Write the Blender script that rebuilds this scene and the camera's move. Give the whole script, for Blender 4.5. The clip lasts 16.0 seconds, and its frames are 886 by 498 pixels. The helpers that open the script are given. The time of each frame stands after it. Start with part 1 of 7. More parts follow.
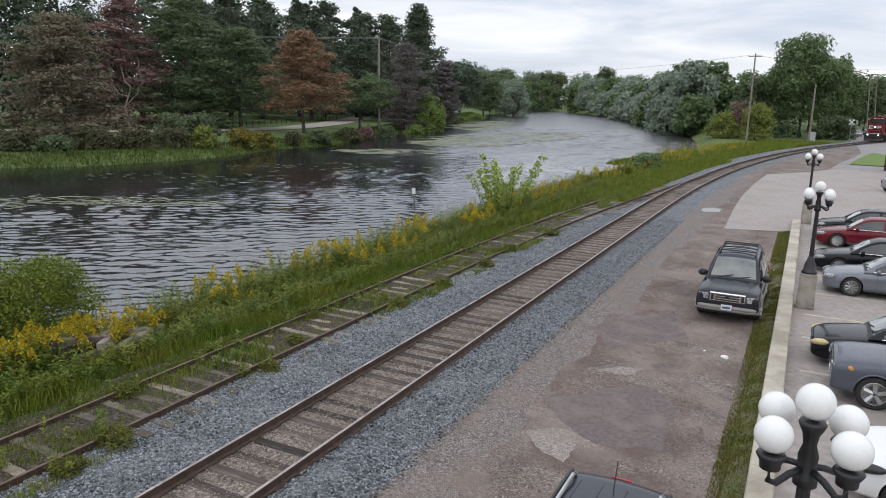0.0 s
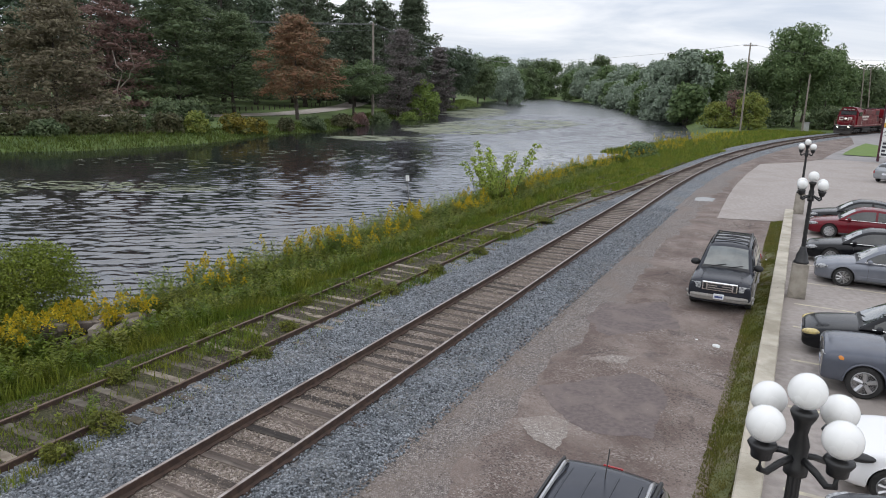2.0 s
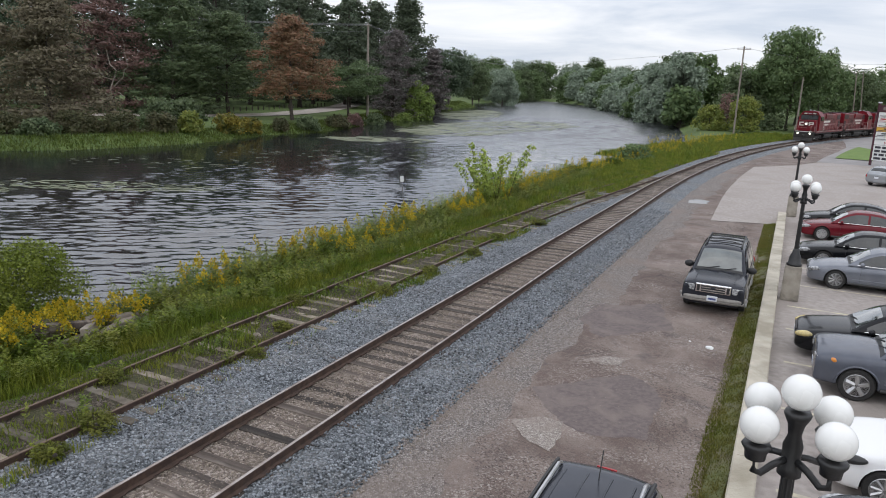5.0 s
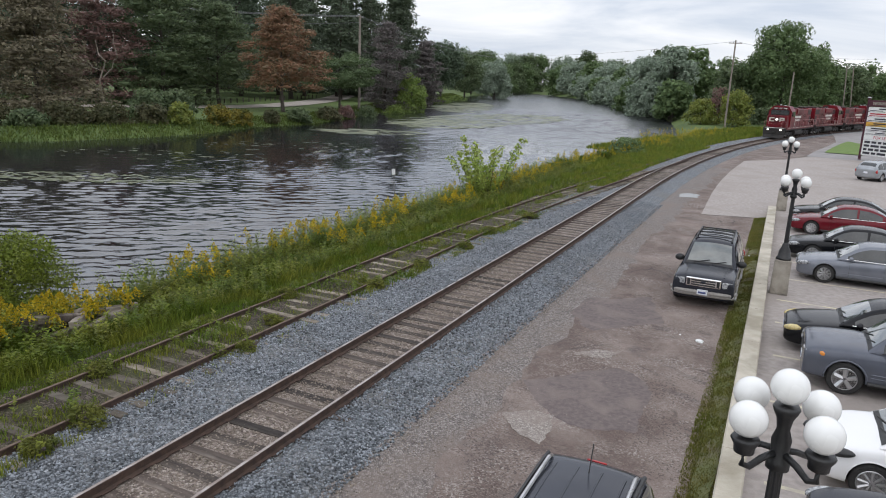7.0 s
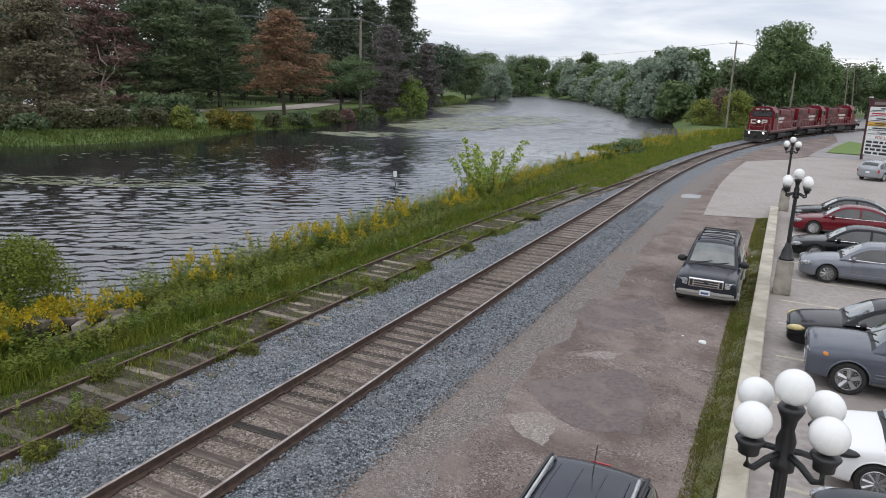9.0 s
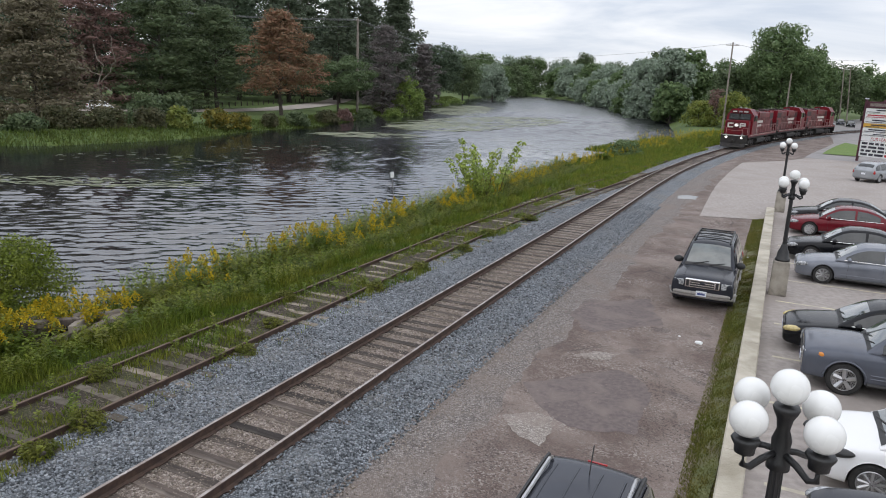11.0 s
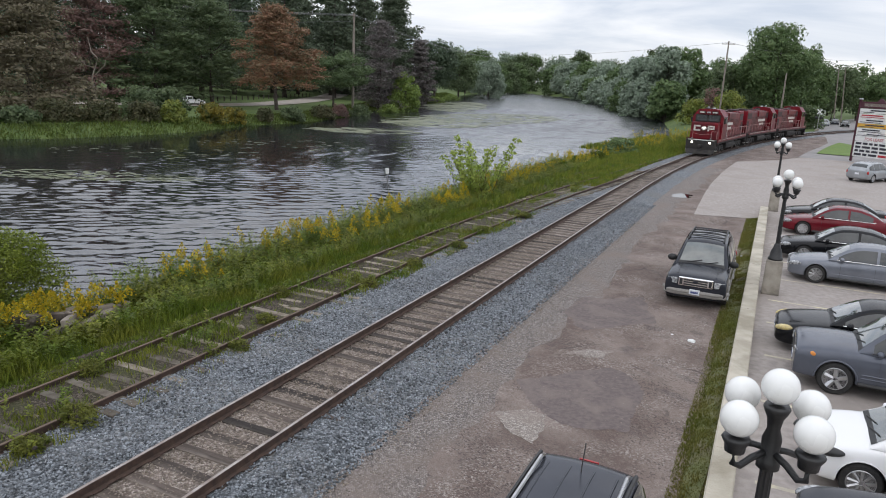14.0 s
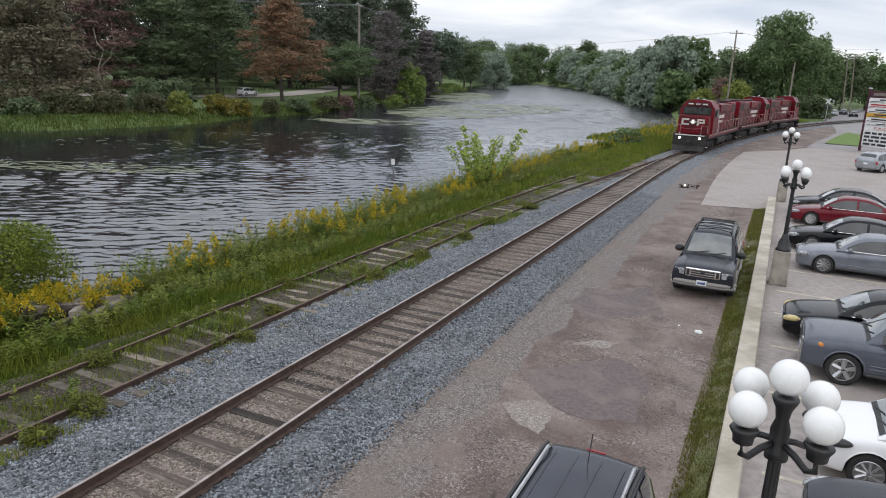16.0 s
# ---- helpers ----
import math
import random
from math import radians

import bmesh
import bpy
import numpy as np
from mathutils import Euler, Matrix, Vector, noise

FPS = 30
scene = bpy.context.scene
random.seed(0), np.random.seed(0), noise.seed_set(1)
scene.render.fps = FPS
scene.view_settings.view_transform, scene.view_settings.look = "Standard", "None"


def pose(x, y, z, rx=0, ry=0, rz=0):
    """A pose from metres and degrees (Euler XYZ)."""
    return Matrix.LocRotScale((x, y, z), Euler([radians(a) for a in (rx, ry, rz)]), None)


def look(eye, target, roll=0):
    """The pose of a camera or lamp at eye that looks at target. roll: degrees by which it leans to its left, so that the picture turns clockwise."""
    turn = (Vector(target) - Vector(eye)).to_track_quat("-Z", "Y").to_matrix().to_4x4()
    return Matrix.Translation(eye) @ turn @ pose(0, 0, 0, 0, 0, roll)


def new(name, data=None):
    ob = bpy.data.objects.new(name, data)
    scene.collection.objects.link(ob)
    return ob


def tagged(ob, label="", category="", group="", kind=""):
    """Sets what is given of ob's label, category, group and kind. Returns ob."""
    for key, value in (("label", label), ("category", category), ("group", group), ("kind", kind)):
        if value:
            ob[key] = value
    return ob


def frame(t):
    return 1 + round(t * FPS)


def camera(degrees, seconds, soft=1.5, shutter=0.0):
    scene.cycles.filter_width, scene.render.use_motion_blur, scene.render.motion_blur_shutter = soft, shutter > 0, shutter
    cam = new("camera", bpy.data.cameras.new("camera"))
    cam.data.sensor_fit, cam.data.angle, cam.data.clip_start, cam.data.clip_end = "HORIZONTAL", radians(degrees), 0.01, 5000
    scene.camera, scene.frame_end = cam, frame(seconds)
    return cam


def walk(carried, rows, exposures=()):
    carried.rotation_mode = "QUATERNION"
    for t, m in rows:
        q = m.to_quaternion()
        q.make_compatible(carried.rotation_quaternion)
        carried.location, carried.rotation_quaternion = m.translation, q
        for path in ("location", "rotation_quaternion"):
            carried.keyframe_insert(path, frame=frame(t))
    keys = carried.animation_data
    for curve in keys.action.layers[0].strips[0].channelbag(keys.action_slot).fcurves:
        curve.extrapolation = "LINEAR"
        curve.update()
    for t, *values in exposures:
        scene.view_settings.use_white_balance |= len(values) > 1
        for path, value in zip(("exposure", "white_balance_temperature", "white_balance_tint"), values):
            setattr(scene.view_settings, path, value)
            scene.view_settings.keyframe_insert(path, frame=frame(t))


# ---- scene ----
cam = camera(64.861, 16.0, soft=1.0)
WAY = (
    (0, 0.000, 0.000, 6.265, 77.764, -1.126, 0.244), (0.5, 0.004, -0.008, 6.258, 77.749, -1.214, 0.130),
    (1, 0.006, -0.001, 6.252, 77.536, -1.369, -0.040), (1.5, 0.007, 0.023, 6.251, 77.118, -1.630, -0.258),
    (2, -0.003, 0.035, 6.258, 76.758, -1.590, -0.208), (2.5, -0.004, 0.031, 6.257, 76.637, -1.484, -0.426),
    (3, 0.003, 0.032, 6.257, 76.685, -1.562, -0.397), (3.5, -0.012, 0.033, 6.253, 76.991, -1.712, -0.459),
    (4, -0.005, 0.037, 6.247, 77.195, -1.787, -0.251), (6.5, -0.020, 0.064, 6.240, 76.308, -2.236, -1.317),
    (7, -0.005, 0.068, 6.249, 76.317, -2.236, -1.268), (7.5, -0.011, 0.068, 6.246, 76.284, -2.324, -1.339),
    (8, -0.015, 0.063, 6.240, 76.379, -2.221, -1.324), (8.5, -0.017, 0.079, 6.246, 76.464, -2.012, -1.197),
    (9, -0.011, 0.075, 6.244, 76.488, -1.911, -1.195), (11.5, -0.021, 0.047, 6.249, 76.613, -2.123, -1.554),
    (12, -0.016, 0.046, 6.256, 76.847, -2.189, -1.663), (12.5, -0.030, 0.037, 6.255, 76.831, -2.211, -1.562),
    (13, -0.008, 0.028, 6.247, 76.447, -2.363, -1.734), (13.5, 0.002, 0.042, 6.227, 76.520, -2.302, -1.871),
    (14, -0.006, 0.053, 6.258, 76.270, -2.542, -1.748), (14.5, -0.011, 0.053, 6.241, 76.203, -2.477, -1.773),
    (15, -0.002, 0.054, 6.240, 76.096, -2.374, -1.582), (15.5, -0.015, 0.057, 6.226, 75.693, -2.477, -1.472),
    (16, -0.013, 0.074, 6.246, 75.524, -2.360, -1.295))
walk(cam, [(r[0], pose(*r[1:])) for r in WAY], exposures=[(0, 0.0), (16, 0.0)])

# ---- light: an overcast afternoon ----
SUN_ELEV, SUN_ROT = radians(48), radians(200)
world = bpy.data.worlds.new("overcast_sky")
scene.world = world
world.use_nodes = True
wn, wl = world.node_tree.nodes, world.node_tree.links
wn.clear()
w_out, w_bg = wn.new("ShaderNodeOutputWorld"), wn.new("ShaderNodeBackground")
sky = wn.new("ShaderNodeTexSky")
sky.sky_type, sky.sun_disc = "NISHITA", False
sky.sun_elevation, sky.sun_rotation = SUN_ELEV, SUN_ROT
w_co, w_map = wn.new("ShaderNodeTexCoord"), wn.new("ShaderNodeMapping")
w_map.inputs["Scale"].default_value = (1.6, 1.6, 9.0)
w_noise = wn.new("ShaderNodeTexNoise")
w_noise.inputs["Scale"].default_value, w_noise.inputs["Detail"].default_value = 1.7, 7
w_noise.inputs["Roughness"].default_value, w_noise.inputs["Distortion"].default_value = 0.55, 0.4
w_ramp = wn.new("ShaderNodeValToRGB")
w_ramp.color_ramp.elements[0].position, w_ramp.color_ramp.elements[0].color = 0.36, (5.6, 6.1, 7.1, 1)
w_ramp.color_ramp.elements[1].position, w_ramp.color_ramp.elements[1].color = 0.62, (9.1, 9.1, 9.4, 1)
w_mix = wn.new("ShaderNodeMix")
w_mix.data_type = "RGBA"
w_mix.inputs[0].default_value = 0.9
wl.new(w_co.outputs["Generated"], w_map.inputs["Vector"])
wl.new(w_map.outputs["Vector"], w_noise.inputs["Vector"])
wl.new(w_noise.outputs["Fac"], w_ramp.inputs["Fac"])
wl.new(sky.outputs["Color"], w_mix.inputs[6])
wl.new(w_ramp.outputs["Color"], w_mix.inputs[7])
# an overcast dome is brighter overhead than near the horizon
w_sep, w_rise, w_gain = wn.new("ShaderNodeSeparateXYZ"), wn.new("ShaderNodeMapRange"), wn.new("ShaderNodeVectorMath")
wl.new(w_co.outputs["Generated"], w_sep.inputs[0])
w_rise.inputs["From Min"].default_value, w_rise.inputs["From Max"].default_value = 0.1, 0.7
w_rise.inputs["To Min"].default_value, w_rise.inputs["To Max"].default_value = 1.0, 1.45
wl.new(w_sep.outputs["Z"], w_rise.inputs["Value"])
w_gain.operation = "SCALE"
wl.new(w_mix.outputs[2], w_gain.inputs[0])
wl.new(w_rise.outputs["Result"], w_gain.inputs["Scale"])
wl.new(w_gain.outputs["Vector"], w_bg.inputs["Color"])
w_bg.inputs["Strength"].default_value = 0.12
wl.new(w_bg.outputs["Background"], w_out.inputs["Surface"])
sun = new("sun", bpy.data.lights.new("sun", "SUN"))
sun.data.energy, sun.data.angle, sun.data.color = 0.45, radians(75), (1, 0.96, 0.9)
sun.matrix_world = look((math.sin(SUN_ROT) * 60, math.cos(SUN_ROT) * 60, 66), (0, 0, 0))

# ---- materials ----
MATS = {}


def mat(name, base, rough=0.6, metal=0.0, vary=None, scale=4.0, bump=0.0, bump_scale=40.0, spec=0.5, coat=0.0,
        detail=6, emit=None, vary2=None, scale2=0.6, island=0.0, stretch=(1, 1, 1), rand=0.0):
    """A node material: base colour broken by a fine grain (vary), by broad stains (vary2), by chance per piece, and by relief."""
    if name in MATS:
        return MATS[name]
    m = bpy.data.materials.new(name)
    m.use_nodes = True
    nt = m.node_tree
    b = nt.nodes["Principled BSDF"]
    b.inputs["Roughness"].default_value, b.inputs["Metallic"].default_value = rough, metal
    b.inputs["Specular IOR Level"].default_value = spec
    b.inputs["Coat Weight"].default_value = coat
    b.inputs["Coat Roughness"].default_value = 0.06
    co, mp = nt.nodes.new("ShaderNodeTexCoord"), nt.nodes.new("ShaderNodeMapping")
    mp.inputs["Scale"].default_value = stretch
    nt.links.new(co.outputs["Object"], mp.inputs["Vector"])

    def rgb(c):
        n = nt.nodes.new("ShaderNodeRGB")
        n.outputs[0].default_value = (*c, 1)
        return n.outputs[0]

    def noise_of(sc, det=detail, dist=0.0):
        n = nt.nodes.new("ShaderNodeTexNoise")
        n.inputs["Scale"].default_value, n.inputs["Detail"].default_value = sc, det
        n.inputs["Distortion"].default_value = dist
        nt.links.new(mp.outputs["Vector"], n.inputs["Vector"])
        return n.outputs["Fac"]

    def mixed(fac, a, c):
        n = nt.nodes.new("ShaderNodeMix")
        n.data_type = "RGBA"
        nt.links.new(fac, n.inputs[0])
        nt.links.new(a, n.inputs[6])
        nt.links.new(c, n.inputs[7])
        return n.outputs[2]

    def ramp(fac, lo, hi):
        n = nt.nodes.new("ShaderNodeMapRange")
        n.inputs["From Min"].default_value, n.inputs["From Max"].default_value = lo, hi
        nt.links.new(fac, n.inputs["Value"])
        return n.outputs["Result"]

    colour = rgb(base)
    if vary:
        colour = mixed(ramp(noise_of(scale), 0.38, 0.64), colour, rgb(vary))
    if vary2:
        colour = mixed(ramp(noise_of(scale2, 5, 0.6), 0.48, 0.66), colour, rgb(vary2))
    if island or rand:
        if rand:
            g = nt.nodes.new("ShaderNodeObjectInfo").outputs["Random"]
        else:
            g = nt.nodes.new("ShaderNodeNewGeometry").outputs["Random Per Island"]
        amount = island or rand
        h = nt.nodes.new("ShaderNodeHueSaturation")
        mr = nt.nodes.new("ShaderNodeMapRange")
        mr.inputs["To Min"].default_value, mr.inputs["To Max"].default_value = 1 - amount, 1 + amount
        nt.links.new(g, mr.inputs["Value"])
        nt.links.new(mr.outputs["Result"], h.inputs["Value"])
        nt.links.new(colour, h.inputs["Color"])
        colour = h.outputs["Color"]
    nt.links.new(colour, b.inputs["Base Color"])
    if vary and rough > 0.2:
        rr = nt.nodes.new("ShaderNodeMapRange")
        rr.inputs["To Min"].default_value, rr.inputs["To Max"].default_value = max(0.05, rough - 0.1), min(1, rough + 0.1)
        nt.links.new(noise_of(scale * 0.7), rr.inputs["Value"])
        nt.links.new(rr.outputs["Result"], b.inputs["Roughness"])
    if bump:
        bp = nt.nodes.new("ShaderNodeBump")
        bp.inputs["Strength"].default_value, bp.inputs["Distance"].default_value = bump, 0.02
        nt.links.new(noise_of(bump_scale, 4), bp.inputs["Height"])
        nt.links.new(bp.outputs["Normal"], b.inputs["Normal"])
    if emit:
        b.inputs["Emission Color"].default_value = (*emit[0], 1)
        b.inputs["Emission Strength"].default_value = emit[1]
    MATS[name] = m
    return m


def leaf_mat(name, base, light, island=0.35, gain=1.92):
    """Foliage: two greens by broad noise, each leaf a little different, some light coming through."""
    if name in MATS:
        return MATS[name]
    base, light = tuple(c * gain for c in base), tuple(c * gain for c in light)
    m = mat(name, base, rough=0.55, vary=light, scale=0.9, spec=0.25, island=island, detail=3)
    nt = m.node_tree
    b = nt.nodes["Principled BSDF"]
    tr = nt.nodes.new("ShaderNodeBsdfTranslucent")
    nt.links.new(b.inputs["Base Color"].links[0].from_socket, tr.inputs["Color"])
    mx = nt.nodes.new("ShaderNodeMixShader")
    mx.inputs[0].default_value = 0.35
    nt.links.new(b.outputs[0], mx.inputs[1])
    nt.links.new(tr.outputs[0], mx.inputs[2])
    nt.links.new(mx.outputs[0], nt.nodes["Material Output"].inputs["Surface"])
    return m


def water_mat():
    """River water: wind chop at two sizes, weaker in the lee of the far bank and in calm lanes."""
    m = bpy.data.materials.new("river_water")
    m.use_nodes = True
    nt = m.node_tree
    b = nt.nodes["Principled BSDF"]
    b.inputs["Base Color"].default_value = (0.013, 0.014, 0.018, 1)
    b.inputs["Roughness"].default_value, b.inputs["IOR"].default_value = 0.07, 2.2
    co = nt.nodes.new("ShaderNodeTexCoord")

    def layer(sx, sy, rz, sc, det, warp=0.0):
        mp = nt.nodes.new("ShaderNodeMapping")
        mp.inputs["Scale"].default_value, mp.inputs["Rotation"].default_value = (sx, sy, 1), (0, 0, rz)
        n = nt.nodes.new("ShaderNodeTexNoise")
        n.inputs["Scale"].default_value, n.inputs["Detail"].default_value = sc, det
        n.inputs["Distortion"].default_value = warp
        nt.links.new(co.outputs["Object"], mp.inputs["Vector"])
        nt.links.new(mp.outputs["Vector"], n.inputs["Vector"])
        return n.outputs["Fac"]

    def calc(op, a, c):
        n = nt.nodes.new("ShaderNodeMath")
        n.operation = op
        for k, v in enumerate((a, c)):
            if isinstance(v, float):
                n.inputs[k].default_value = v
            else:
                nt.links.new(v, n.inputs[k])
        return n.outputs[0]

    waves = calc("ADD", layer(0.7, 1.4, 0.22, 1.6, 3, 0.4), calc("MULTIPLY", layer(0.8, 1.5, -0.1, 4.0, 2), 0.3))
    lanes = nt.nodes.new("ShaderNodeMapRange")
    lanes.inputs["From Min"].default_value, lanes.inputs["From Max"].default_value = 0.36, 0.58
    lanes.inputs["To Min"].default_value, lanes.inputs["To Max"].default_value = 0.45, 1.0
    nt.links.new(layer(0.35, 1.0, 0.1, 0.07, 4), lanes.inputs["Value"])
    lee = nt.nodes.new("ShaderNodeAttribute")
    lee.attribute_name = "chop"
    # far off, the ripples are finer than the eye can part and only blur what the water mirrors
    blur = nt.nodes.new("ShaderNodeAttribute")
    blur.attribute_name = "blur"
    nt.links.new(calc("ADD", calc("MULTIPLY", blur.outputs["Fac"], 0.16), 0.07), b.inputs["Roughness"])
    bp = nt.nodes.new("ShaderNodeBump")
    bp.inputs["Strength"].default_value, bp.inputs["Distance"].default_value = 1.0, 0.03
    nt.links.new(calc("MULTIPLY", calc("MULTIPLY", waves, lanes.outputs["Result"]), lee.outputs["Fac"]), bp.inputs["Height"])
    nt.links.new(bp.outputs["Normal"], b.inputs["Normal"])
    return m


def gravel_mat(name, colours, scale, dirt, dirt_scale=0.5, dirt_most=0.6, depth=0.03):
    """Crushed stone: every cell a stone of its own tone, dark joints, broad dirt."""
    m = bpy.data.materials.new(name)
    m.use_nodes = True
    nt = m.node_tree
    b = nt.nodes["Principled BSDF"]
    b.inputs["Roughness"].default_value, b.inputs["Specular IOR Level"].default_value = 0.9, 0.25
    co = nt.nodes.new("ShaderNodeTexCoord")

    def cells(feature):
        v = nt.nodes.new("ShaderNodeTexVoronoi")
        v.feature = feature
        v.inputs["Scale"].default_value = scale
        nt.links.new(co.outputs["Object"], v.inputs["Vector"])
        return v

    stone, joint = cells("F1"), cells("DISTANCE_TO_EDGE")
    tone = nt.nodes.new("ShaderNodeSeparateColor")
    nt.links.new(stone.outputs["Color"], tone.inputs[0])
    rp = nt.nodes.new("ShaderNodeValToRGB")
    el = rp.color_ramp.elements
    el[0].color, el[1].color = (*colours[0], 1), (*colours[-1], 1)
    for k, c in enumerate(colours[1:-1]):
        el.new((k + 1) / (len(colours) - 1)).color = (*c, 1)
    nt.links.new(tone.outputs[0], rp.inputs["Fac"])

    def span(v, lo, hi, top=1.0):
        n = nt.nodes.new("ShaderNodeMapRange")
        n.inputs["From Min"].default_value, n.inputs["From Max"].default_value = lo, hi
        n.inputs["To Max"].default_value = top
        nt.links.new(v, n.inputs["Value"])
        return n.outputs["Result"]

    def blend(f, x, y):
        n = nt.nodes.new("ShaderNodeMix")
        n.data_type = "RGBA"
        nt.links.new(f, n.inputs[0])
        nt.links.new(x, n.inputs[6])
        n.inputs[7].default_value = (*y, 1)
        return n.outputs[2]

    c = blend(span(joint.outputs["Distance"], 0.14, 0.02, 0.75), rp.outputs["Color"], tuple(0.35 * k for k in colours[0]))
    ns = nt.nodes.new("ShaderNodeTexNoise")
    ns.inputs["Scale"].default_value, ns.inputs["Detail"].default_value = dirt_scale, 6
    nt.links.new(co.outputs["Object"], ns.inputs["Vector"])
    c = blend(span(ns.outputs["Fac"], 0.46, 0.68, dirt_most), c, dirt)
    nt.links.new(c, b.inputs["Base Color"])
    bp = nt.nodes.new("ShaderNodeBump")
    bp.inputs["Strength"].default_value, bp.inputs["Distance"].default_value = 1.0, depth
    nt.links.new(joint.outputs["Distance"], bp.inputs["Height"])
    nt.links.new(bp.outputs["Normal"], b.inputs["Normal"])
    return m


GRASS = mat("bank_grass_soil", (0.062, 0.105, 0.018), 0.9, vary=(0.09, 0.125, 0.024), scale=1.6, vary2=(0.05, 0.085, 0.015), scale2=0.15, bump=0.8, bump_scale=9)
BALLAST = gravel_mat("ballast_gravel", ((0.075, 0.083, 0.092), (0.16, 0.175, 0.192), (0.235, 0.252, 0.272), (0.40, 0.42, 0.44)), 21, (0.17, 0.16, 0.145), 0.5, 0.55)
STONE = mat("ballast_stone", (0.215, 0.232, 0.25), 0.85, vary=(0.14, 0.152, 0.165), scale=6, island=0.75, spec=0.3)
FOULED = gravel_mat("fouled_ballast", ((0.13, 0.10, 0.082), (0.27, 0.225, 0.195), (0.44, 0.385, 0.34)), 24, (0.15, 0.118, 0.095), 0.8, 0.6, 0.02)
EDGEGRAVEL = gravel_mat("lane_edge_gravel", ((0.12, 0.105, 0.098), (0.235, 0.205, 0.19), (0.38, 0.35, 0.325)), 30, (0.20, 0.163, 0.142), 0.7, 0.8, 0.015)


def lane_mat():
    """Worn asphalt under dirt: gravelly grain, broad pale and dark stains, old cracks."""
    m = bpy.data.materials.new("worn_asphalt_dirt")
    m.use_nodes = True
    nt = m.node_tree
    b = nt.nodes["Principled BSDF"]
    b.inputs["Roughness"].default_value, b.inputs["Specular IOR Level"].default_value = 0.92, 0.3
    co = nt.nodes.new("ShaderNodeTexCoord")

    def grain(scale, det, rough=0.6, warp=0.0):
        n = nt.nodes.new("ShaderNodeTexNoise")
        n.inputs["Scale"].default_value, n.inputs["Detail"].default_value = scale, det
        n.inputs["Roughness"].default_value, n.inputs["Distortion"].default_value = rough, warp
        nt.links.new(co.outputs["Object"], n.inputs["Vector"])
        return n.outputs["Fac"]

    def span(v, lo, hi, top=1.0):
        n = nt.nodes.new("ShaderNodeMapRange")
        n.inputs["From Min"].default_value, n.inputs["From Max"].default_value = lo, hi
        n.inputs["To Max"].default_value = top
        nt.links.new(v, n.inputs["Value"])
        return n.outputs["Result"]

    def blend(f, x, y):
        n = nt.nodes.new("ShaderNodeMix")
        n.data_type = "RGBA"
        nt.links.new(f, n.inputs["Factor"])
        for sock, v in ((n.inputs[6], x), (n.inputs[7], y)):
            if isinstance(v, tuple):
                sock.default_value = (*v, 1)
            else:
                nt.links.new(v, sock)
        return n.outputs[2]

    c = blend(span(grain(0.42, 5, 0.62, 0.5), 0.42, 0.6), (0.140, 0.102, 0.088), (0.240, 0.192, 0.168))
    c = blend(span(grain(0.9, 6, 0.68, 0.8), 0.54, 0.66, 0.75), c, (0.112, 0.090, 0.086))
    c = blend(span(grain(7, 6, 0.7), 0.52, 0.72, 0.55), c, (0.25, 0.222, 0.198))
    fine = grain(48, 4, 0.7)
    c = blend(span(fine, 0.5, 0.68, 0.6), c, (0.085, 0.070, 0.064))
    c = blend(span(grain(90, 3), 0.6, 0.75, 0.7), c, (0.33, 0.305, 0.28))
    grit = nt.nodes.new("ShaderNodeTexVoronoi")
    grit.inputs["Scale"].default_value = 34
    nt.links.new(co.outputs["Object"], grit.inputs["Vector"])
    shade = nt.nodes.new("ShaderNodeSeparateColor")
    nt.links.new(grit.outputs["Color"], shade.inputs[0])
    loose = nt.nodes.new("ShaderNodeMath")
    loose.operation = "MULTIPLY"
    nt.links.new(span(grain(0.8, 5, 0.65), 0.42, 0.6), loose.inputs[0])
    nt.links.new(span(shade.outputs[0], 0.55, 0.95, 0.85), loose.inputs[1])
    c = blend(loose.outputs[0], c, (0.36, 0.325, 0.295))
    dark = nt.nodes.new("ShaderNodeMath")
    dark.operation = "MULTIPLY"
    nt.links.new(span(grain(0.5, 5, 0.65), 0.4, 0.58), dark.inputs[0])
    nt.links.new(span(shade.outputs[1], 0.62, 0.95, 0.85), dark.inputs[1])
    c = blend(dark.outputs[0], c, (0.07, 0.055, 0.048))
    v = nt.nodes.new("ShaderNodeTexVoronoi")
    v.feature = "DISTANCE_TO_EDGE"
    v.inputs["Scale"].default_value = 0.55
    wob = nt.nodes.new("ShaderNodeMix")
    wob.data_type = "VECTOR"
    wob.inputs["Factor"].default_value = 0.35
    nn = nt.nodes.new("ShaderNodeTexNoise")
    nn.inputs["Scale"].default_value, nn.inputs["Detail"].default_value = 1.3, 5
    nt.links.new(co.outputs["Object"], nn.inputs["Vector"])
    nt.links.new(co.outputs["Object"], wob.inputs[4])
    nt.links.new(nn.outputs["Color"], wob.inputs[5])
    nt.links.new(wob.outputs[1], v.inputs["Vector"])
    crack = span(v.outputs["Distance"], 0.016, 0.004)
    gate = nt.nodes.new("ShaderNodeMath")
    gate.operation = "MULTIPLY"
    nt.links.new(crack, gate.inputs[0])
    nt.links.new(span(grain(0.6, 3), 0.5, 0.62, 0.8), gate.inputs[1])
    c = blend(gate.outputs[0], c, (0.06, 0.05, 0.046))
    nt.links.new(c, b.inputs["Base Color"])
    bp = nt.nodes.new("ShaderNodeBump")
    bp.inputs["Strength"].default_value, bp.inputs["Distance"].default_value = 0.8, 0.02
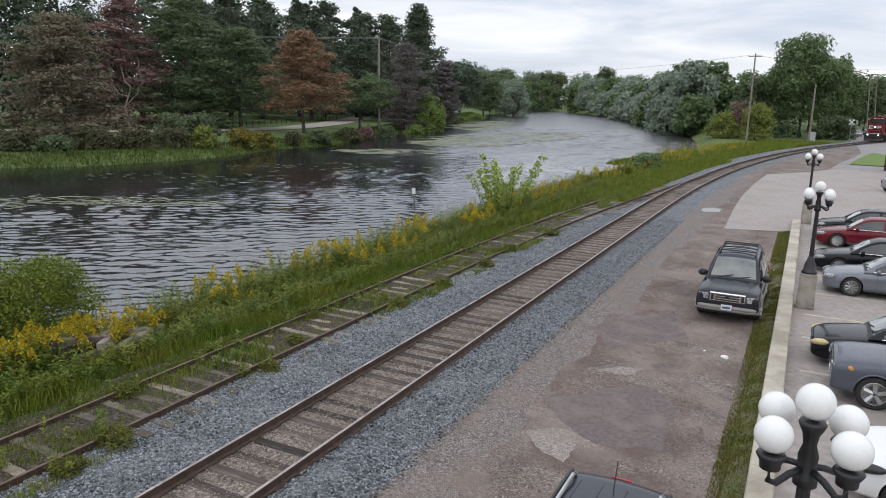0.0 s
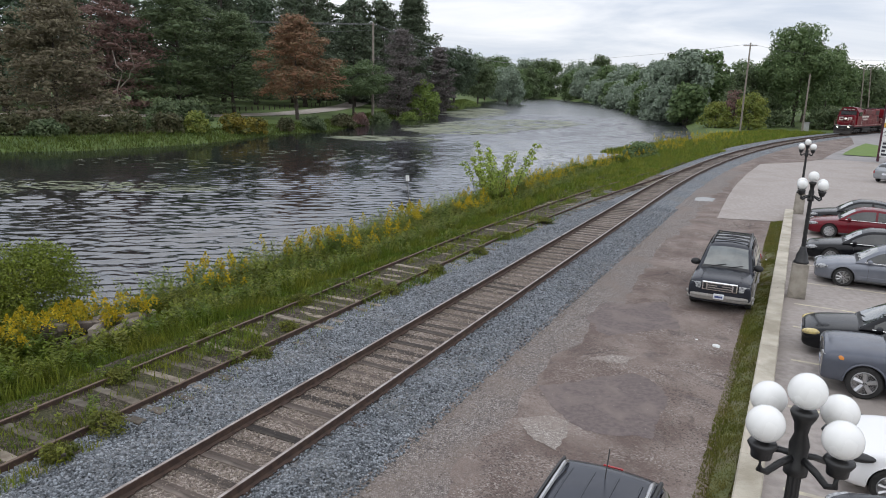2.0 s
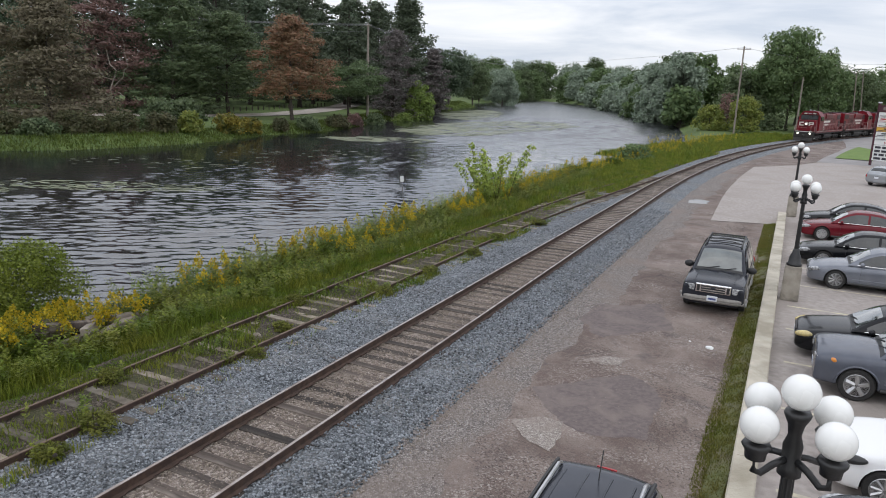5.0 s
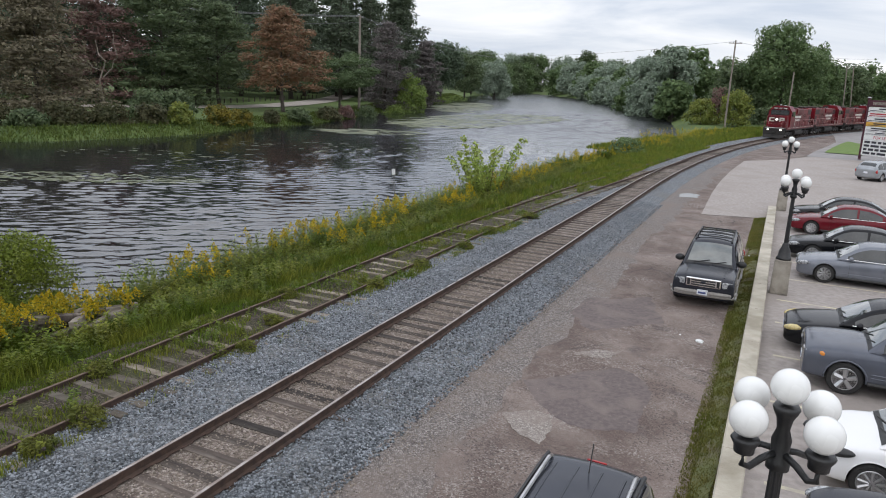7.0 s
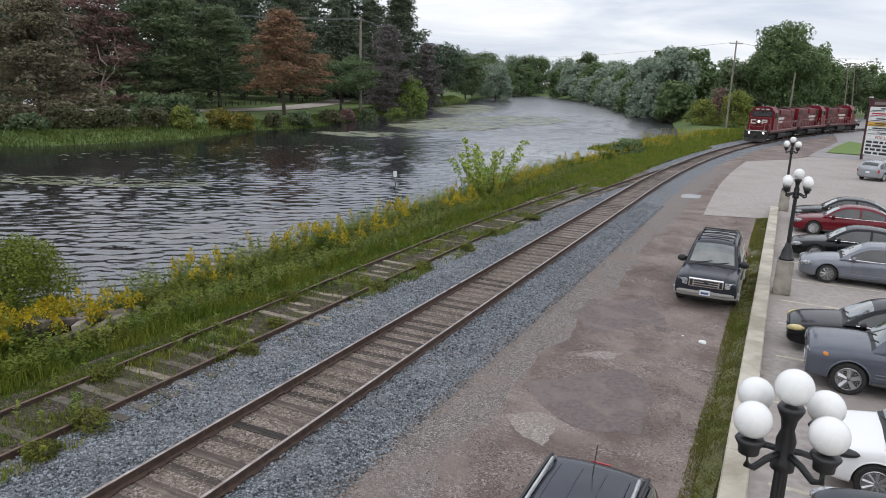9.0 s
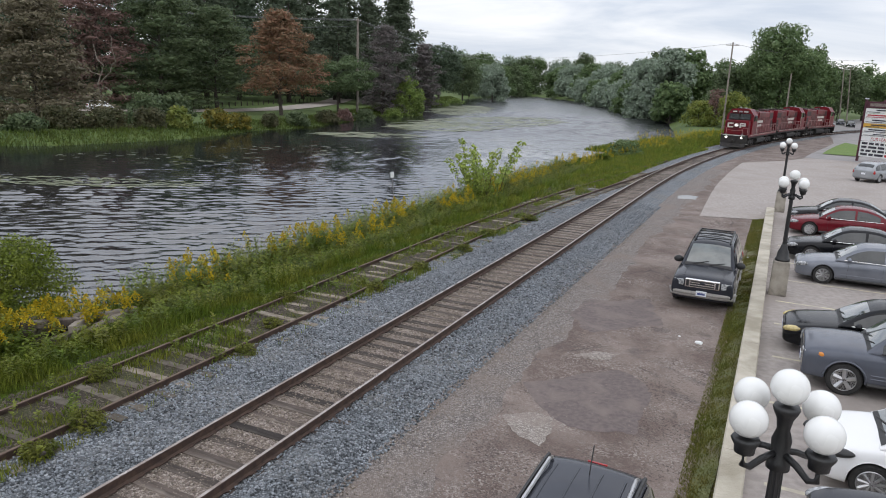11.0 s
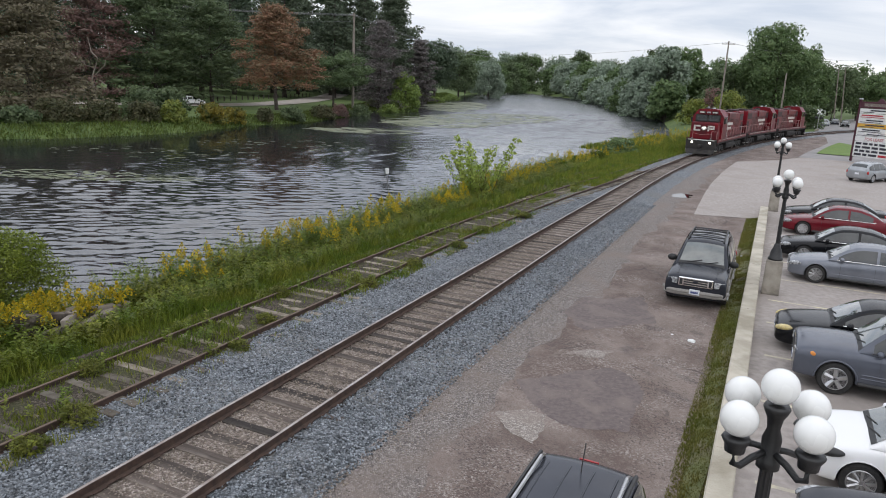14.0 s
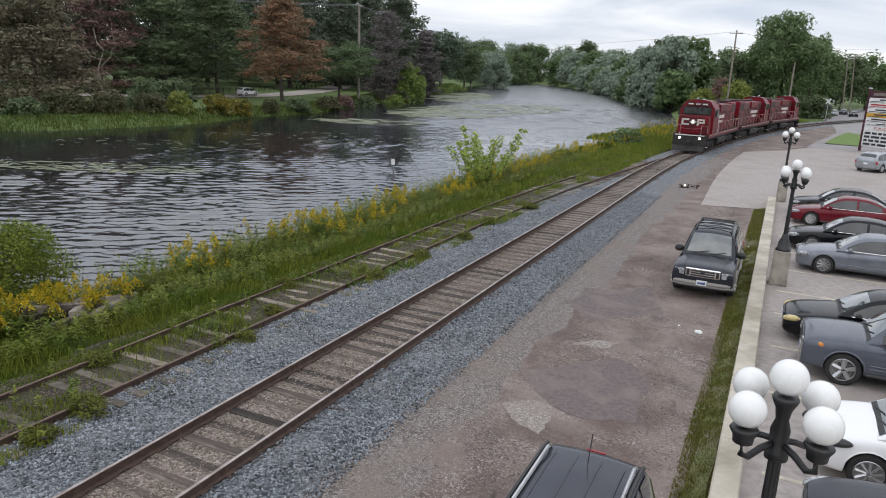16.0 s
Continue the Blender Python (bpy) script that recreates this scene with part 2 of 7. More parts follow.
    nt.links.new(fine, bp.inputs["Height"])
    nt.links.new(bp.outputs["Normal"], b.inputs["Normal"])
    return m


LOTDIRT = lane_mat()
PATCH = mat("asphalt_patch", (0.112, 0.088, 0.084), 0.85, vary=(0.15, 0.12, 0.112), scale=9, vary2=(0.175, 0.14, 0.126), scale2=1.1, bump=0.5, bump_scale=40, detail=12)
PALE = gravel_mat("pale_gravel_patch", ((0.24, 0.205, 0.18), (0.34, 0.30, 0.27), (0.46, 0.42, 0.385)), 26, (0.24, 0.2, 0.175), 1.6, 0.7, 0.012)
PAVE = mat("weathered_concrete_paving", (0.365, 0.325, 0.300), 0.85, vary=(0.28, 0.25, 0.23), scale=5, vary2=(0.29, 0.255, 0.23), scale2=0.35, bump=0.4, bump_scale=40, detail=14)
ROADM = mat("grey_road_asphalt", (0.27, 0.255, 0.25), 0.85, vary=(0.22, 0.21, 0.205), scale=0.6, bump=0.2, bump_scale=20)
KERBM = mat("kerb_concrete", (0.50, 0.46, 0.38), 0.85, vary=(0.40, 0.36, 0.29), scale=2.2, vary2=(0.28, 0.25, 0.19), scale2=0.7, bump=0.5, bump_scale=25, detail=10)
PLINTHM = mat("plinth_concrete", (0.36, 0.33, 0.28), 0.9, vary=(0.24, 0.215, 0.18), scale=3, vary2=(0.13, 0.115, 0.1), scale2=1.6, bump=0.6, bump_scale=30)
RAILTOP = mat("worn_rail_head", (0.44, 0.40, 0.38), 0.3, metal=0.85, vary=(0.26, 0.21, 0.185), scale=3)
RUST = mat("rusted_rail_steel", (0.052, 0.033, 0.026), 0.85, vary=(0.085, 0.052, 0.038), scale=7, bump=0.3)
OLDRUST = mat("dry_rusted_rail_steel", (0.15, 0.105, 0.075), 0.8, vary=(0.10, 0.068, 0.048), scale=5, bump=0.3)
TIEM = mat("weathered_tie_wood", (0.078, 0.060, 0.050), 0.9, vary=(0.048, 0.037, 0.031), scale=6, vary2=(0.20, 0.17, 0.145), scale2=1.1, bump=0.8, bump_scale=20, rand=0.6, stretch=(0.35, 2, 1))
TIEOLD = mat("bleached_tie_wood", (0.21, 0.18, 0.14), 0.95, vary=(0.13, 0.105, 0.08), scale=5, vary2=(0.33, 0.30, 0.25), scale2=0.9, bump=0.8, bump_scale=18, rand=0.5)
IRON = mat("black_cast_iron", (0.012, 0.012, 0.013), 0.4, vary=(0.02, 0.02, 0.02), scale=12, bump=0.15)
GLOBE = mat("opal_globe", (0.82, 0.82, 0.80), 0.25, vary=(0.76, 0.76, 0.74), scale=3, spec=0.5)
RUBBER = mat("tyre_rubber", (0.018, 0.018, 0.018), 0.8, vary=(0.03, 0.029, 0.028), scale=20)
ALLOY = mat("alloy_rim", (0.52, 0.52, 0.53), 0.3, metal=0.8, vary=(0.42, 0.42, 0.42), scale=5)
GLASS = mat("tinted_car_glass", (0.014, 0.017, 0.018), 0.04, spec=0.6, vary=(0.04, 0.044, 0.045), scale=1.3, coat=0.3)
# pale base colour stands in for sky sheen and the cabin seen through
SCREEN = mat("windshield_glass", (0.10, 0.115, 0.11), 0.04, spec=1.0, vary=(0.05, 0.06, 0.058), scale=1.6, coat=1.0)
TRIM = mat("black_trim", (0.016, 0.016, 0.017), 0.5, vary=(0.025, 0.025, 0.025), scale=10)
CHROME = mat("bright_chrome", (0.75, 0.75, 0.76), 0.15, metal=1.0)
LAMPGLASS = mat("headlamp_glass", (0.46, 0.47, 0.48), 0.1, vary=(0.09, 0.095, 0.1), scale=14, coat=0.6)
REDLAMP = mat("red_tail_lamp", (0.32, 0.012, 0.012), 0.2, coat=0.5)
YELLOWED = mat("yellowed_lamp_glass", (0.62, 0.5, 0.2), 0.25, vary=(0.4, 0.32, 0.14), scale=14, coat=0.5)
AMBER = mat("amber_lamp", (0.62, 0.22, 0.03), 0.2, coat=0.5)
PLATEM = mat("pale_number_plate", (0.66, 0.68, 0.72), 0.5)
INKBLUE = mat("plate_characters", (0.06, 0.08, 0.2), 0.5)
WOODPOLE = mat("weathered_pole_wood", (0.27, 0.235, 0.2), 0.9, vary=(0.18, 0.155, 0.13), scale=3, stretch=(4, 4, 0.6), bump=0.4)
BARK = mat("tree_bark", (0.085, 0.07, 0.058), 0.95, vary=(0.05, 0.042, 0.036), scale=5, bump=0.6, bump_scale=10)
YPAINT = mat("faded_yellow_paint", (0.56, 0.51, 0.36), 0.8, vary=(0.40, 0.36, 0.30), scale=3, detail=10)

# ---- plan: s runs along the railway, o to its side away from the river ----
HEAD = radians(27.2)
HV, RV = (math.sin(HEAD), math.cos(HEAD)), (math.cos(HEAD), -math.sin(HEAD))
BX, BY, RAD = 13.42, 43.66, 306.0
WATER_Z, LOT_Z = -1.6, -0.2


def at(s, o, z=0.0):
    """World place of a plan point: straight up to s = 0, then bending away from the river."""
    if s <= 0:
        return Vector((BX + HV[0] * s + RV[0] * o, BY + HV[1] * s + RV[1] * o, z))
    a = s / RAD
    k = RAD - o
    dx, dy = RAD - k * math.cos(a), k * math.sin(a)
    return Vector((BX + RV[0] * dx + HV[0] * dy, BY + RV[1] * dx + HV[1] * dy, z))


def turn_at(s):
    """Heading along the railway at s, in degrees, as a turn about z from the world's y axis."""
    return -math.degrees(HEAD + max(0.0, s) / RAD)


def placed(s, o, z=0.0, spin=0.0):
    p = at(s, o, z)
    return pose(p.x, p.y, p.z, 0, 0, turn_at(s) + spin)


# ---- mesh helpers ----
def mesh_of(name, verts, faces, material, smooth=False):
    me = bpy.data.meshes.new(name)
    me.from_pydata([tuple(v) for v in verts], [], faces)
    for m in (material if isinstance(material, (list, tuple)) else [material]):
        me.materials.append(m)
    if smooth:
        me.polygons.foreach_set("use_smooth", [True] * len(me.polygons))
    me.update()
    return me


def fast_mesh(name, co, tris_or_quads, n, material):
    """A mesh from numpy arrays: co (N,3), faces (M,n)."""
    me = bpy.data.meshes.new(name)
    me.vertices.add(len(co))
    me.vertices.foreach_set("co", np.ascontiguousarray(co, dtype=np.float32).ravel())
    m = len(tris_or_quads)
    me.loops.add(m * n)
    me.loops.foreach_set("vertex_index", np.ascontiguousarray(tris_or_quads, dtype=np.int32).ravel())
    me.polygons.add(m)
    me.polygons.foreach_set("loop_start", np.arange(0, m * n, n, dtype=np.int32))
    me.update(calc_edges=True)
    me.materials.append(material)
    return me


def part(name, bm, material, parent, label="", smooth=False):
    """Links a bmesh as one mesh object under a thing or a part."""
    me = bpy.data.meshes.new(name)
    bmesh.ops.recalc_face_normals(bm, faces=bm.faces)
    bm.to_mesh(me)
    bm.free()
    for m in (material if isinstance(material, (list, tuple)) else [material]):
        me.materials.append(m)
    if smooth:
        me.polygons.foreach_set("use_smooth", [True] * len(me.polygons))
    ob = new(name, me)
    ob.parent = parent
    return tagged(ob, label)


def thing(name, m, label, category, group="", kind=""):
    ob = new(name)
    ob.empty_display_size = 0.2
    ob.matrix_basis = m
    return tagged(ob, label, category, group, kind)


def box(bm, x0, x1, y0, y1, z0, z1, bevel=0.0, taper=1.0):
    """A box, its top drawn in by taper, with softened edges."""
    cx, cy = (x0 + x1) / 2, (y0 + y1) / 2
    vs = []
    for z, k in ((z0, 1.0), (z1, taper)):
        for x, y in ((x0, y0), (x1, y0), (x1, y1), (x0, y1)):
            vs.append(bm.verts.new((cx + (x - cx) * k, cy + (y - cy) * k, z)))
    fs = [bm.faces.new([vs[i] for i in f]) for f in ((3, 2, 1, 0), (4, 5, 6, 7), (0, 1, 5, 4), (1, 2, 6, 5), (2, 3, 7, 6), (3, 0, 4, 7))]
    if bevel:
        es = list({e for f in fs for e in f.edges})
        bmesh.ops.bevel(bm, geom=es, offset=bevel, segments=2, affect="EDGES", profile=0.6)
    return bm


def lathe(bm, rows, n=16, m=None):
    """A turned form from (radius, height) rows."""
    m = m or Matrix()
    rings = []
    for r, z in rows:
        rings.append([bm.verts.new(m @ Vector((r * math.cos(2 * math.pi * i / n), r * math.sin(2 * math.pi * i / n), z))) for i in range(n)])
    for a, b in zip(rings, rings[1:]):
        for i in range(n):
            bm.faces.new((a[i], a[(i + 1) % n], b[(i + 1) % n], b[i]))
    for ring in (rings[0], rings[-1]):
        bm.faces.new(ring)
    return bm


def tube(bm, pts, r0, r1=None, n=8):
    """A round bar through points, tapering from r0 to r1."""
    r1 = r0 if r1 is None else r1
    pts = [Vector(p) for p in pts]
    rings = []
    for i, p in enumerate(pts):
        d = (pts[min(i + 1, len(pts) - 1)] - pts[max(i - 1, 0)]).normalized()
        q = d.to_track_quat("Z", "Y")
        r = r0 + (r1 - r0) * i / max(1, len(pts) - 1)
        rings.append([bm.verts.new(p + q @ Vector((r * math.cos(2 * math.pi * k / n), r * math.sin(2 * math.pi * k / n), 0))) for k in range(n)])
    for a, b in zip(rings, rings[1:]):
        for k in range(n):
            bm.faces.new((a[k], a[(k + 1) % n], b[(k + 1) % n], b[k]))
    bm.faces.new(rings[0])
    bm.faces.new(rings[-1])
    return bm


def sweep(name, profile, s0, s1, ds, material, jag=0.0, smooth=False, jz=0.0):
    """A strip along the railway with the cross-section (o, z); jag makes its edges wander."""
    rng = random.Random(name)
    n = max(2, int((s1 - s0) / ds) + 1)
    verts, faces, k = [], [], len(profile)
    for i in range(n):
        s = s0 + (s1 - s0) * i / (n - 1)
        w = [jag * (noise.noise(Vector((s * 0.45, 7.3 * j, 1.7))) + 0.6 * noise.noise(Vector((s * 1.7, 3.1 * j, 9)))) if j in (0, k - 1) else 0 for j in range(k)]
        for j, (o, z) in enumerate(profile):
            verts.append(at(s, o + w[j], z + (rng.uniform(-jz, jz) if 0 < j < k - 1 else 0)))
    for i in range(n - 1):
        for j in range(k - 1):
            faces.append((i * k + j, i * k + j + 1, (i + 1) * k + j + 1, (i + 1) * k + j))
    return mesh_of(name, verts, faces, material, smooth)


def structure(name, me, label="", category="", parent=None):
    ob = new(name, me)
    ob.parent = parent
    return tagged(ob, label, category, "", "structure")

# ---- ground and river ----
LEFT_BANK = [(-400, -60), (-120, 36), (-70, 58), (-45, 70.5), (-38, 74.5), (-32, 82), (-28, 89.5), (-24.5, 104), (-18.8, 113), (-14.7, 133), (-9.5, 174), (0, 262), (17, 357), (50, 470), (66, 530)]
RIGHT_BANK = [tuple(at(s, -8.7 + 0.35 * math.sin(s * 0.5) + 0.25 * math.sin(s * 1.3) - 2.1 * math.exp(-((s + 36) / 4.5) ** 2))[:2]) for s in range(-200, 44, 4)] + [(35, 98), (44, 122), (58, 166), (71, 220), (82, 286), (87, 360), (86, 417), (80, 540)]
RIVER = np.array(LEFT_BANK + RIGHT_BANK[::-1], dtype=float)
N_LEFT = len(LEFT_BANK)


def river_distance(x, y):
    """Distance to the shore, positive on land, and whether the nearest shore is the far (left) bank."""
    a, b = RIVER, np.roll(RIVER, -1, axis=0)
    best, inside, left = np.full(x.shape, 1e9), np.zeros(x.shape, bool), np.zeros(x.shape, bool)
    for i, ((ax, ay), (bx, by)) in enumerate(zip(a, b)):
        dx, dy = bx - ax, by - ay
        t = np.clip(((x - ax) * dx + (y - ay) * dy) / (dx * dx + dy * dy), 0, 1)
        d = np.hypot(x - ax - t * dx, y - ay - t * dy)
        left = np.where(d < best, i < N_LEFT - 1, left)
        best = np.minimum(best, d)
        crosses = ((ay > y) != (by > y)) & (x < dx * (y - ay) / (dy if dy else 1e-9) + ax)
        inside ^= crosses
    return np.where(inside, -best, best), left


def plan_offset(x, y):
    """o of world places (numpy)."""
    dx, dy = x - BX, y - BY
    s, o = dx * HV[0] + dy * HV[1], dx * RV[0] + dy * RV[1]
    cx, cy = BX + RV[0] * RAD, BY + RV[1] * RAD
    o2 = RAD - np.hypot(x - cx, y - cy)
    return s, np.where(s <= 0, o, o2)


def ground_z(x, y):
    x, y = np.asarray(x, float), np.asarray(y, float)
    d, left = river_distance(x, y)
    land = WATER_Z + np.where(left, np.minimum(1.0, d * 0.25) + np.clip(d - 8, 0, 60) * 0.012, np.minimum(1.3, d * 0.45))
    z = np.where(d < 0, WATER_Z - np.minimum(1.5, -d * 0.3), land)
    s, o = plan_offset(x, y)
    bed = (o > -5.3) & (s < 400) & ~left
    return np.where(bed, np.minimum(z, -0.5), z)


def gz(x, y):
    return float(ground_z(np.array([x]), np.array([y]))[0])


CHOP, FAR_CHOP = 0.17, 0.14


def build_ground():
    radii = np.concatenate([[0.0], np.geomspace(5, 3500, 210)])
    ang = np.concatenate([np.linspace(-42, 42, 300), np.linspace(45, 315, 50)])
    R, A = np.meshgrid(radii, np.radians(ang), indexing="ij")
    x, y = R * np.sin(A), R * np.cos(A)
    z = ground_z(x, y) + 0.06 * np.sin(x * 0.9) * np.sin(y * 0.7) * (R < 400)
    co = np.stack([x, y, z], -1).reshape(-1, 3)
    nr, na = R.shape
    i, j = np.meshgrid(np.arange(nr - 1), np.arange(na), indexing="ij")
    jn = (j + 1) % na
    f = np.stack([i * na + j, i * na + jn, (i + 1) * na + jn, (i + 1) * na + j], -1).reshape(-1, 4)[:, ::-1]
    structure("ground", fast_mesh("ground", co, f, 4, GRASS), "grassy river banks and level ground", "ground")
    radii = np.concatenate([[0.0, 12.0], np.geomspace(18, 230, 560), np.geomspace(240, 1500, 40)])
    ang = np.concatenate([np.linspace(-48, 22, 440), np.linspace(22.6, 45, 30), np.linspace(50, 305, 40)])
    R, A = np.meshgrid(radii, np.radians(ang), indexing="ij")
    x, y = R * np.sin(A), R * np.cos(A)
    lee = np.full(x.shape, 1e9)
    for (ax, ay), (bx, by) in zip(LEFT_BANK, LEFT_BANK[1:]):
        dx, dy = bx - ax, by - ay
        t = np.clip(((x - ax) * dx + (y - ay) * dy) / (dx * dx + dy * dy), 0, 1)
        lee = np.minimum(lee, np.hypot(x - ax - t * dx, y - ay - t * dy))
    nr, na = R.shape
    i, j = np.meshgrid(np.arange(nr - 1), np.arange(na), indexing="ij")
    jn = (j + 1) % na
    f = np.stack([i * na + j, i * na + jn, (i + 1) * na + jn, (i + 1) * na + j], -1).reshape(-1, 4)[:, ::-1]
    shelter = 0.05 + 0.95 * np.clip((lee - 7) / 18, 0, 1) ** 1.4
    shelter *= 1 - 0.5 * np.clip((y + 0.6 * x - 45) / 70, 0, 1)
    patchy = 0.8 + 0.3 * np.sin(x * 0.21 + 0.5 * np.sin(y * 0.3)) * np.sin(y * 0.33 + 1.3 * np.sin(x * 0.11))
    rng = np.random.default_rng(12)
    swell = np.zeros(x.shape)
    n = 44
    for length, turn, phase in zip(np.geomspace(0.42, 1.35, n), rng.normal(0, 0.42, n), rng.uniform(0, 6.28, n)):
        k = 2 * np.pi / length
        swell += CHOP * math.sqrt(2 / n) / k * np.sin(k * (x * np.sin(turn - 0.12) + y * np.cos(turn - 0.12)) + phase)
    swell *= shelter * patchy * np.clip((125 - R) / 40, 0, 1)
    for length, turn, phase in zip(np.geomspace(1.5, 3.4, 24), rng.normal(0, 0.4, 24), rng.uniform(0, 6.28, 24)):
        k = 2 * np.pi / length
        swell += FAR_CHOP * math.sqrt(2 / 24) / k * np.sin(k * (x * np.sin(turn) + y * np.cos(turn)) + phase) * np.clip((R - 80) / 40, 0, 1) * np.clip((lee - 5) / 16, 0.1, 1)
    swell *= np.clip((228 - R) / 30, 0, 1) * (np.degrees(A) < 22.3) * (np.degrees(A) > -48.5)
    w = fast_mesh("water", np.stack([x, y, WATER_Z + swell], -1).reshape(-1, 3), f, 4, water_mat())
    w.polygons.foreach_set("use_smooth", [True] * len(w.polygons))
    blur = w.attributes.new("blur", "FLOAT", "POINT")
    blur.data.foreach_set("value", (np.clip((R - 70) / 45, 0, 1) * np.clip((lee - 4) / 14, 0.1, 1)).astype(np.float32).ravel())
    chop = w.attributes.new("chop", "FLOAT", "POINT")
    chop.data.foreach_set("value", shelter.astype(np.float32).ravel())
    structure("water", w, "dark rippled river water reflecting the sky", "river")


build_ground()

S0, S1 = -62, 190
SIDEBED = gravel_mat("weedy_track_soil", ((0.035, 0.028, 0.02), (0.075, 0.06, 0.045), (0.15, 0.125, 0.10)), 20, (0.055, 0.06, 0.022), 0.9, 0.8, 0.02)
VERGE = mat("verge_soil", (0.12, 0.125, 0.05), 0.95, vary=(0.085, 0.10, 0.035), scale=3, vary2=(0.13, 0.11, 0.075), scale2=0.8, bump=0.6)
# ballast shoulders, the dirt lane beside it and the car park
structure("ballast", sweep("ballast", [(-3.0, -0.2), (-2.86, -0.118), (-2.3, -0.135), (-1.5, -0.165), (-1.0, -0.168), (-0.72, -0.215), (0.72, -0.215), (1.0, -0.168), (1.45, -0.165), (1.9, -0.24), (2.45, -0.33)], S0, S1, 0.5, BALLAST, jag=0.16, jz=0.012), "blue-grey crushed stone ballast", "ballast")
structure("track_fill", sweep("track_fill", [(-0.74, -0.2), (-0.3, -0.192), (0.3, -0.192), (0.74, -0.2)], S0, S1, 0.5, FOULED, jz=0.008), "brown fouled gravel between the rails", "ballast")
structure("siding_bed", sweep("siding_bed", [(-6.3, -0.5), (-5.5, -0.2), (-5.0, -0.085), (-4.62, -0.09), (-4.4, -0.125), (-3.7, -0.12), (-3.05, -0.125), (-2.85, -0.17), (-2.5, -0.3), (-2.05, -0.4)], S0, 60, 0.5, SIDEBED, jag=0.15, jz=0.02), "fouled brown gravel overgrown with weeds", "track bed")
structure("lane", sweep("lane", [(1.75, -0.36), (2.2, -0.262), (2.9, -0.216), (4.5, -0.215), (6, -0.215), (7.45, -0.215), (8.1, -0.215)], S0, 150, 0.5, LOTDIRT), "worn asphalt and dirt lane", "lane")
structure("lane_edge", sweep("lane_edge", [(1.95, -0.3), (2.2, -0.256), (2.6, -0.222), (3.0, -0.2105), (3.45, -0.2125)], S0, 20, 0.25, EDGEGRAVEL, jag=0.4), "brown gravel strewn along the lane edge", "gravel")
structure("verge", sweep("verge", [(7.32, -0.23), (7.42, -0.19), (7.6, -0.14), (7.78, -0.12)], S0, -5.2, 0.3, VERGE, jag=0.12, jz=0.02), "narrow grass verge along the kerb", "grass")
structure("car_park", sweep("car_park", [(8.0, LOT_Z), (12, LOT_Z), (20, LOT_Z), (40, LOT_Z), (70, LOT_Z)], S0, 44, 2.0, PAVE), "pale weathered concrete car park", "car park")


def flat_patch(name, outline, z, material, label, category, jag=0.0, n=0, kind="structure"):
    """A thin sheet of ground cover with a ragged outline given in plan points."""
    pts = []
    m = len(outline)
    n = n or max(60, m * 24)
    for i in range(n):
        t = i / n * m
        a, b, f = outline[int(t) % m], outline[(int(t) + 1) % m], t % 1
        s, o = a[0] + (b[0] - a[0]) * f, a[1] + (b[1] - a[1]) * f
        j = Vector((s * 1.3, o * 1.3, 3.3))
        k = j * 5
        pts.append(at(s + jag * (noise.noise(j) + 0.4 * noise.noise(k) + 0.1 * noise.noise(k * 3.1)), o + jag * (noise.noise(j + Vector((9, 4, 2))) + 0.4 * noise.noise(k + Vector((3, 1, 7))) + 0.1 * noise.noise(k * 3.1 + Vector((2, 8, 1)))), z))
    if sum(pts[i].cross(pts[(i + 1) % n]).z for i in range(n)) < 0:
        pts = pts[::-1]
    ob = new(name, mesh_of(name, pts, [tuple(range(n))], material))
    return tagged(ob, label, category, "", kind)


flat_patch("driveway", [(-5.9, 4.6), (-5.0, 7.75), (-2.2, 8.2), (44, 8.2), (44, 8.9), (34, 6.8), (28, 3.7), (7.5, 4.2)], -0.196, PAVE, "pale concrete driveway apron", "driveway", jag=0.05, n=260)
flat_patch("asphalt_patch", [(-31.0, 3.6), (-29.1, 5.3), (-29.6, 6.0), (-30.6, 6.25), (-32.2, 6.2), (-32.5, 5.0), (-31.9, 4.0)], -0.211, PATCH, "dark square asphalt repair in the lane", "asphalt patch", jag=0.16, n=150)
flat_patch("asphalt_patch", [(-24.4, 2.9), (-22.9, 5.0), (-25.3, 5.6), (-26.9, 4.0), (-25.8, 2.95)], -0.211, PATCH, "long dark asphalt repair with a cracked edge", "asphalt patch", jag=0.2, n=150)
flat_patch("gravel_patch", [(-32.75, 3.7), (-32.3, 4.2), (-32.3, 4.65), (-32.7, 4.75), (-33.6, 4.78), (-33.4, 4.3)], -0.2075, PALE, "pale worn gravel patch in the lane", "gravel patch", jag=0.12, n=150)
flat_patch("gravel_patch", [(-28.9, 4.1), (-28.2, 4.6), (-28.2, 5.1), (-28.7, 4.9)], -0.2075, PALE, "small pale gravel patch in the lane", "gravel patch", jag=0.14, n=150)


# ---- railway ----
RAIL_SECTION = [(-0.07, -0.17), (-0.07, -0.155), (-0.012, -0.14), (-0.01, -0.045), (-0.036, -0.032), (-0.036, -0.005), (-0.028, 0), (0.028, 0), (0.036, -0.005), (0.036, -0.032), (0.01, -0.045), (0.012, -0.14), (0.07, -0.155), (0.07, -0.17)]


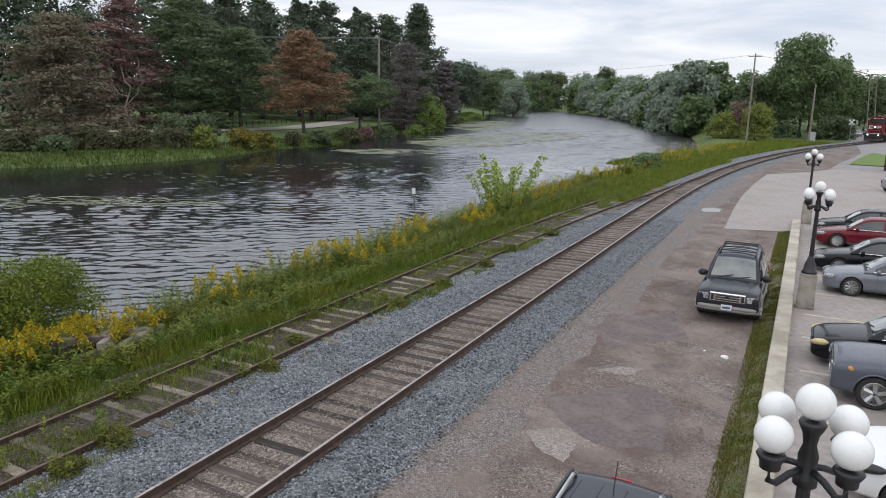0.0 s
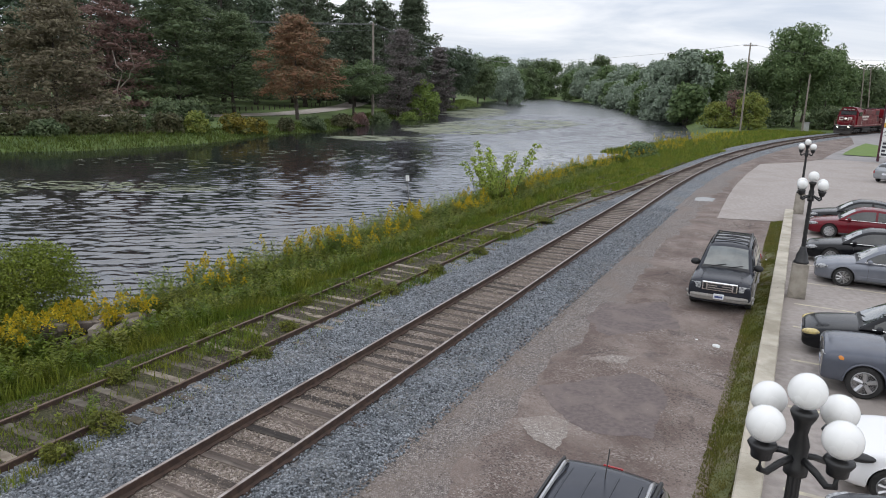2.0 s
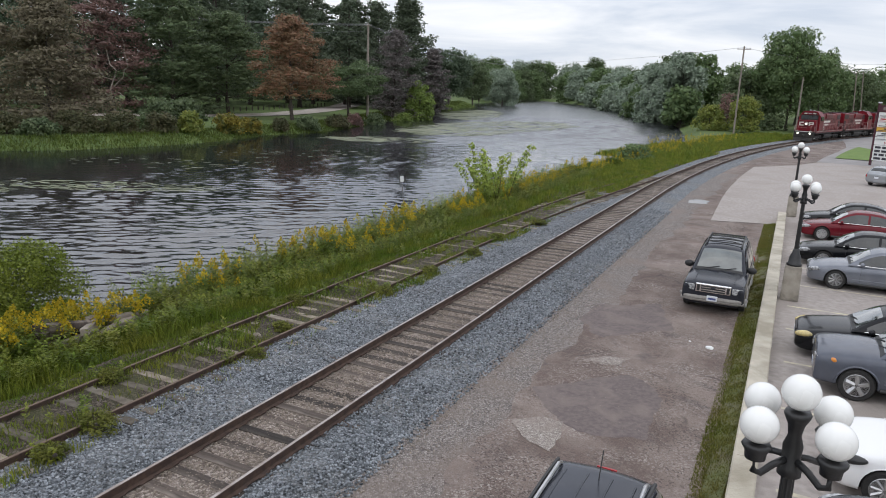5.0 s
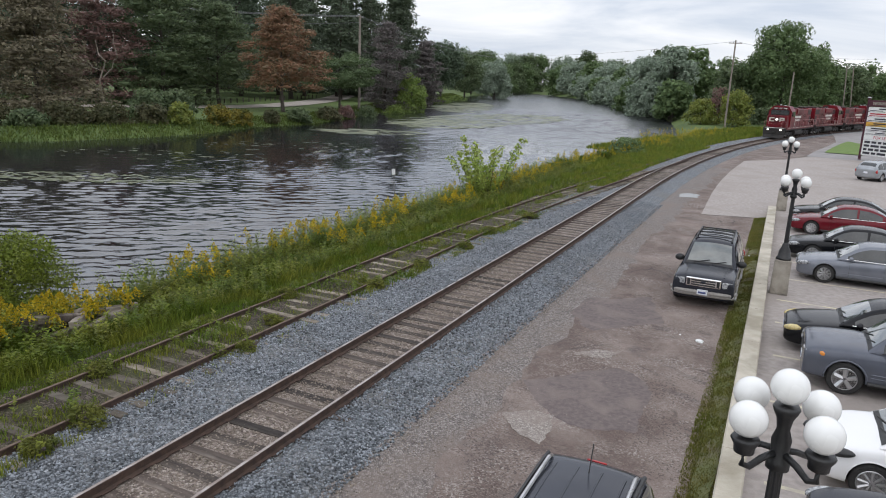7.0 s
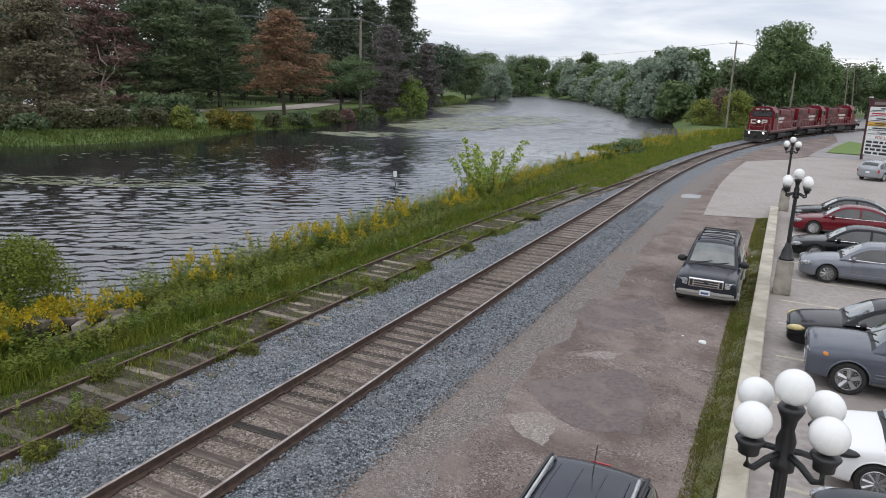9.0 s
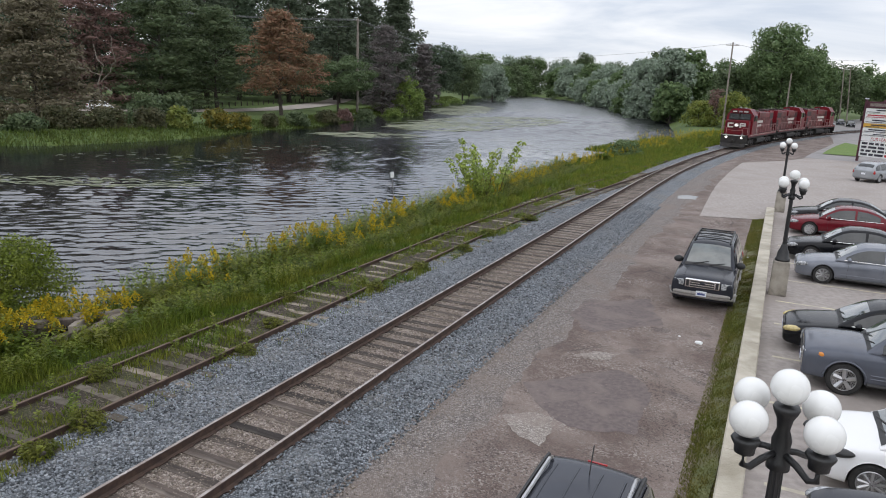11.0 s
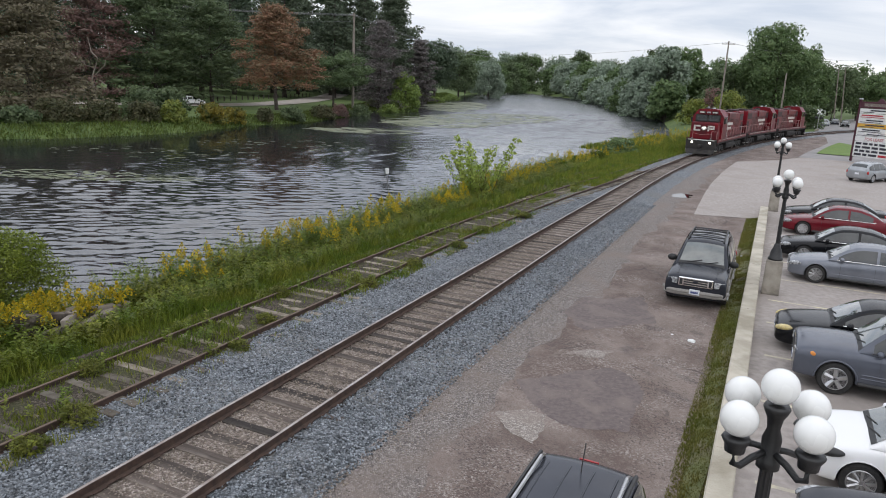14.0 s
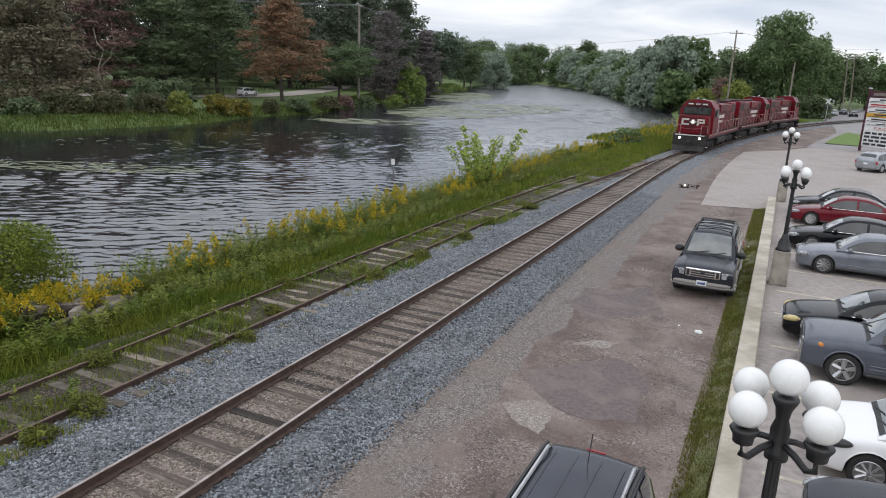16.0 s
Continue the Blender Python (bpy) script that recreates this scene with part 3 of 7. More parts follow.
def rail(name, o, s0, s1, parent, rusty):
    verts, faces, mats_i = [], [], []
    n, k = int((s1 - s0) / 0.8) + 1, len(RAIL_SECTION)
    for i in range(n):
        s = s0 + (s1 - s0) * i / (n - 1)
        oo = o(s) if callable(o) else o
        for a, z in RAIL_SECTION:
            verts.append(at(s, oo + a, z + (0.006 * math.sin(s * 0.9) if rusty else 0)))
    for i in range(n - 1):
        for j in range(k - 1):
            faces.append((i * k + j + 1, i * k + j, (i + 1) * k + j, (i + 1) * k + j + 1))
            mats_i.append(1 if j == 6 else 0)
    me = mesh_of(name, verts, faces, [RUST, OLDRUST if rusty else RAILTOP])
    me.polygons.foreach_set("material_index", mats_i)
    ob = new(name, me)
    ob.parent = parent
    return ob


def siding_centre(s):
    return -3.72 + max(0.0, s + 24) * 0.055 * min(1.0, max(0.0, s + 24) / 30)


def tie_mesh(name, material):
    bm = bmesh.new()
    box(bm, -1.28, 1.28, -0.11, 0.11, -0.17, 0.0, 0.018)
    for v in bm.verts:
        p = v.co * 3
        v.co += Vector((noise.noise(p) * 0.03, noise.noise(p + Vector((5, 0, 0))) * 0.012, noise.noise(p + Vector((0, 5, 0))) * 0.008))
    me = bpy.data.meshes.new(name)
    bm.to_mesh(me)
    bm.free()
    me.materials.append(material)
    return me


def railway():
    rng = random.Random(4)
    main = thing("railway_track", Matrix(), "main railway track with shiny worn rails on wooden ties", "railway track", kind="structure")
    tagged(rail("rail", -0.755, S0, S1, main, False), "worn bright-topped steel rail")
    tagged(rail("rail", 0.755, S0, S1, main, False), "worn bright-topped steel rail")
    side = thing("siding_track", Matrix(), "disused rusty siding sunk in weeds", "railway track", kind="structure")
    tagged(rail("rail", lambda s: siding_centre(s) - 0.755, S0, 22, side, True), "rust-brown steel rail")
    tagged(rail("rail", lambda s: siding_centre(s) + 0.755, S0, 22, side, True), "rust-brown steel rail")
    tm, to = tie_mesh("tie", TIEM), tie_mesh("tie", TIEOLD)
    plate = bmesh.new()
    box(plate, -0.1, 0.1, -0.13, 0.13, 0, 0.018)
    pm = bpy.data.meshes.new("tie_plate")
    plate.to_mesh(pm)
    plate.free()
    pm.materials.append(RUST)
    s = -47.0
    while s < 108:
        ob = new("tie", tm)
        ob.parent = main
        ob.matrix_basis = placed(s, rng.uniform(-0.05, 0.05), -0.175 + rng.uniform(-0.012, 0.008), rng.uniform(-1.6, 1.6))
        if s < -8:
            for o in (-0.755, 0.755):
                pl = new("tie_plate", pm)
                pl.parent = main
                pl.matrix_basis = placed(s, o, -0.172)
        s += 0.54 + rng.uniform(-0.03, 0.03)
    s = -47.0
    while s < 12:
        ob = new("tie", to)
        ob.parent = side
        ob.matrix_basis = placed(s, siding_centre(s) + rng.uniform(-0.08, 0.08), -0.108 + rng.uniform(-0.03, 0.014), rng.uniform(-3, 3))
        s += 0.6 + rng.uniform(-0.05, 0.05)


def kerb():
    """The long low concrete kerb in cast lengths."""
    k = thing("kerb", Matrix(), "long low weathered concrete kerb between verge and car park", "kerb", kind="structure")
    s = -60.0
    while s < -2.4:
        e = min(s + 3.05, -2.3)
        me = sweep("kerb_length", [(7.76, -0.4), (7.76, 0.085), (7.785, 0.11), (8.155, 0.11), (8.18, 0.085), (8.18, -0.4)], s + 0.004, e - 0.004, 0.5, KERBM, jz=0.004)
        ob = new("kerb_length", me)
        ob.parent = k
        s = e


railway()
kerb()


# ---- cars ----
# st: (place along the length, underside, top, share of the width); roof: (place along, height) over the cabin
STYLES = {
    "sedan": dict(L=4.6, W=1.80, H=1.45, st=((0.5, 0.30, 0.56, 0.66), (0.492, 0.22, 0.64, 0.80), (0.465, 0.18, 0.70, 0.92), (0.41, 0.17, 0.765, 0.985), (0.31, 0.17, 0.83, 1.0), (0.21, 0.17, 0.885, 1.0), (0.0, 0.17, 0.92, 1.0), (-0.22, 0.17, 0.95, 1.0), (-0.36, 0.19, 0.985, 0.985), (-0.45, 0.22, 1.0, 0.95), (-0.49, 0.28, 0.97, 0.88), (-0.5, 0.40, 0.86, 0.80)),
                  roof=((0.235, 0.90), (0.165, 1.12), (0.10, 1.31), (0.03, 1.42), (-0.08, 1.45), (-0.19, 1.41), (-0.27, 1.30), (-0.34, 1.14), (-0.40, 1.0)), belt=0.90, wheel=0.325, axles=(0.305, -0.285), top=0.60),
    "suv": dict(L=4.55, W=1.84, H=1.76, st=((0.5, 0.36, 0.80, 0.90), (0.498, 0.30, 0.91, 0.95), (0.48, 0.27, 0.975, 0.985), (0.43, 0.26, 1.01, 0.99), (0.33, 0.26, 1.045, 1.0), (0.24, 0.26, 1.065, 1.0), (0.0, 0.26, 1.07, 1.0), (-0.3, 0.26, 1.08, 1.0), (-0.45, 0.29, 1.08, 0.985), (-0.49, 0.36, 1.05, 0.95), (-0.5, 0.45, 0.98, 0.92)),
                roof=((0.235, 1.05), (0.18, 1.30), (0.125, 1.55), (0.07, 1.71), (-0.05, 1.76), (-0.25, 1.76), (-0.40, 1.71), (-0.455, 1.52), (-0.485, 1.08)), belt=1.05, wheel=0.37, axles=(0.31, -0.29), top=0.63),
    "hatch": dict(L=4.35, W=1.80, H=1.56, st=((0.5, 0.30, 0.60, 0.66), (0.49, 0.22, 0.71, 0.84), (0.46, 0.19, 0.81, 0.94), (0.40, 0.18, 0.88, 0.99), (0.30, 0.18, 0.95, 1.0), (0.2, 0.18, 0.98, 1.0), (0.0, 0.18, 1.0, 1.0), (-0.3, 0.18, 1.02, 1.0), (-0.44, 0.22, 1.02, 0.97), (-0.49, 0.30, 1.0, 0.92), (-0.5, 0.42, 0.92, 0.88)),
                  roof=((0.30, 0.96), (0.22, 1.18), (0.14, 1.39), (0.06, 1.52), (-0.06, 1.56), (-0.25, 1.53), (-0.38, 1.45), (-0.45, 1.25), (-0.485, 1.02)), belt=0.96, wheel=0.33, axles=(0.31, -0.29), top=0.64),
}
SIDE = ((0.0, 0.82), (0.09, 0.95), (0.22, 0.985), (0.48, 1.0), (0.72, 0.985), (0.90, 0.95), (0.975, 0.87))


def patch(bm, place, us, vs):
    """A sheet through place(u, v)."""
    grid = [[bm.verts.new(place(u, v)) for v in vs] for u in us]
    for a, b in zip(grid, grid[1:]):
        for k in range(len(vs) - 1):
            bm.faces.new((a[k], b[k], b[k + 1], a[k + 1]))
    return bm


def blob(x, y, z, rx, ry, rz, turn=0.0, tilt=0.0):
    """A rounded lens or fairing."""
    bm = bmesh.new()
    bmesh.ops.create_uvsphere(bm, u_segments=14, v_segments=9, radius=1.0)
    bmesh.ops.transform(bm, matrix=pose(x, y, z, tilt, 0, turn) @ Matrix.Diagonal((rx, ry, rz, 1)), verts=bm.verts)
    return bm


def carve(ob, cutters, levels):
    """Rounds a body and cuts its wheel wells, then keeps the result as the mesh."""
    sub = ob.modifiers.new("round", "SUBSURF")
    sub.levels = levels
    for c in cutters:
        m = ob.modifiers.new("well", "BOOLEAN")
        m.object, m.operation, m.solver, m.material_mode = c, "DIFFERENCE", "EXACT", "TRANSFER"
    dg = bpy.context.evaluated_depsgraph_get()
    dg.update()
    me = bpy.data.meshes.new_from_object(ob.evaluated_get(dg))
    ob.modifiers.clear()
    ob.data = me
    me.polygons.foreach_set("use_smooth", [True] * len(me.polygons))
    me.set_sharp_from_angle(angle=radians(38))
    for c in cutters:
        bpy.data.objects.remove(c)


def car(name, m, paint, label, style="sedan", category="car", cladding=None, rails=False, group="", scale=1.0, amber=False, grille=TRIM, truck=False, antenna=False):
    S = STYLES[style]
    L, W, H = S["L"] * scale, S["W"], S["H"]
    hw = W / 2
    r = S["wheel"]
    root = thing(name, m, label, category, group)
    st = np.array(S["st"])[::-1]
    under = lambda y: float(np.interp(y / L, st[:, 0], st[:, 1]))
    deck = lambda y: float(np.interp(y / L, st[:, 0], st[:, 2]))
    wide = lambda y: hw * float(np.interp(y / L, st[:, 0], st[:, 3]))

    def flank(y, z, out=0.0):
        """Half width of the body at a place along it and a height."""
        k = (z - under(y)) / max(0.05, deck(y) - under(y))
        return wide(y) * float(np.interp(k, [a for a, b in SIDE], [b for a, b in SIDE])) - 0.008 + out

    bm = bmesh.new()
    rings = []
    for f, z0, z1, w in S["st"]:
        h = [(0, z0)] + [(w * hw * k, z0 + a * (z1 - z0)) for a, k in SIDE] + [(w * hw * 0.5, z1 + 0.018), (0, z1 + 0.028)]
        rings.append([bm.verts.new((x, f * L, z)) for x, z in h + [(-x, z) for x, z in h[-2:0:-1]]])
    for a, b in zip(rings, rings[1:]):
        for i in range(len(a)):
            bm.faces.new((a[i], a[(i + 1) % len(a)], b[(i + 1) % len(b)], b[i]))
    bm.faces.new(rings[0])
    bm.faces.new(rings[-1])
    body = part("body", bm, [paint, TRIM], root, smooth=True)
    cutters = []
    for sx in (1, -1):
        for f in S["axles"]:
            c = bmesh.new()
            lathe(c, [(r * 1.14, -0.17), (r * 1.14, 0.4)], 28, pose(sx * (hw - 0.1), f * L, r + 0.01, 0, 90 * sx, 0))
            bmesh.ops.recalc_face_normals(c, faces=c.faces)
            me = bpy.data.meshes.new("well")
            c.to_mesh(me)
            c.free()
            me.materials.append(TRIM)
            ob = new("well", me)
            ob.parent = root
            cutters.append(ob)
    carve(body, cutters, 2)
    # cabin: the roof line swept across, leaning sides
    rl = np.array(S["roof"])[::-1]
    ya, yd = S["roof"][0][0] * L, S["roof"][-1][0] * L
    fine = np.linspace(yd, ya, 41)
    zz = np.interp(fine / L, rl[:, 0], rl[:, 1])
    for _ in range(2):
        zz[1:-1] = (zz[:-2] + 2 * zz[1:-1] + zz[2:]) / 4
    roof_z = lambda y: float(np.interp(y, fine, zz))
    bt = S["belt"]
    belt = lambda y: hw * float(np.interp((y - yd) / (ya - yd), [0, 0.12, 0.85, 1], [0.86, 0.915, 0.92, 0.86]))
    cap = lambda y: min(belt(y), hw * float(np.interp(roof_z(y), [bt, H], [0.86, S["top"] + 0.06])))

    def side_x(y, z, out=0.0):
        k = (z - bt) / max(0.02, roof_z(y) - 0.05 - bt)
        return belt(y) + (cap(y) - belt(y)) * min(1.0, max(0.0, k)) ** 1.25 + out

    def top_at(y, u, lift=0.0):
        return (u * (cap(y) - 0.05), y, roof_z(y) + 0.045 * (1 - u * u) * min(1.0, (roof_z(y) - bt + 0.05) * 3) - 0.025 + lift)

    def section(y, v):
        """From one belt line over the roof to the other, v from -1 to 1."""
        q, sg = abs(v), (1 if v > 0 else -1)
        if q > 0.5:
            z = bt - 0.04 + (roof_z(y) - 0.05 - bt + 0.04) * (1 - q) / 0.5
            return (sg * side_x(y, z), y, z)
        return top_at(y, v / 0.5)

    part("cabin", patch(bmesh.new(), section, fine, np.concatenate([-np.linspace(1, 0.5, 7), np.linspace(-0.44, 0.44, 9), np.linspace(0.5, 1, 7)])), paint, root, smooth=True)
    yb = float(fine[np.argmax(zz > H - 0.16)]), float(fine[len(zz) - 1 - np.argmax(zz[::-1] > H - 0.16)])
    y_rear, y_front = yb
    part("windshield", patch(bmesh.new(), lambda y, u: top_at(y, u, 0.008), np.linspace(ya - 0.10, y_front + 0.02, 9), np.linspace(-0.93, 0.93, 9)), SCREEN, root, "windshield with sky sheen and interior put into its pale colour", smooth=True)
    part("cowl", patch(bmesh.new(), lambda y, u: top_at(y, u, 0.01), np.linspace(ya - 0.02, ya - 0.10, 3), np.linspace(-0.96, 0.96, 9)), TRIM, root, smooth=True)
    part("rear_window", patch(bmesh.new(), lambda y, u: top_at(y, u, 0.008), np.linspace(y_rear - 0.03, yd + (0.12 if style != "suv" else 0.04), 7), np.linspace(-0.86, 0.86, 7)), GLASS, root, smooth=True)
    cab = ya - yd
    spans = ((ya - 0.32, ya - 0.50 * cab), (ya - 0.53 * cab, yd + 0.15 * cab)) if style == "sedan" else ((ya - 0.30, ya - 0.44 * cab), (ya - 0.47 * cab, ya - 0.72 * cab), (ya - 0.75 * cab, yd + 0.06 * cab))
    for sign in (1, -1):
        for y0, y1 in spans:
            glass = lambda y, v, out=0.008: (sign * side_x(y, bt + 0.035 + (max(0.02, roof_z(y) - 0.10 - bt - 0.035)) * v, out), y, bt + 0.035 + (max(0.02, roof_z(y) - 0.10 - bt - 0.035)) * v)
            part("side_window", patch(bmesh.new(), glass, np.linspace(y0, y1, 8), np.linspace(0, 1, 5)), GLASS, root, smooth=True)
        line = lambda pts, rad, mt, nm, lab="": part(nm, tube(bmesh.new(), pts, rad, n=6), mt, root, lab)
        line([(sign * side_x(y, bt + 0.015, 0.006), y, bt + 0.018) for y in np.linspace(ya - 0.28, yd + 0.1 * cab, 9)], 0.012, CHROME if style == "sedan" else TRIM, "belt_trim")
        part("mirror", blob(sign * (belt(ya - 0.4) + 0.11), ya - 0.42, bt + 0.07, *((0.15, 0.08, 0.11) if truck else (0.12, 0.075, 0.075)), 8 * sign), TRIM if truck else paint, root, smooth=True)
        for k in (0.14, 0.50, 0.80):
            y = ya - k * cab
            line([(sign * flank(y, z, 0.003), y, z) for z in np.linspace(under(y) + 0.14, deck(y) - 0.04, 7)], 0.006, TRIM, "door_gap")
            if k < 0.6:
                part("door_handle", box(bmesh.new(), sign * flank(y - 0.85, bt - 0.15) - 0.02, sign * flank(y - 0.85, bt - 0.15) + 0.025, y - 0.92, y - 0.74, bt - 0.165, bt - 0.13, 0.01), paint, root)
        y_sill = (S["axles"][0] * L - r * 1.2, S["axles"][1] * L + r * 1.2)
        line([(sign * flank(y, under(y) + 0.1, 0.0), y, under(y) + 0.085) for y in np.linspace(*y_sill, 6)], 0.05, cladding or TRIM, "sill_trim")
        if style != "suv":
            line([(sign * flank(y, 0.42, 0.002), y, 0.42) for y in np.linspace(y_sill[0] - 0.1, y_sill[1] + 0.1, 6)], 0.014, paint, "side_moulding")
        else:
            for z in (0.5, 0.58):
                line([(sign * flank(y, z, 0.002), y, z) for y in np.linspace(y_sill[0] - 0.05, y_sill[1] + 0.05, 6)], 0.016, cladding or paint, "side_moulding")
        # wheel-arch lips
        for f in S["axles"]:
            lip = [(sign * (flank(f * L + r * 1.14 * math.cos(a), min(deck(f * L) - 0.1, r + r * 1.14 * math.sin(a))) + 0.004), f * L + r * 1.14 * math.cos(a), r + 0.01 + r * 1.14 * math.sin(a)) for a in np.linspace(-0.1, math.pi + 0.1, 15)]
            line(lip, 0.026 if style == "suv" else 0.013, cladding or paint, "wheel_arch")
        if rails:
            bar = [(sign * (cap(y) - 0.09), y, roof_z(y) + h) for y, h in ((y_front - 0.15, 0.0), (y_front - 0.3, 0.05), (y_rear + 0.35, 0.05), (y_rear + 0.2, 0.0))]
            line(bar, 0.026, ALLOY if rails != "dark" else TRIM, "roof_rail")
            if antenna:
                line([(sign * (cap(y) - 0.02), y, roof_z(y) - 0.005) for y in np.linspace(y_front - 0.1, y_rear + 0.1, 7)], 0.03, TRIM, "gutter_strip")
        # lamps
        lens = YELLOWED if name == "black_coupe" else LAMPGLASS
        lab = "yellowed headlight" if name == "black_coupe" else "clear headlight"
        if style == "suv":
            zt = deck(0.49 * L)
            hx = hw * 0.74
            bm = box(bmesh.new(), sign * hx - 0.15, sign * hx + 0.15, 0.44 * L, 0.5 * L + 0.022, zt - 0.24, zt - 0.05, 0.03)
            for v in bm.verts:
                v.co.y -= 0.22 * max(0, abs(v.co.x) - (hx - 0.1))
            part("headlight", bm, lens, root, lab)
        else:
            hy = 0.452 * L
            if style == "hatch":
                part("headlight_housing", blob(sign * (flank(hy, deck(hy) - 0.14) - 0.06), hy - 0.02, deck(hy) - 0.10, 0.12, 0.34, 0.085, 22 * sign, -9), TRIM, root, "black headlight housing", smooth=True)
                part("bumper_vent", blob(sign * hw * 0.66, 0.482 * L, 0.42, 0.17, 0.07, 0.06, -22 * sign, 0), TRIM, root, "black slanted bumper vent", smooth=True)
            part("headlight", blob(sign * (flank(hy, deck(hy) - 0.14) - 0.10), hy + 0.01, deck(hy) - 0.105, 0.115, 0.24, 0.085, 24 * sign, -9), lens, root, lab, smooth=True)
        if amber or style == "hatch":
            y = 0.425 * L
            part("indicator", blob(sign * (flank(y, deck(y) - 0.15) - 0.02), y, deck(y) - (0.17 if amber else 0.14), 0.035, 0.09 if amber else 0.07, 0.07 if amber else 0.03, 14 * sign), AMBER, root, "amber corner lamp", smooth=True)
        tall = 0.16 if style != "sedan" else 0.08
        part("tail_light", blob(sign * (flank(-0.478 * L, 0.8) - 0.06), -0.478 * L, deck(-0.478 * L) - 0.06 - tall, 0.10, 0.09, tall), REDLAMP, root, "red tail light", smooth=True)
        part("fog_lamp", blob(sign * hw * 0.62, 0.487 * L - 0.01, 0.42 if style == "suv" else 0.34, 0.10, 0.03, 0.045, -20 * sign), LAMPGLASS if truck else TRIM, root, smooth=True)
    fy = 0.5 * L
    if truck:
        zt = deck(0.49 * L)
        gr = part("grille", box(bmesh.new(), -hw * 0.55, hw * 0.55, fy - 0.15, fy + 0.03, zt - 0.27, zt - 0.0, 0.03), grille, root, "chrome front grille")
        for k in range(3):
            part("slot", box(bmesh.new(), -hw * 0.37, hw * 0.37, fy + 0.025, fy + 0.036, zt - 0.235 + 0.07 * k, zt - 0.195 + 0.07 * k), TRIM, gr)
        for sign in (1, -1):
            part("slot", box(bmesh.new(), sign * hw * 0.46 - 0.04, sign * hw * 0.46 + 0.04, fy + 0.025, fy + 0.036, zt - 0.235, zt - 0.045, 0.003), TRIM, gr)
        part("badge", blob(0, fy + 0.036, zt - 0.12, 0.075, 0.012, 0.035), P_GREY, gr, smooth=True)
        for y in np.linspace(y_front - 0.45, y_rear + 0.5, 4):
            part("rack_bar", tube(bmesh.new(), [(-cap(y) + 0.1, y, roof_z(y) + 0.05), (cap(y) - 0.1, y, roof_z(y) + 0.05)], 0.02, n=6), TRIM, root)
        for sign in (1, -1):
            part("bonnet_ridge", tube(bmesh.new(), [(sign * 0.56, y, deck(y) + 0.008) for y in np.linspace(ya + 0.03, 0.47 * L, 6)], 0.016, n=6), paint, root)
    else:
        gz0, gz1 = (0.62, 0.84) if style == "suv" else (0.52, 0.64)
        part("grille", box(bmesh.new(), -hw * 0.45, hw * 0.45, fy - 0.2, fy + 0.0, gz0, gz1, 0.03), grille, root, "dark front grille")
    part("lower_intake", box(bmesh.new(), -hw * 0.5, hw * 0.5, fy - 0.2, fy - 0.012, 0.3 if style == "suv" else 0.25, 0.42 if style == "suv" else 0.36, 0.02), TRIM, root)
    if antenna:
        ya2 = y_rear + 0.45
        part("antenna", tube(bmesh.new(), [(0, ya2, roof_z(ya2)), (0, ya2 - 0.03, roof_z(ya2) + 0.09), (0, ya2 - 0.14, roof_z(ya2) + 0.36)], 0.008, n=5), TRIM, root)
        part("brake_light", box(bmesh.new(), -0.13, 0.13, y_rear - 0.03, y_rear - 0.0, roof_z(y_rear) - 0.01, roof_z(y_rear) + 0.03, 0.004), REDLAMP, root, "red high brake light")
        for x in (-0.44, -0.15, 0.15, 0.44):
            part("roof_rib", tube(bmesh.new(), [(x, y, roof_z(y) + 0.045 * (1 - (x / 0.6) ** 2) - 0.025) for y in np.linspace(y_rear + 0.35, y_front - 0.4, 6)], 0.014, n=6), paint, root)
    bump = 0.09 if cladding else 0.008
    pl = part("number_plate", box(bmesh.new(), -0.15, 0.15, fy - 0.05, fy + bump, 0.44, 0.58, 0.004), PLATEM, root, "pale number plate with a dark bar")
    part("bar", box(bmesh.new(), -0.11, 0.11, fy + bump, fy + bump + 0.003, 0.48, 0.54), INKBLUE, pl)
    part("rear_plate", box(bmesh.new(), -0.15, 0.15, -fy - 0.014, -fy + 0.05, 0.62, 0.76, 0.004), PLATEM, root)
    for x in (-0.05, 0.5):
        part("wiper", tube(bmesh.new(), [Vector(top_at(ya - 0.05, x / 0.8, 0.025)), Vector(top_at(ya - 0.14, (x - 0.5) / 0.8, 0.03))], 0.012, n=5), TRIM, root)
    if cladding:
        bm = bmesh.new()
        bow = lambda x, y: (x, fy + y - 0.35 * max(0.0, abs(x) - 0.55) ** 1.3 - (0.25 if abs(x) > 0.9 else 0), 0.0)
        for y, z, rad, half in ((0.015, 0.49, 0.065, 0.93), (0.01, 0.42, 0.05, 0.9)):
            tube(bm, [Vector(bow(x, y)) + Vector((0, 0, z)) for x in np.linspace(-half, half, 13)], rad, n=10)
        part("bumper_trim", bm, cladding, root, "lighter front bumper", smooth=True)
    # wheels
    bm = lathe(bmesh.new(), [(r * 0.66, -0.1), (r * 0.9, -0.105), (r, -0.07), (r, 0.07), (r * 0.9, 0.105), (r * 0.66, 0.1)], 26, pose(0, 0, 0, 0, 90, 0))
    tyre = bpy.data.meshes.new("wheel")
    bm.to_mesh(tyre)
    bm.free()
    tyre.materials.append(RUBBER)
    bm = lathe(bmesh.new(), [(r * 0.1, 0.10), (r * 0.16, 0.095), (r * 0.16, 0.06)], 12, pose(0, 0, 0, 0, 90, 0))
    spokes = 5 if style == "suv" else 9
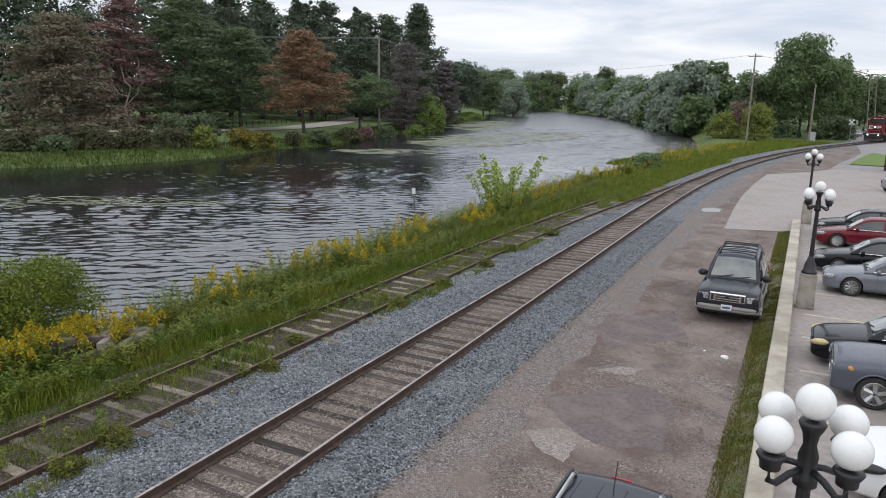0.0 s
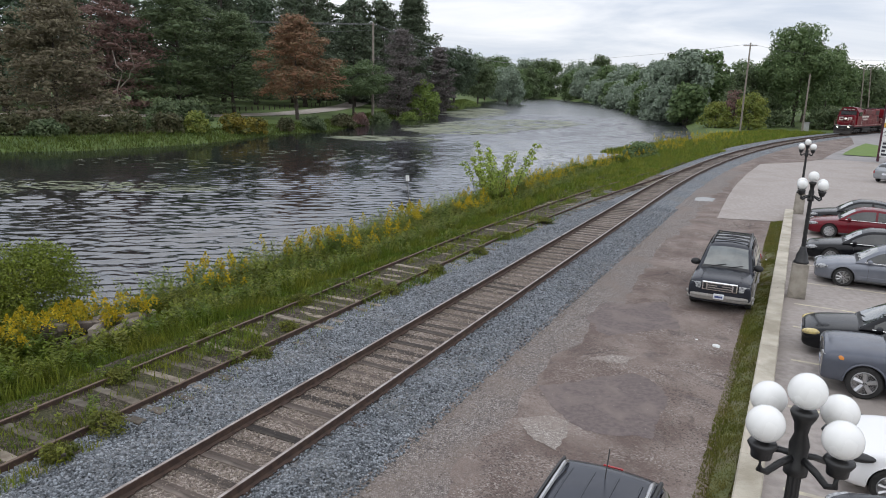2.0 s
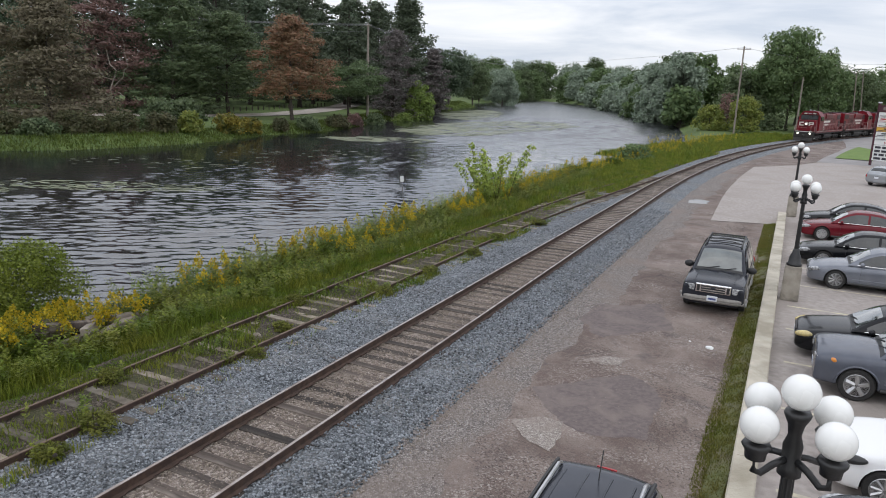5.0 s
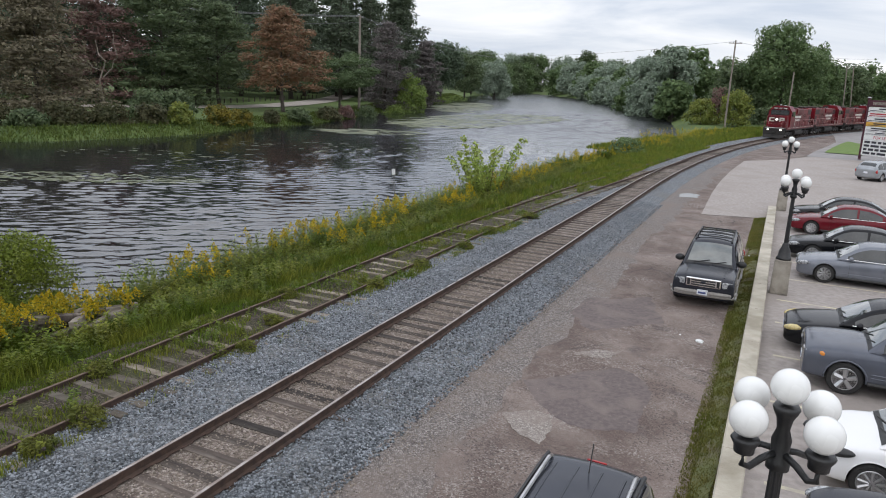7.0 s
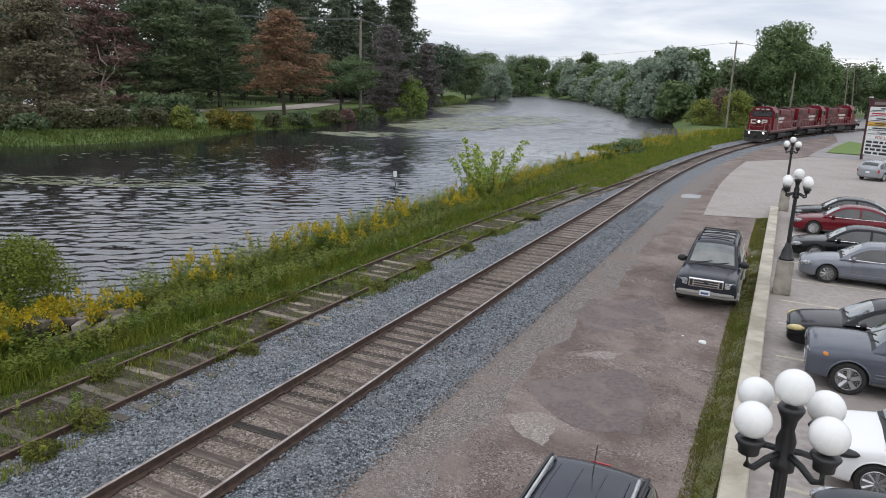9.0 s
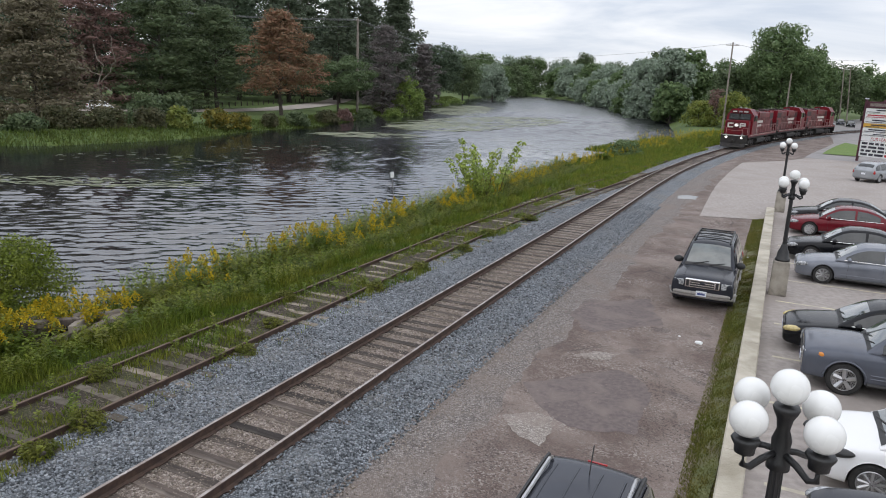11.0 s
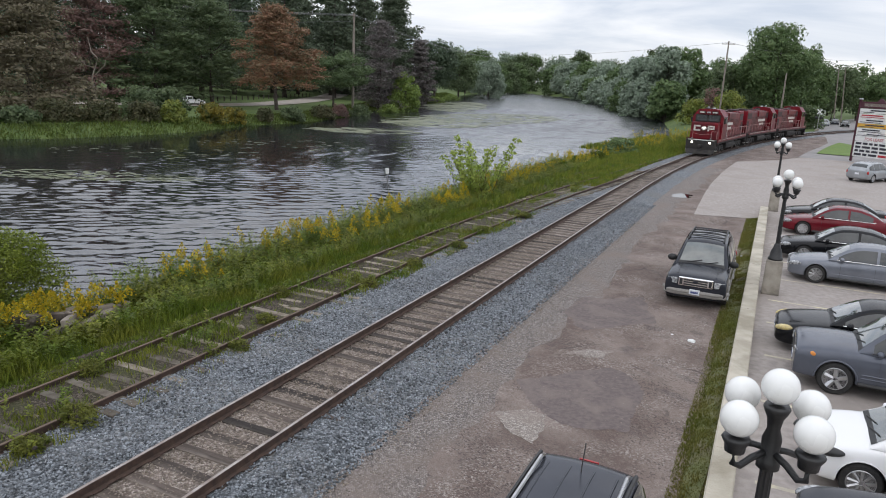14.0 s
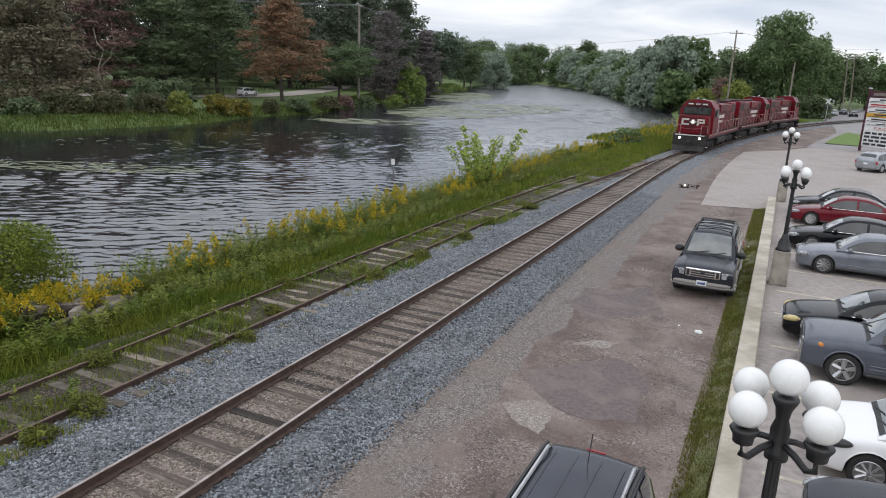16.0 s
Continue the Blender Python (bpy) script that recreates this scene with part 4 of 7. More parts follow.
    for k in range(spokes):
        turn = Matrix.Rotation(k * 2 * math.pi / spokes, 4, "X")
        tube(bm, [turn @ Vector((0.096, 0, r * 0.1)), turn @ Vector((0.104, 0, r * 0.64))], r * (0.13 if style == "suv" else 0.07), r * (0.16 if style == "suv" else 0.085), 5)
    lathe(bm, [(r * 0.62, 0.088), (r * 0.67, 0.112), (r * 0.70, 0.1)], 26, pose(0, 0, 0, 0, 90, 0))
    bmesh.ops.recalc_face_normals(bm, faces=bm.faces)
    rim = bpy.data.meshes.new("rim")
    bm.to_mesh(rim)
    bm.free()
    rim.materials.append(ALLOY)
    for sx in (1, -1):
        for f in S["axles"]:
            w = new("wheel", tyre)
            w.parent = root
            w.matrix_basis = pose(sx * (hw - 0.125), f * L, r, 0, 0, 0 if sx > 0 else 180)
            k = new("rim", rim)
            k.parent = w
            tagged(k, "silver alloy rim")
    return root


def paint(name, c, flake=1.25, metal=0.1):
    return mat(name, c, 0.16, metal=metal, vary=tuple(min(1, k * flake) for k in c), scale=1.5, spec=0.3)


P_GREY = paint("dark_grey_paint", (0.024, 0.026, 0.033))
P_BLACK = paint("black_paint", (0.006, 0.0065, 0.008))
P_RED = paint("maroon_paint", (0.11, 0.008, 0.014))
P_SILVER = paint("silver_blue_paint", (0.16, 0.17, 0.195), metal=0.3)
P_STEEL = paint("steel_grey_paint", (0.095, 0.103, 0.125), metal=0.3)
P_SLATE = paint("slate_grey_paint", (0.05, 0.053, 0.064), metal=0.3)
P_WHITE = paint("white_paint", (0.78, 0.78, 0.78), 1.0, 0.0)
P_LIGHT = paint("light_silver_paint", (0.30, 0.315, 0.33), metal=0.4)
BEIGE = mat("champagne_cladding", (0.22, 0.205, 0.19), 0.4, vary=(0.27, 0.255, 0.23), scale=20)


def parked_cars():
    row = "cars parked along the kerb"
    nose = lambda s, o, L, axle=0.305: placed(s, o + L * axle, LOT_Z, 90)
    car("black_sedan", nose(-4.6, 9.75, 4.7), P_BLACK, "black sedan parked in the kerbside row", group=row)
    car("maroon_sedan", nose(-7.4, 9.75, 4.6), P_RED, "maroon sedan parked in the kerbside row", group=row)
    car("black_sedan", nose(-13.4, 9.65, 4.6), P_BLACK, "black sedan with silver alloy rims", group=row)
    car("silver_sedan", nose(-16.8, 9.95, 4.55), P_SILVER, "silver-blue compact sedan parked nose to the kerb", group=row)
    car("black_coupe", nose(-24.9, 9.6, 4.5), P_BLACK, "black coupe with yellowed headlights", group=row)
    car("grey_suv", nose(-27.2, 9.95, 4.55), P_STEEL, "steel-grey SUV with amber corner lamps", "suv", "suv", group=row, amber=True)
    car("white_hatchback", nose(-31.8, 10.05, 4.4), P_WHITE, "white hatchback with black grille inserts", "hatch", group=row)
    car("grey_sedan", nose(-34.6, 9.95, 4.5), P_GREY, "dark grey sedan beside the white hatchback", group=row)
    car("dark_suv", placed(-20.75, 6.42, -0.215, 180), P_GREY, "dark grey off-road SUV with chrome grille and beige bumper", "suv", "suv", cladding=BEIGE, rails="dark", scale=1.07, grille=CHROME, truck=True)
    car("dark_suv", placed(-38.45, 6.38, -0.215, 180), P_SLATE, "dark grey SUV with silver roof rails and a roof antenna", "suv", "suv", rails=True, antenna=True)
    car("silver_wagon", placed(21.3, 14.5, LOT_Z, -26), P_LIGHT, "silver compact wagon parked in the open car park", "hatch")


parked_cars()

# ---- trees and plants ----
def leaf_quads(rng, centres, radii, count, size, up=0.0, flat=0.0):
    """Small leaf cards scattered through the shells of clumps: returns vertices (N*4, 3)."""
    k = rng.integers(0, len(centres), count)
    d = rng.normal(size=(count, 3))
    d /= np.linalg.norm(d, axis=1, keepdims=True)
    r = rng.uniform(0.45, 1.05, (count, 1)) ** 0.6
    p = centres[k] + d * radii[k] * r
    nrm = d + rng.normal(size=(count, 3)) * 0.7 + np.array([0, 0, up])
    nrm /= np.linalg.norm(nrm, axis=1, keepdims=True)
    a = np.cross(nrm, rng.normal(size=(count, 3)))
    a[:, 2] *= 1 - flat
    a /= np.linalg.norm(a, axis=1, keepdims=True)
    b = np.cross(nrm, a)
    w = size * rng.uniform(0.6, 1.5, (count, 1))
    h = w * rng.uniform(0.4, 0.8, (count, 1))
    return np.stack([p - a * w, p - b * h, p + a * w, p + b * h], 1).reshape(-1, 3)


def quad_faces(n):
    return np.arange(n * 4).reshape(n, 4)


def limb(bm, a, b, r0, r1, rng, bends=3, n=6, wobble=0.08):
    a, b = Vector(a), Vector(b)
    L = (b - a).length
    pts = [a.lerp(b, i / bends) + (Vector(rng.normal(size=3)) * wobble * L * 0.5 if 0 < i < bends else Vector()) for i in range(bends + 1)]
    return tube(bm, pts, r0, r1, n)


def tree(name, x, y, top, width, style, leaves, label, count=6000, leaf=0.3, seed=1, trunk_to=0.3, base=None, bark=None, category="tree", group="", sparse=False):
    """A tapered trunk with limbs, and a crown of many small leaf cards in uneven clumps. top: height above z = 0."""
    rng = np.random.default_rng(seed)
    if style in ("layered", "umbrella") and y < 180:
        count, leaf = int(count * 2.6), leaf * 0.62
    elif width > 5:
        count, leaf = int(count * 1.5), leaf * 0.85
    z0 = gz(x, y) - 0.1 if base is None else base
    H, R = top - z0, width / 2
    root = thing(name, pose(x, y, z0, 0, 0, float(rng.uniform(0, 360))), label, category, group)
    cs, rs = [], []
    low = trunk_to * H
    if style == "conifer":
        n = 46
        for i in range(n):
            t = (i + rng.uniform(0, 0.8)) / n
            rad = R * (1 - t) ** 0.65 * rng.uniform(0.75, 1.15) + 0.25
            for k in range(max(2, int(5 * (1 - t)) + 1)):
                a = rng.uniform(0, 2 * math.pi)
                q = rad * rng.uniform(0.45, 0.85)
                cs.append((math.cos(a) * q, math.sin(a) * q, low + t * (H - low) - 0.12 * q))
                rs.append((rad * 0.45, rad * 0.45, rad * 0.2 + 0.25))
    elif style == "layered":
        n = 20
        for i in range(n):
            t = (i + rng.uniform(0, 0.45)) / n
            prof = math.sin(math.pi * (0.16 + 0.84 * t) ** 0.75) ** 0.7
            rad = R * 1.12 * max(0.14, prof) * rng.uniform(0.7, 1.12)
            for k in range(9):
                a = rng.uniform(0, 2 * math.pi)
                q = rad * rng.uniform(0.25, 0.98)
                cs.append((math.cos(a) * q, math.sin(a) * q, low + t * (H - low) - 0.15 * q + rng.uniform(-0.03, 0.03) * H))
                rs.append((R * rng.uniform(0.2, 0.38), R * rng.uniform(0.2, 0.38), R * rng.uniform(0.06, 0.13)))
    elif style == "umbrella":
        for k in range(60):
            a, q = rng.uniform(0, 2 * math.pi), R * math.sqrt(rng.uniform(0, 0.8))
            t = rng.uniform(0, 1)
            cs.append((math.cos(a) * q, math.sin(a) * q, low + (H - low) * (0.1 + 0.75 * t * (1 - 0.6 * (q / R) ** 2))))
            rs.append((R * 0.26, R * 0.26, R * 0.11))
    elif trunk_to < 0.04:
        # foliage down to the ground
        for k in range(64):
            u, a = rng.uniform(0, 1), rng.uniform(0, 2 * math.pi)
            q = R * math.sqrt(1 - 0.85 * u * u) * rng.uniform(0.35, 0.88)
            s = rng.uniform(0.2, 0.36)
            cs.append((math.cos(a) * q, math.sin(a) * q, H * (0.1 + 0.78 * u) + rng.uniform(-0.03, 0.05) * H))
            rs.append((R * s, R * s, min(R * s * 0.8, H * 0.2)))
    else:
        for k in range(64):
            d = rng.normal(size=3)
            d /= np.linalg.norm(d)
            q = rng.uniform(0.35, 0.85) ** 0.8
            w = 1.0 if d[2] < 0 else 0.92
            cs.append((d[0] * R * q * w, d[1] * R * q * w, low + (H - low) * (0.5 + 0.43 * d[2] * q)))
            s = rng.uniform(0.24, 0.40)
            rs.append((R * s, R * s, R * s * rng.uniform(0.6, 0.9)))
    cs, rs = np.array(cs), np.array(rs)
    v = leaf_quads(rng, cs, rs, count, leaf, 0.5, 0.5 if style in ("conifer", "layered", "umbrella") else 0.0)
    # a dim core in every clump stops the sky showing through where the leaves are dense
    oct_v = np.array([(1, 0, 0), (-1, 0, 0), (0, 1, 0), (0, -1, 0), (0, 0, 1), (0, 0, -1)], float)
    oct_q = np.array([(0, 2, 4, 4), (2, 1, 4, 4), (1, 3, 4, 4), (3, 0, 4, 4), (2, 0, 5, 5), (1, 2, 5, 5), (3, 1, 5, 5), (0, 3, 5, 5)])
    core = (cs[:, None, :] + oct_v[None] * rs[:, None, :] * (0.0 if sparse else 0.42)).reshape(-1, 3)
    tri = (oct_q[None, :, :3] + (np.arange(len(cs)) * 6)[:, None, None]).reshape(-1, 3) + len(v)
    q = quad_faces(count)
    tris = np.concatenate([q[:, :3], q[:, (0, 2, 3)], tri])
    crown = new("crown", fast_mesh("crown", np.concatenate([v, core]), tris, 3, leaves))
    crown.parent = root
    bm = bmesh.new()
    tr = max(0.08, H * 0.016)
    limb(bm, (0, 0, 0), (rng.uniform(-0.3, 0.3), rng.uniform(-0.3, 0.3), H * (0.93 if style == "conifer" else 0.8)), tr * 1.3, tr * 0.2, rng, 5, 8, 0.02)
    pick = rng.choice(len(cs), min(len(cs), 16), replace=False)
    for i in pick:
        c = Vector(cs[i])
        limb(bm, (0, 0, max(low * 0.7, c.z - 0.35 * math.hypot(c.x, c.y) - 0.3)), c, tr * 0.4, tr * 0.1, rng, 3, 5)
    part("trunk", bm, bark or BARK, root)
    return root


L_DARK = leaf_mat("dark_conifer_needles", (0.041, 0.054, 0.035), (0.060, 0.075, 0.046), 0.2)
L_UMB = leaf_mat("mid_green_needles", (0.045, 0.068, 0.030), (0.065, 0.088, 0.040), 0.25)
L_PINE = leaf_mat("pine_needles", (0.043, 0.062, 0.040), (0.062, 0.083, 0.050), 0.2)
L_GREEN = leaf_mat("deep_green_leaves", (0.046, 0.066, 0.032), (0.074, 0.094, 0.046), 0.22)
L_BROWN = leaf_mat("browning_needles", (0.083, 0.070, 0.048), (0.110, 0.098, 0.062), 0.2)
L_RED = leaf_mat("dead_red_needles", (0.126, 0.074, 0.065), (0.102, 0.070, 0.062), 0.2)
L_ORANGE = leaf_mat("rust_orange_needles", (0.150, 0.078, 0.048), (0.105, 0.082, 0.048), 0.25)
L_GREY = leaf_mat("grey_brown_twigs", (0.098, 0.085, 0.083), (0.075, 0.071, 0.067), 0.2)
L_FRESH = leaf_mat("fresh_green_leaves", (0.08, 0.115, 0.03), (0.11, 0.145, 0.035), 0.25)
L_SAP = leaf_mat("sapling_leaves", (0.15, 0.20, 0.04), (0.20, 0.235, 0.055), 0.3, 1.7)
L_BUSH = leaf_mat("willow_bush_leaves", (0.10, 0.135, 0.015), (0.135, 0.16, 0.022), 0.4, 1.25)
# darker copy of the bank grass, tree shade painted into the green
L_FAR_SHADE = leaf_mat("far_bank_grass", (0.075, 0.11, 0.021), (0.095, 0.12, 0.025), 0.35, 1.0)
L_WILLOW = leaf_mat("grey_green_willow_leaves", (0.155, 0.185, 0.145), (0.10, 0.13, 0.09), 0.28)
L_MAPLE = leaf_mat("summer_green_leaves", (0.055, 0.085, 0.036), (0.08, 0.11, 0.045), 0.28)
L_YELLOW = leaf_mat("yellow_green_leaves", (0.13, 0.14, 0.032), (0.085, 0.11, 0.028), 0.28)
# olive of the far-bank shrubs, kept dark to carry the trees' shade
L_OLIVE = leaf_mat("olive_shrub_leaves", (0.040, 0.045, 0.021), (0.056, 0.051, 0.026), 0.25)
L_YSHRUB = leaf_mat("yellow_flowering_shrub", (0.145, 0.115, 0.019), (0.051, 0.061, 0.019), 0.3)
L_GOLD = leaf_mat("goldenrod_flowers", (0.50, 0.37, 0.018), (0.40, 0.33, 0.025), 0.3, 1.0)
L_BLADE = leaf_mat("tall_grass_blades", (0.098, 0.145, 0.017), (0.165, 0.178, 0.026), 0.45, 1.15)
L_LAWN = leaf_mat("bank_grass_blades", (0.09, 0.14, 0.016), (0.13, 0.155, 0.022), 0.4, 1.05)
L_VERGE = leaf_mat("verge_grass_blades", (0.125, 0.14, 0.026), (0.165, 0.15, 0.04), 0.4, 1.05)
L_YWEED = leaf_mat("yellowish_weed_leaves", (0.15, 0.155, 0.03), (0.09, 0.115, 0.025), 0.35, 1.1)
DEADWOOD = mat("bleached_dead_wood", (0.30, 0.26, 0.22), 0.9, vary=(0.2, 0.17, 0.145), scale=2)


def left_bank_trees():
    wood, dark = "trees on the far bank", "dark conifers behind the park"
    tree("conifer_tree", -49.5, 92, 15.6, 15.5, "layered", L_BROWN, "grey-brown ailing conifer on the far bank", 9000, 0.26, 1, 0.06, group=wood)
    tree("dead_tree", -57.2, 127, 22.6, 15.4, "layered", L_RED, "dead reddish-brown conifer with bare pale branches", 6000, 0.28, 2, 0.12, group=wood)
    tree("broad_tree", -48.5, 133, 23.4, 21, "layered", L_GREEN, "tall dense dark green tree on the far bank", 9500, 0.28, 3, 0.06, group=wood)
    tree("broad_tree", -40.4, 140, 18.6, 17.5, "layered", L_GREEN, "dense dark green tree beside the park road", 8000, 0.27, 4, 0.24, group=wood)
    tree("broad_tree", -66, 132, 20.5, 16, "layered", L_PINE, "shadowy green tree behind the browning conifer", 6000, 0.3, 44, 0.1, group=wood)
    tree("orange_tree", -25.6, 128, 17.0, 14.2, "layered", L_ORANGE, "rust-orange dying conifer beside the park road", 7000, 0.26, 5, 0.3, group=wood)
    tree("flat_topped_tree", -18.2, 150, 12.2, 15.5, "umbrella", L_UMB, "green flat-topped tree with a clear trunk", 7000, 0.27, 6, 0.32, group=wood)
    tree("grey_tree", -9.6, 168, 18.6, 12.5, "layered", L_GREY, "grey-brown half-bare conifer near the shore", 6500, 0.27, 7, 0.05, group=wood)
    tree("green_bush", -3.6, 168, 7.8, 8.5, "round", L_FRESH, "bright green bush at the water's edge", 4500, 0.26, 8, 0.02, category="bush")
    rng = random.Random(11)
    for i, (x, y, t, w) in enumerate(((-73, 120, 27, 14), (-69.5, 200, 36, 12), (-62, 205, 36, 11), (-54, 210, 35.4, 14), (-44.3, 215, 34.2, 11), (-37.4, 220, 34.2, 10.5), (-28.2, 225, 33, 15), (-17.8, 225, 30.2, 11.5), (-80, 150, 33, 18), (-64, 150, 32, 18), (-50, 165, 30, 17), (-95, 135, 30, 18), (-49, 190, 33, 15), (-36, 190, 30, 16), (-24, 200, 28, 15))):
        tree("conifer_tree", x, y, t, w * 1.45, "conifer", L_DARK if i % 3 else L_PINE, "tall dark green spruce behind the park road", 6500, 0.4, 20 + i, 0.17, group=dark)
    for i in range(9):
        tree("conifer_tree", -92 + i * 10.5 + rng.uniform(-2, 2), 246 + rng.uniform(-6, 6), rng.uniform(33, 38), 22, "layered", L_DARK, "tall dark tree deep in the wood", 5000, 0.5, 60 + i, 0.03, group=dark)
    tree("pine_tree", -7.9, 200, 31, 14.5, "layered", L_DARK, "tall dark pine standing above the shore trees", 8000, 0.36, 40, 0.05, group=dark)
    tree("broad_tree", -0.5, 230, 18, 12, "layered", L_GREY, "grey-brown tree on the far shore", 5000, 0.36, 41, 0.06, group=wood)
    tree("broad_tree", 5.0, 260, 22, 17, "round", L_PINE, "dark green tree on the far shore", 6500, 0.4, 42, 0.1, group=wood)
    tree("broad_tree", 16, 300, 19, 15, "round", L_GREEN, "green shore tree by the bend", 5000, 0.42, 43, 0.08, group=wood)
    tree("broad_tree", 21.3, 345, 18, 15, "round", L_MAPLE, "green tree beyond the bend", 4500, 0.45, 45, 0.05, group=wood)
    tree("willow_tree", 31.5, 332, 16.4, 19, "round", L_WILLOW, "grey-green willow leaning over the water", 6500, 0.4, 46, 0.03, base=-1.7, group=wood)
    # bare pale boughs of the dead tree
    bm = bmesh.new()
    g = np.random.default_rng(3)
    for a, b, r in (((0, 0, 0), (1.2, -1, 6.5), 0.16), ((1.2, -1, 6.5), (0.4, -1.5, 10.5), 0.1), ((1.0, -1, 5), (3.6, -1.6, 8), 0.08), ((3.6, -1.6, 8), (3.2, -2, 12.2), 0.06), ((0.9, -1, 6), (-2.5, -1.4, 8.2), 0.06), ((1.5, -1, 4.2), (3.0, -1.8, 3.4), 0.05)):
        limb(bm, a, b, r, r * 0.5, g, 4, 6)
    root = thing("bare_tree", pose(-50.5, 112, -0.5), "bleached bare tree with broken boughs", "tree")
    part("trunk", bm, DEADWOOD, root)


def far_trees():
    g = "trees round the river bend"
    rng = random.Random(5)
    k = 100
    # right bank, nearest first
    for x, y, t, w, lm in ((64, 178, 16.5, 15, L_WILLOW), (72, 190, 17.5, 16, L_MAPLE), (68, 205, 15.0, 15, L_WILLOW), (77, 225, 17.5, 17, L_GREEN), (76, 240, 14.5, 16, L_WILLOW), (82, 262, 16.5, 18, L_WILLOW), (86, 290, 16, 19, L_MAPLE), (88, 318, 15.5, 20, L_WILLOW), (92, 350, 16.5, 22, L_WILLOW), (94, 392, 18, 24, L_MAPLE), (93, 430, 19, 26, L_WILLOW), (92, 470, 19, 27, L_MAPLE)):
        tree("willow_tree" if lm is L_WILLOW else "broad_tree", x - 2.5, y, t * rng.uniform(0.94, 1.04), w, "round", lm, "grey-green willow on the near shore" if lm is L_WILLOW else "green shore tree behind the willows", 6000, 0.3 + y / 1000, k, 0.0, group=g)
        k += 1
    for x, y, t, w, lm in ((58.5, 168, 8.5, 11, L_MAPLE), (62.5, 183, 9.5, 13, L_WILLOW), (62, 196, 9.0, 13, L_WILLOW), (66.5, 214, 9.5, 15, L_WILLOW), (69, 232, 9.0, 15, L_MAPLE), (73, 251, 9.5, 16, L_WILLOW), (77, 276, 9.5, 18, L_WILLOW), (80, 304, 10, 20, L_WILLOW), (84, 335, 10.5, 22, L_MAPLE), (86, 372, 11, 24, L_WILLOW)):
        tree("willow_tree" if lm is L_WILLOW else "broad_tree", x, y, t, w, "round", lm, "low grey-green willow hanging over the shore" if lm is L_WILLOW else "low green tree at the waterline", 3600, 0.3 + y / 1000, k, 0.0, group=g)
        k += 1
    for i in range(15):
        x = -30 + i * 13.5 + rng.uniform(-4, 4)
        y = 556 + rng.uniform(-10, 30)
        lm = (L_MAPLE, L_WILLOW, L_GREEN)[i % 3]
        tree("broad_tree", x, y, rng.uniform(27, 33), rng.uniform(28, 36), "round", lm, "distant tree closing the river bend", 3800, 0.75, k, 0.0, base=-1.5, group=g)
        k += 1
    for i in range(6):
        tree("broad_tree", 24 + i * 9, 405 + i * 22, rng.uniform(17, 21), 20, "round", (L_GREEN, L_MAPLE)[i % 2], "distant green tree on the far shore", 3800, 0.55, k, 0.0, group=g)
        k += 1


def right_side_trees():
    g = "trees behind the crossing"
    tree("tall_tree", 73, 146, 21.9, 17.5, "round", L_MAPLE, "tall broad green tree beside the crossing", 15000, 0.27, 60, 0.1, group=g)
    tree("broad_tree", 82.5, 152, 18.5, 8, "round", L_MAPLE, "thinner side crown with gaps beside the tall tree", 2600, 0.3, 61, 0.2, group=g, sparse=True)
    k = 62
    for x, y, t, w, lm in ((66, 152, 13, 11, L_GREEN), (78, 168, 15, 14, L_GREEN), (90, 176, 15.5, 14, L_MAPLE), (100, 182, 17.5, 15, L_MAPLE), (112, 190, 16.5, 15, L_GREEN), (124, 198, 17, 16, L_MAPLE), (138, 205, 18, 17, L_GREEN), (96, 205, 13, 14, L_GREEN), (118, 225, 14, 16, L_MAPLE), (140, 240, 15, 18, L_MAPLE), (160, 240, 17, 18, L_GREEN), (84, 196, 17, 16, L_MAPLE), (180, 262, 20, 22, L_GREEN)):
        tree("broad_tree", x, y, t, w, "round", lm, "green tree in the belt behind the road", 5000, 0.34, k, 0.06, group=g)
        k += 1
    tree("yellow_bush", 58.2, 133, 6.6, 7, "round", L_YELLOW, "yellow-green bush beside the tall pole", 4500, 0.18, 90, 0.0, category="bush")
    tree("yellow_bush", 53.5, 137, 4.6, 7, "round", L_YELLOW, "low yellow-green bush on the shore", 3500, 0.18, 91, 0.0, category="bush")
    tree("red_bush", 57.2, 138, 8.0, 4.5, "round", L_RED, "reddish half-bare shrub behind the pole", 1600, 0.16, 92, 0.05, category="bush", sparse=True)
    tree("green_bush", 66, 146, 6.0, 14, "round", L_GREEN, "dark undergrowth below the trees", 4000, 0.22, 93, 0.0, category="bush")
    tree("green_bush", 77, 141, 4.5, 9, "round", L_GREEN, "dark undergrowth beside the crossing", 3000, 0.22, 94, 0.0, category="bush")


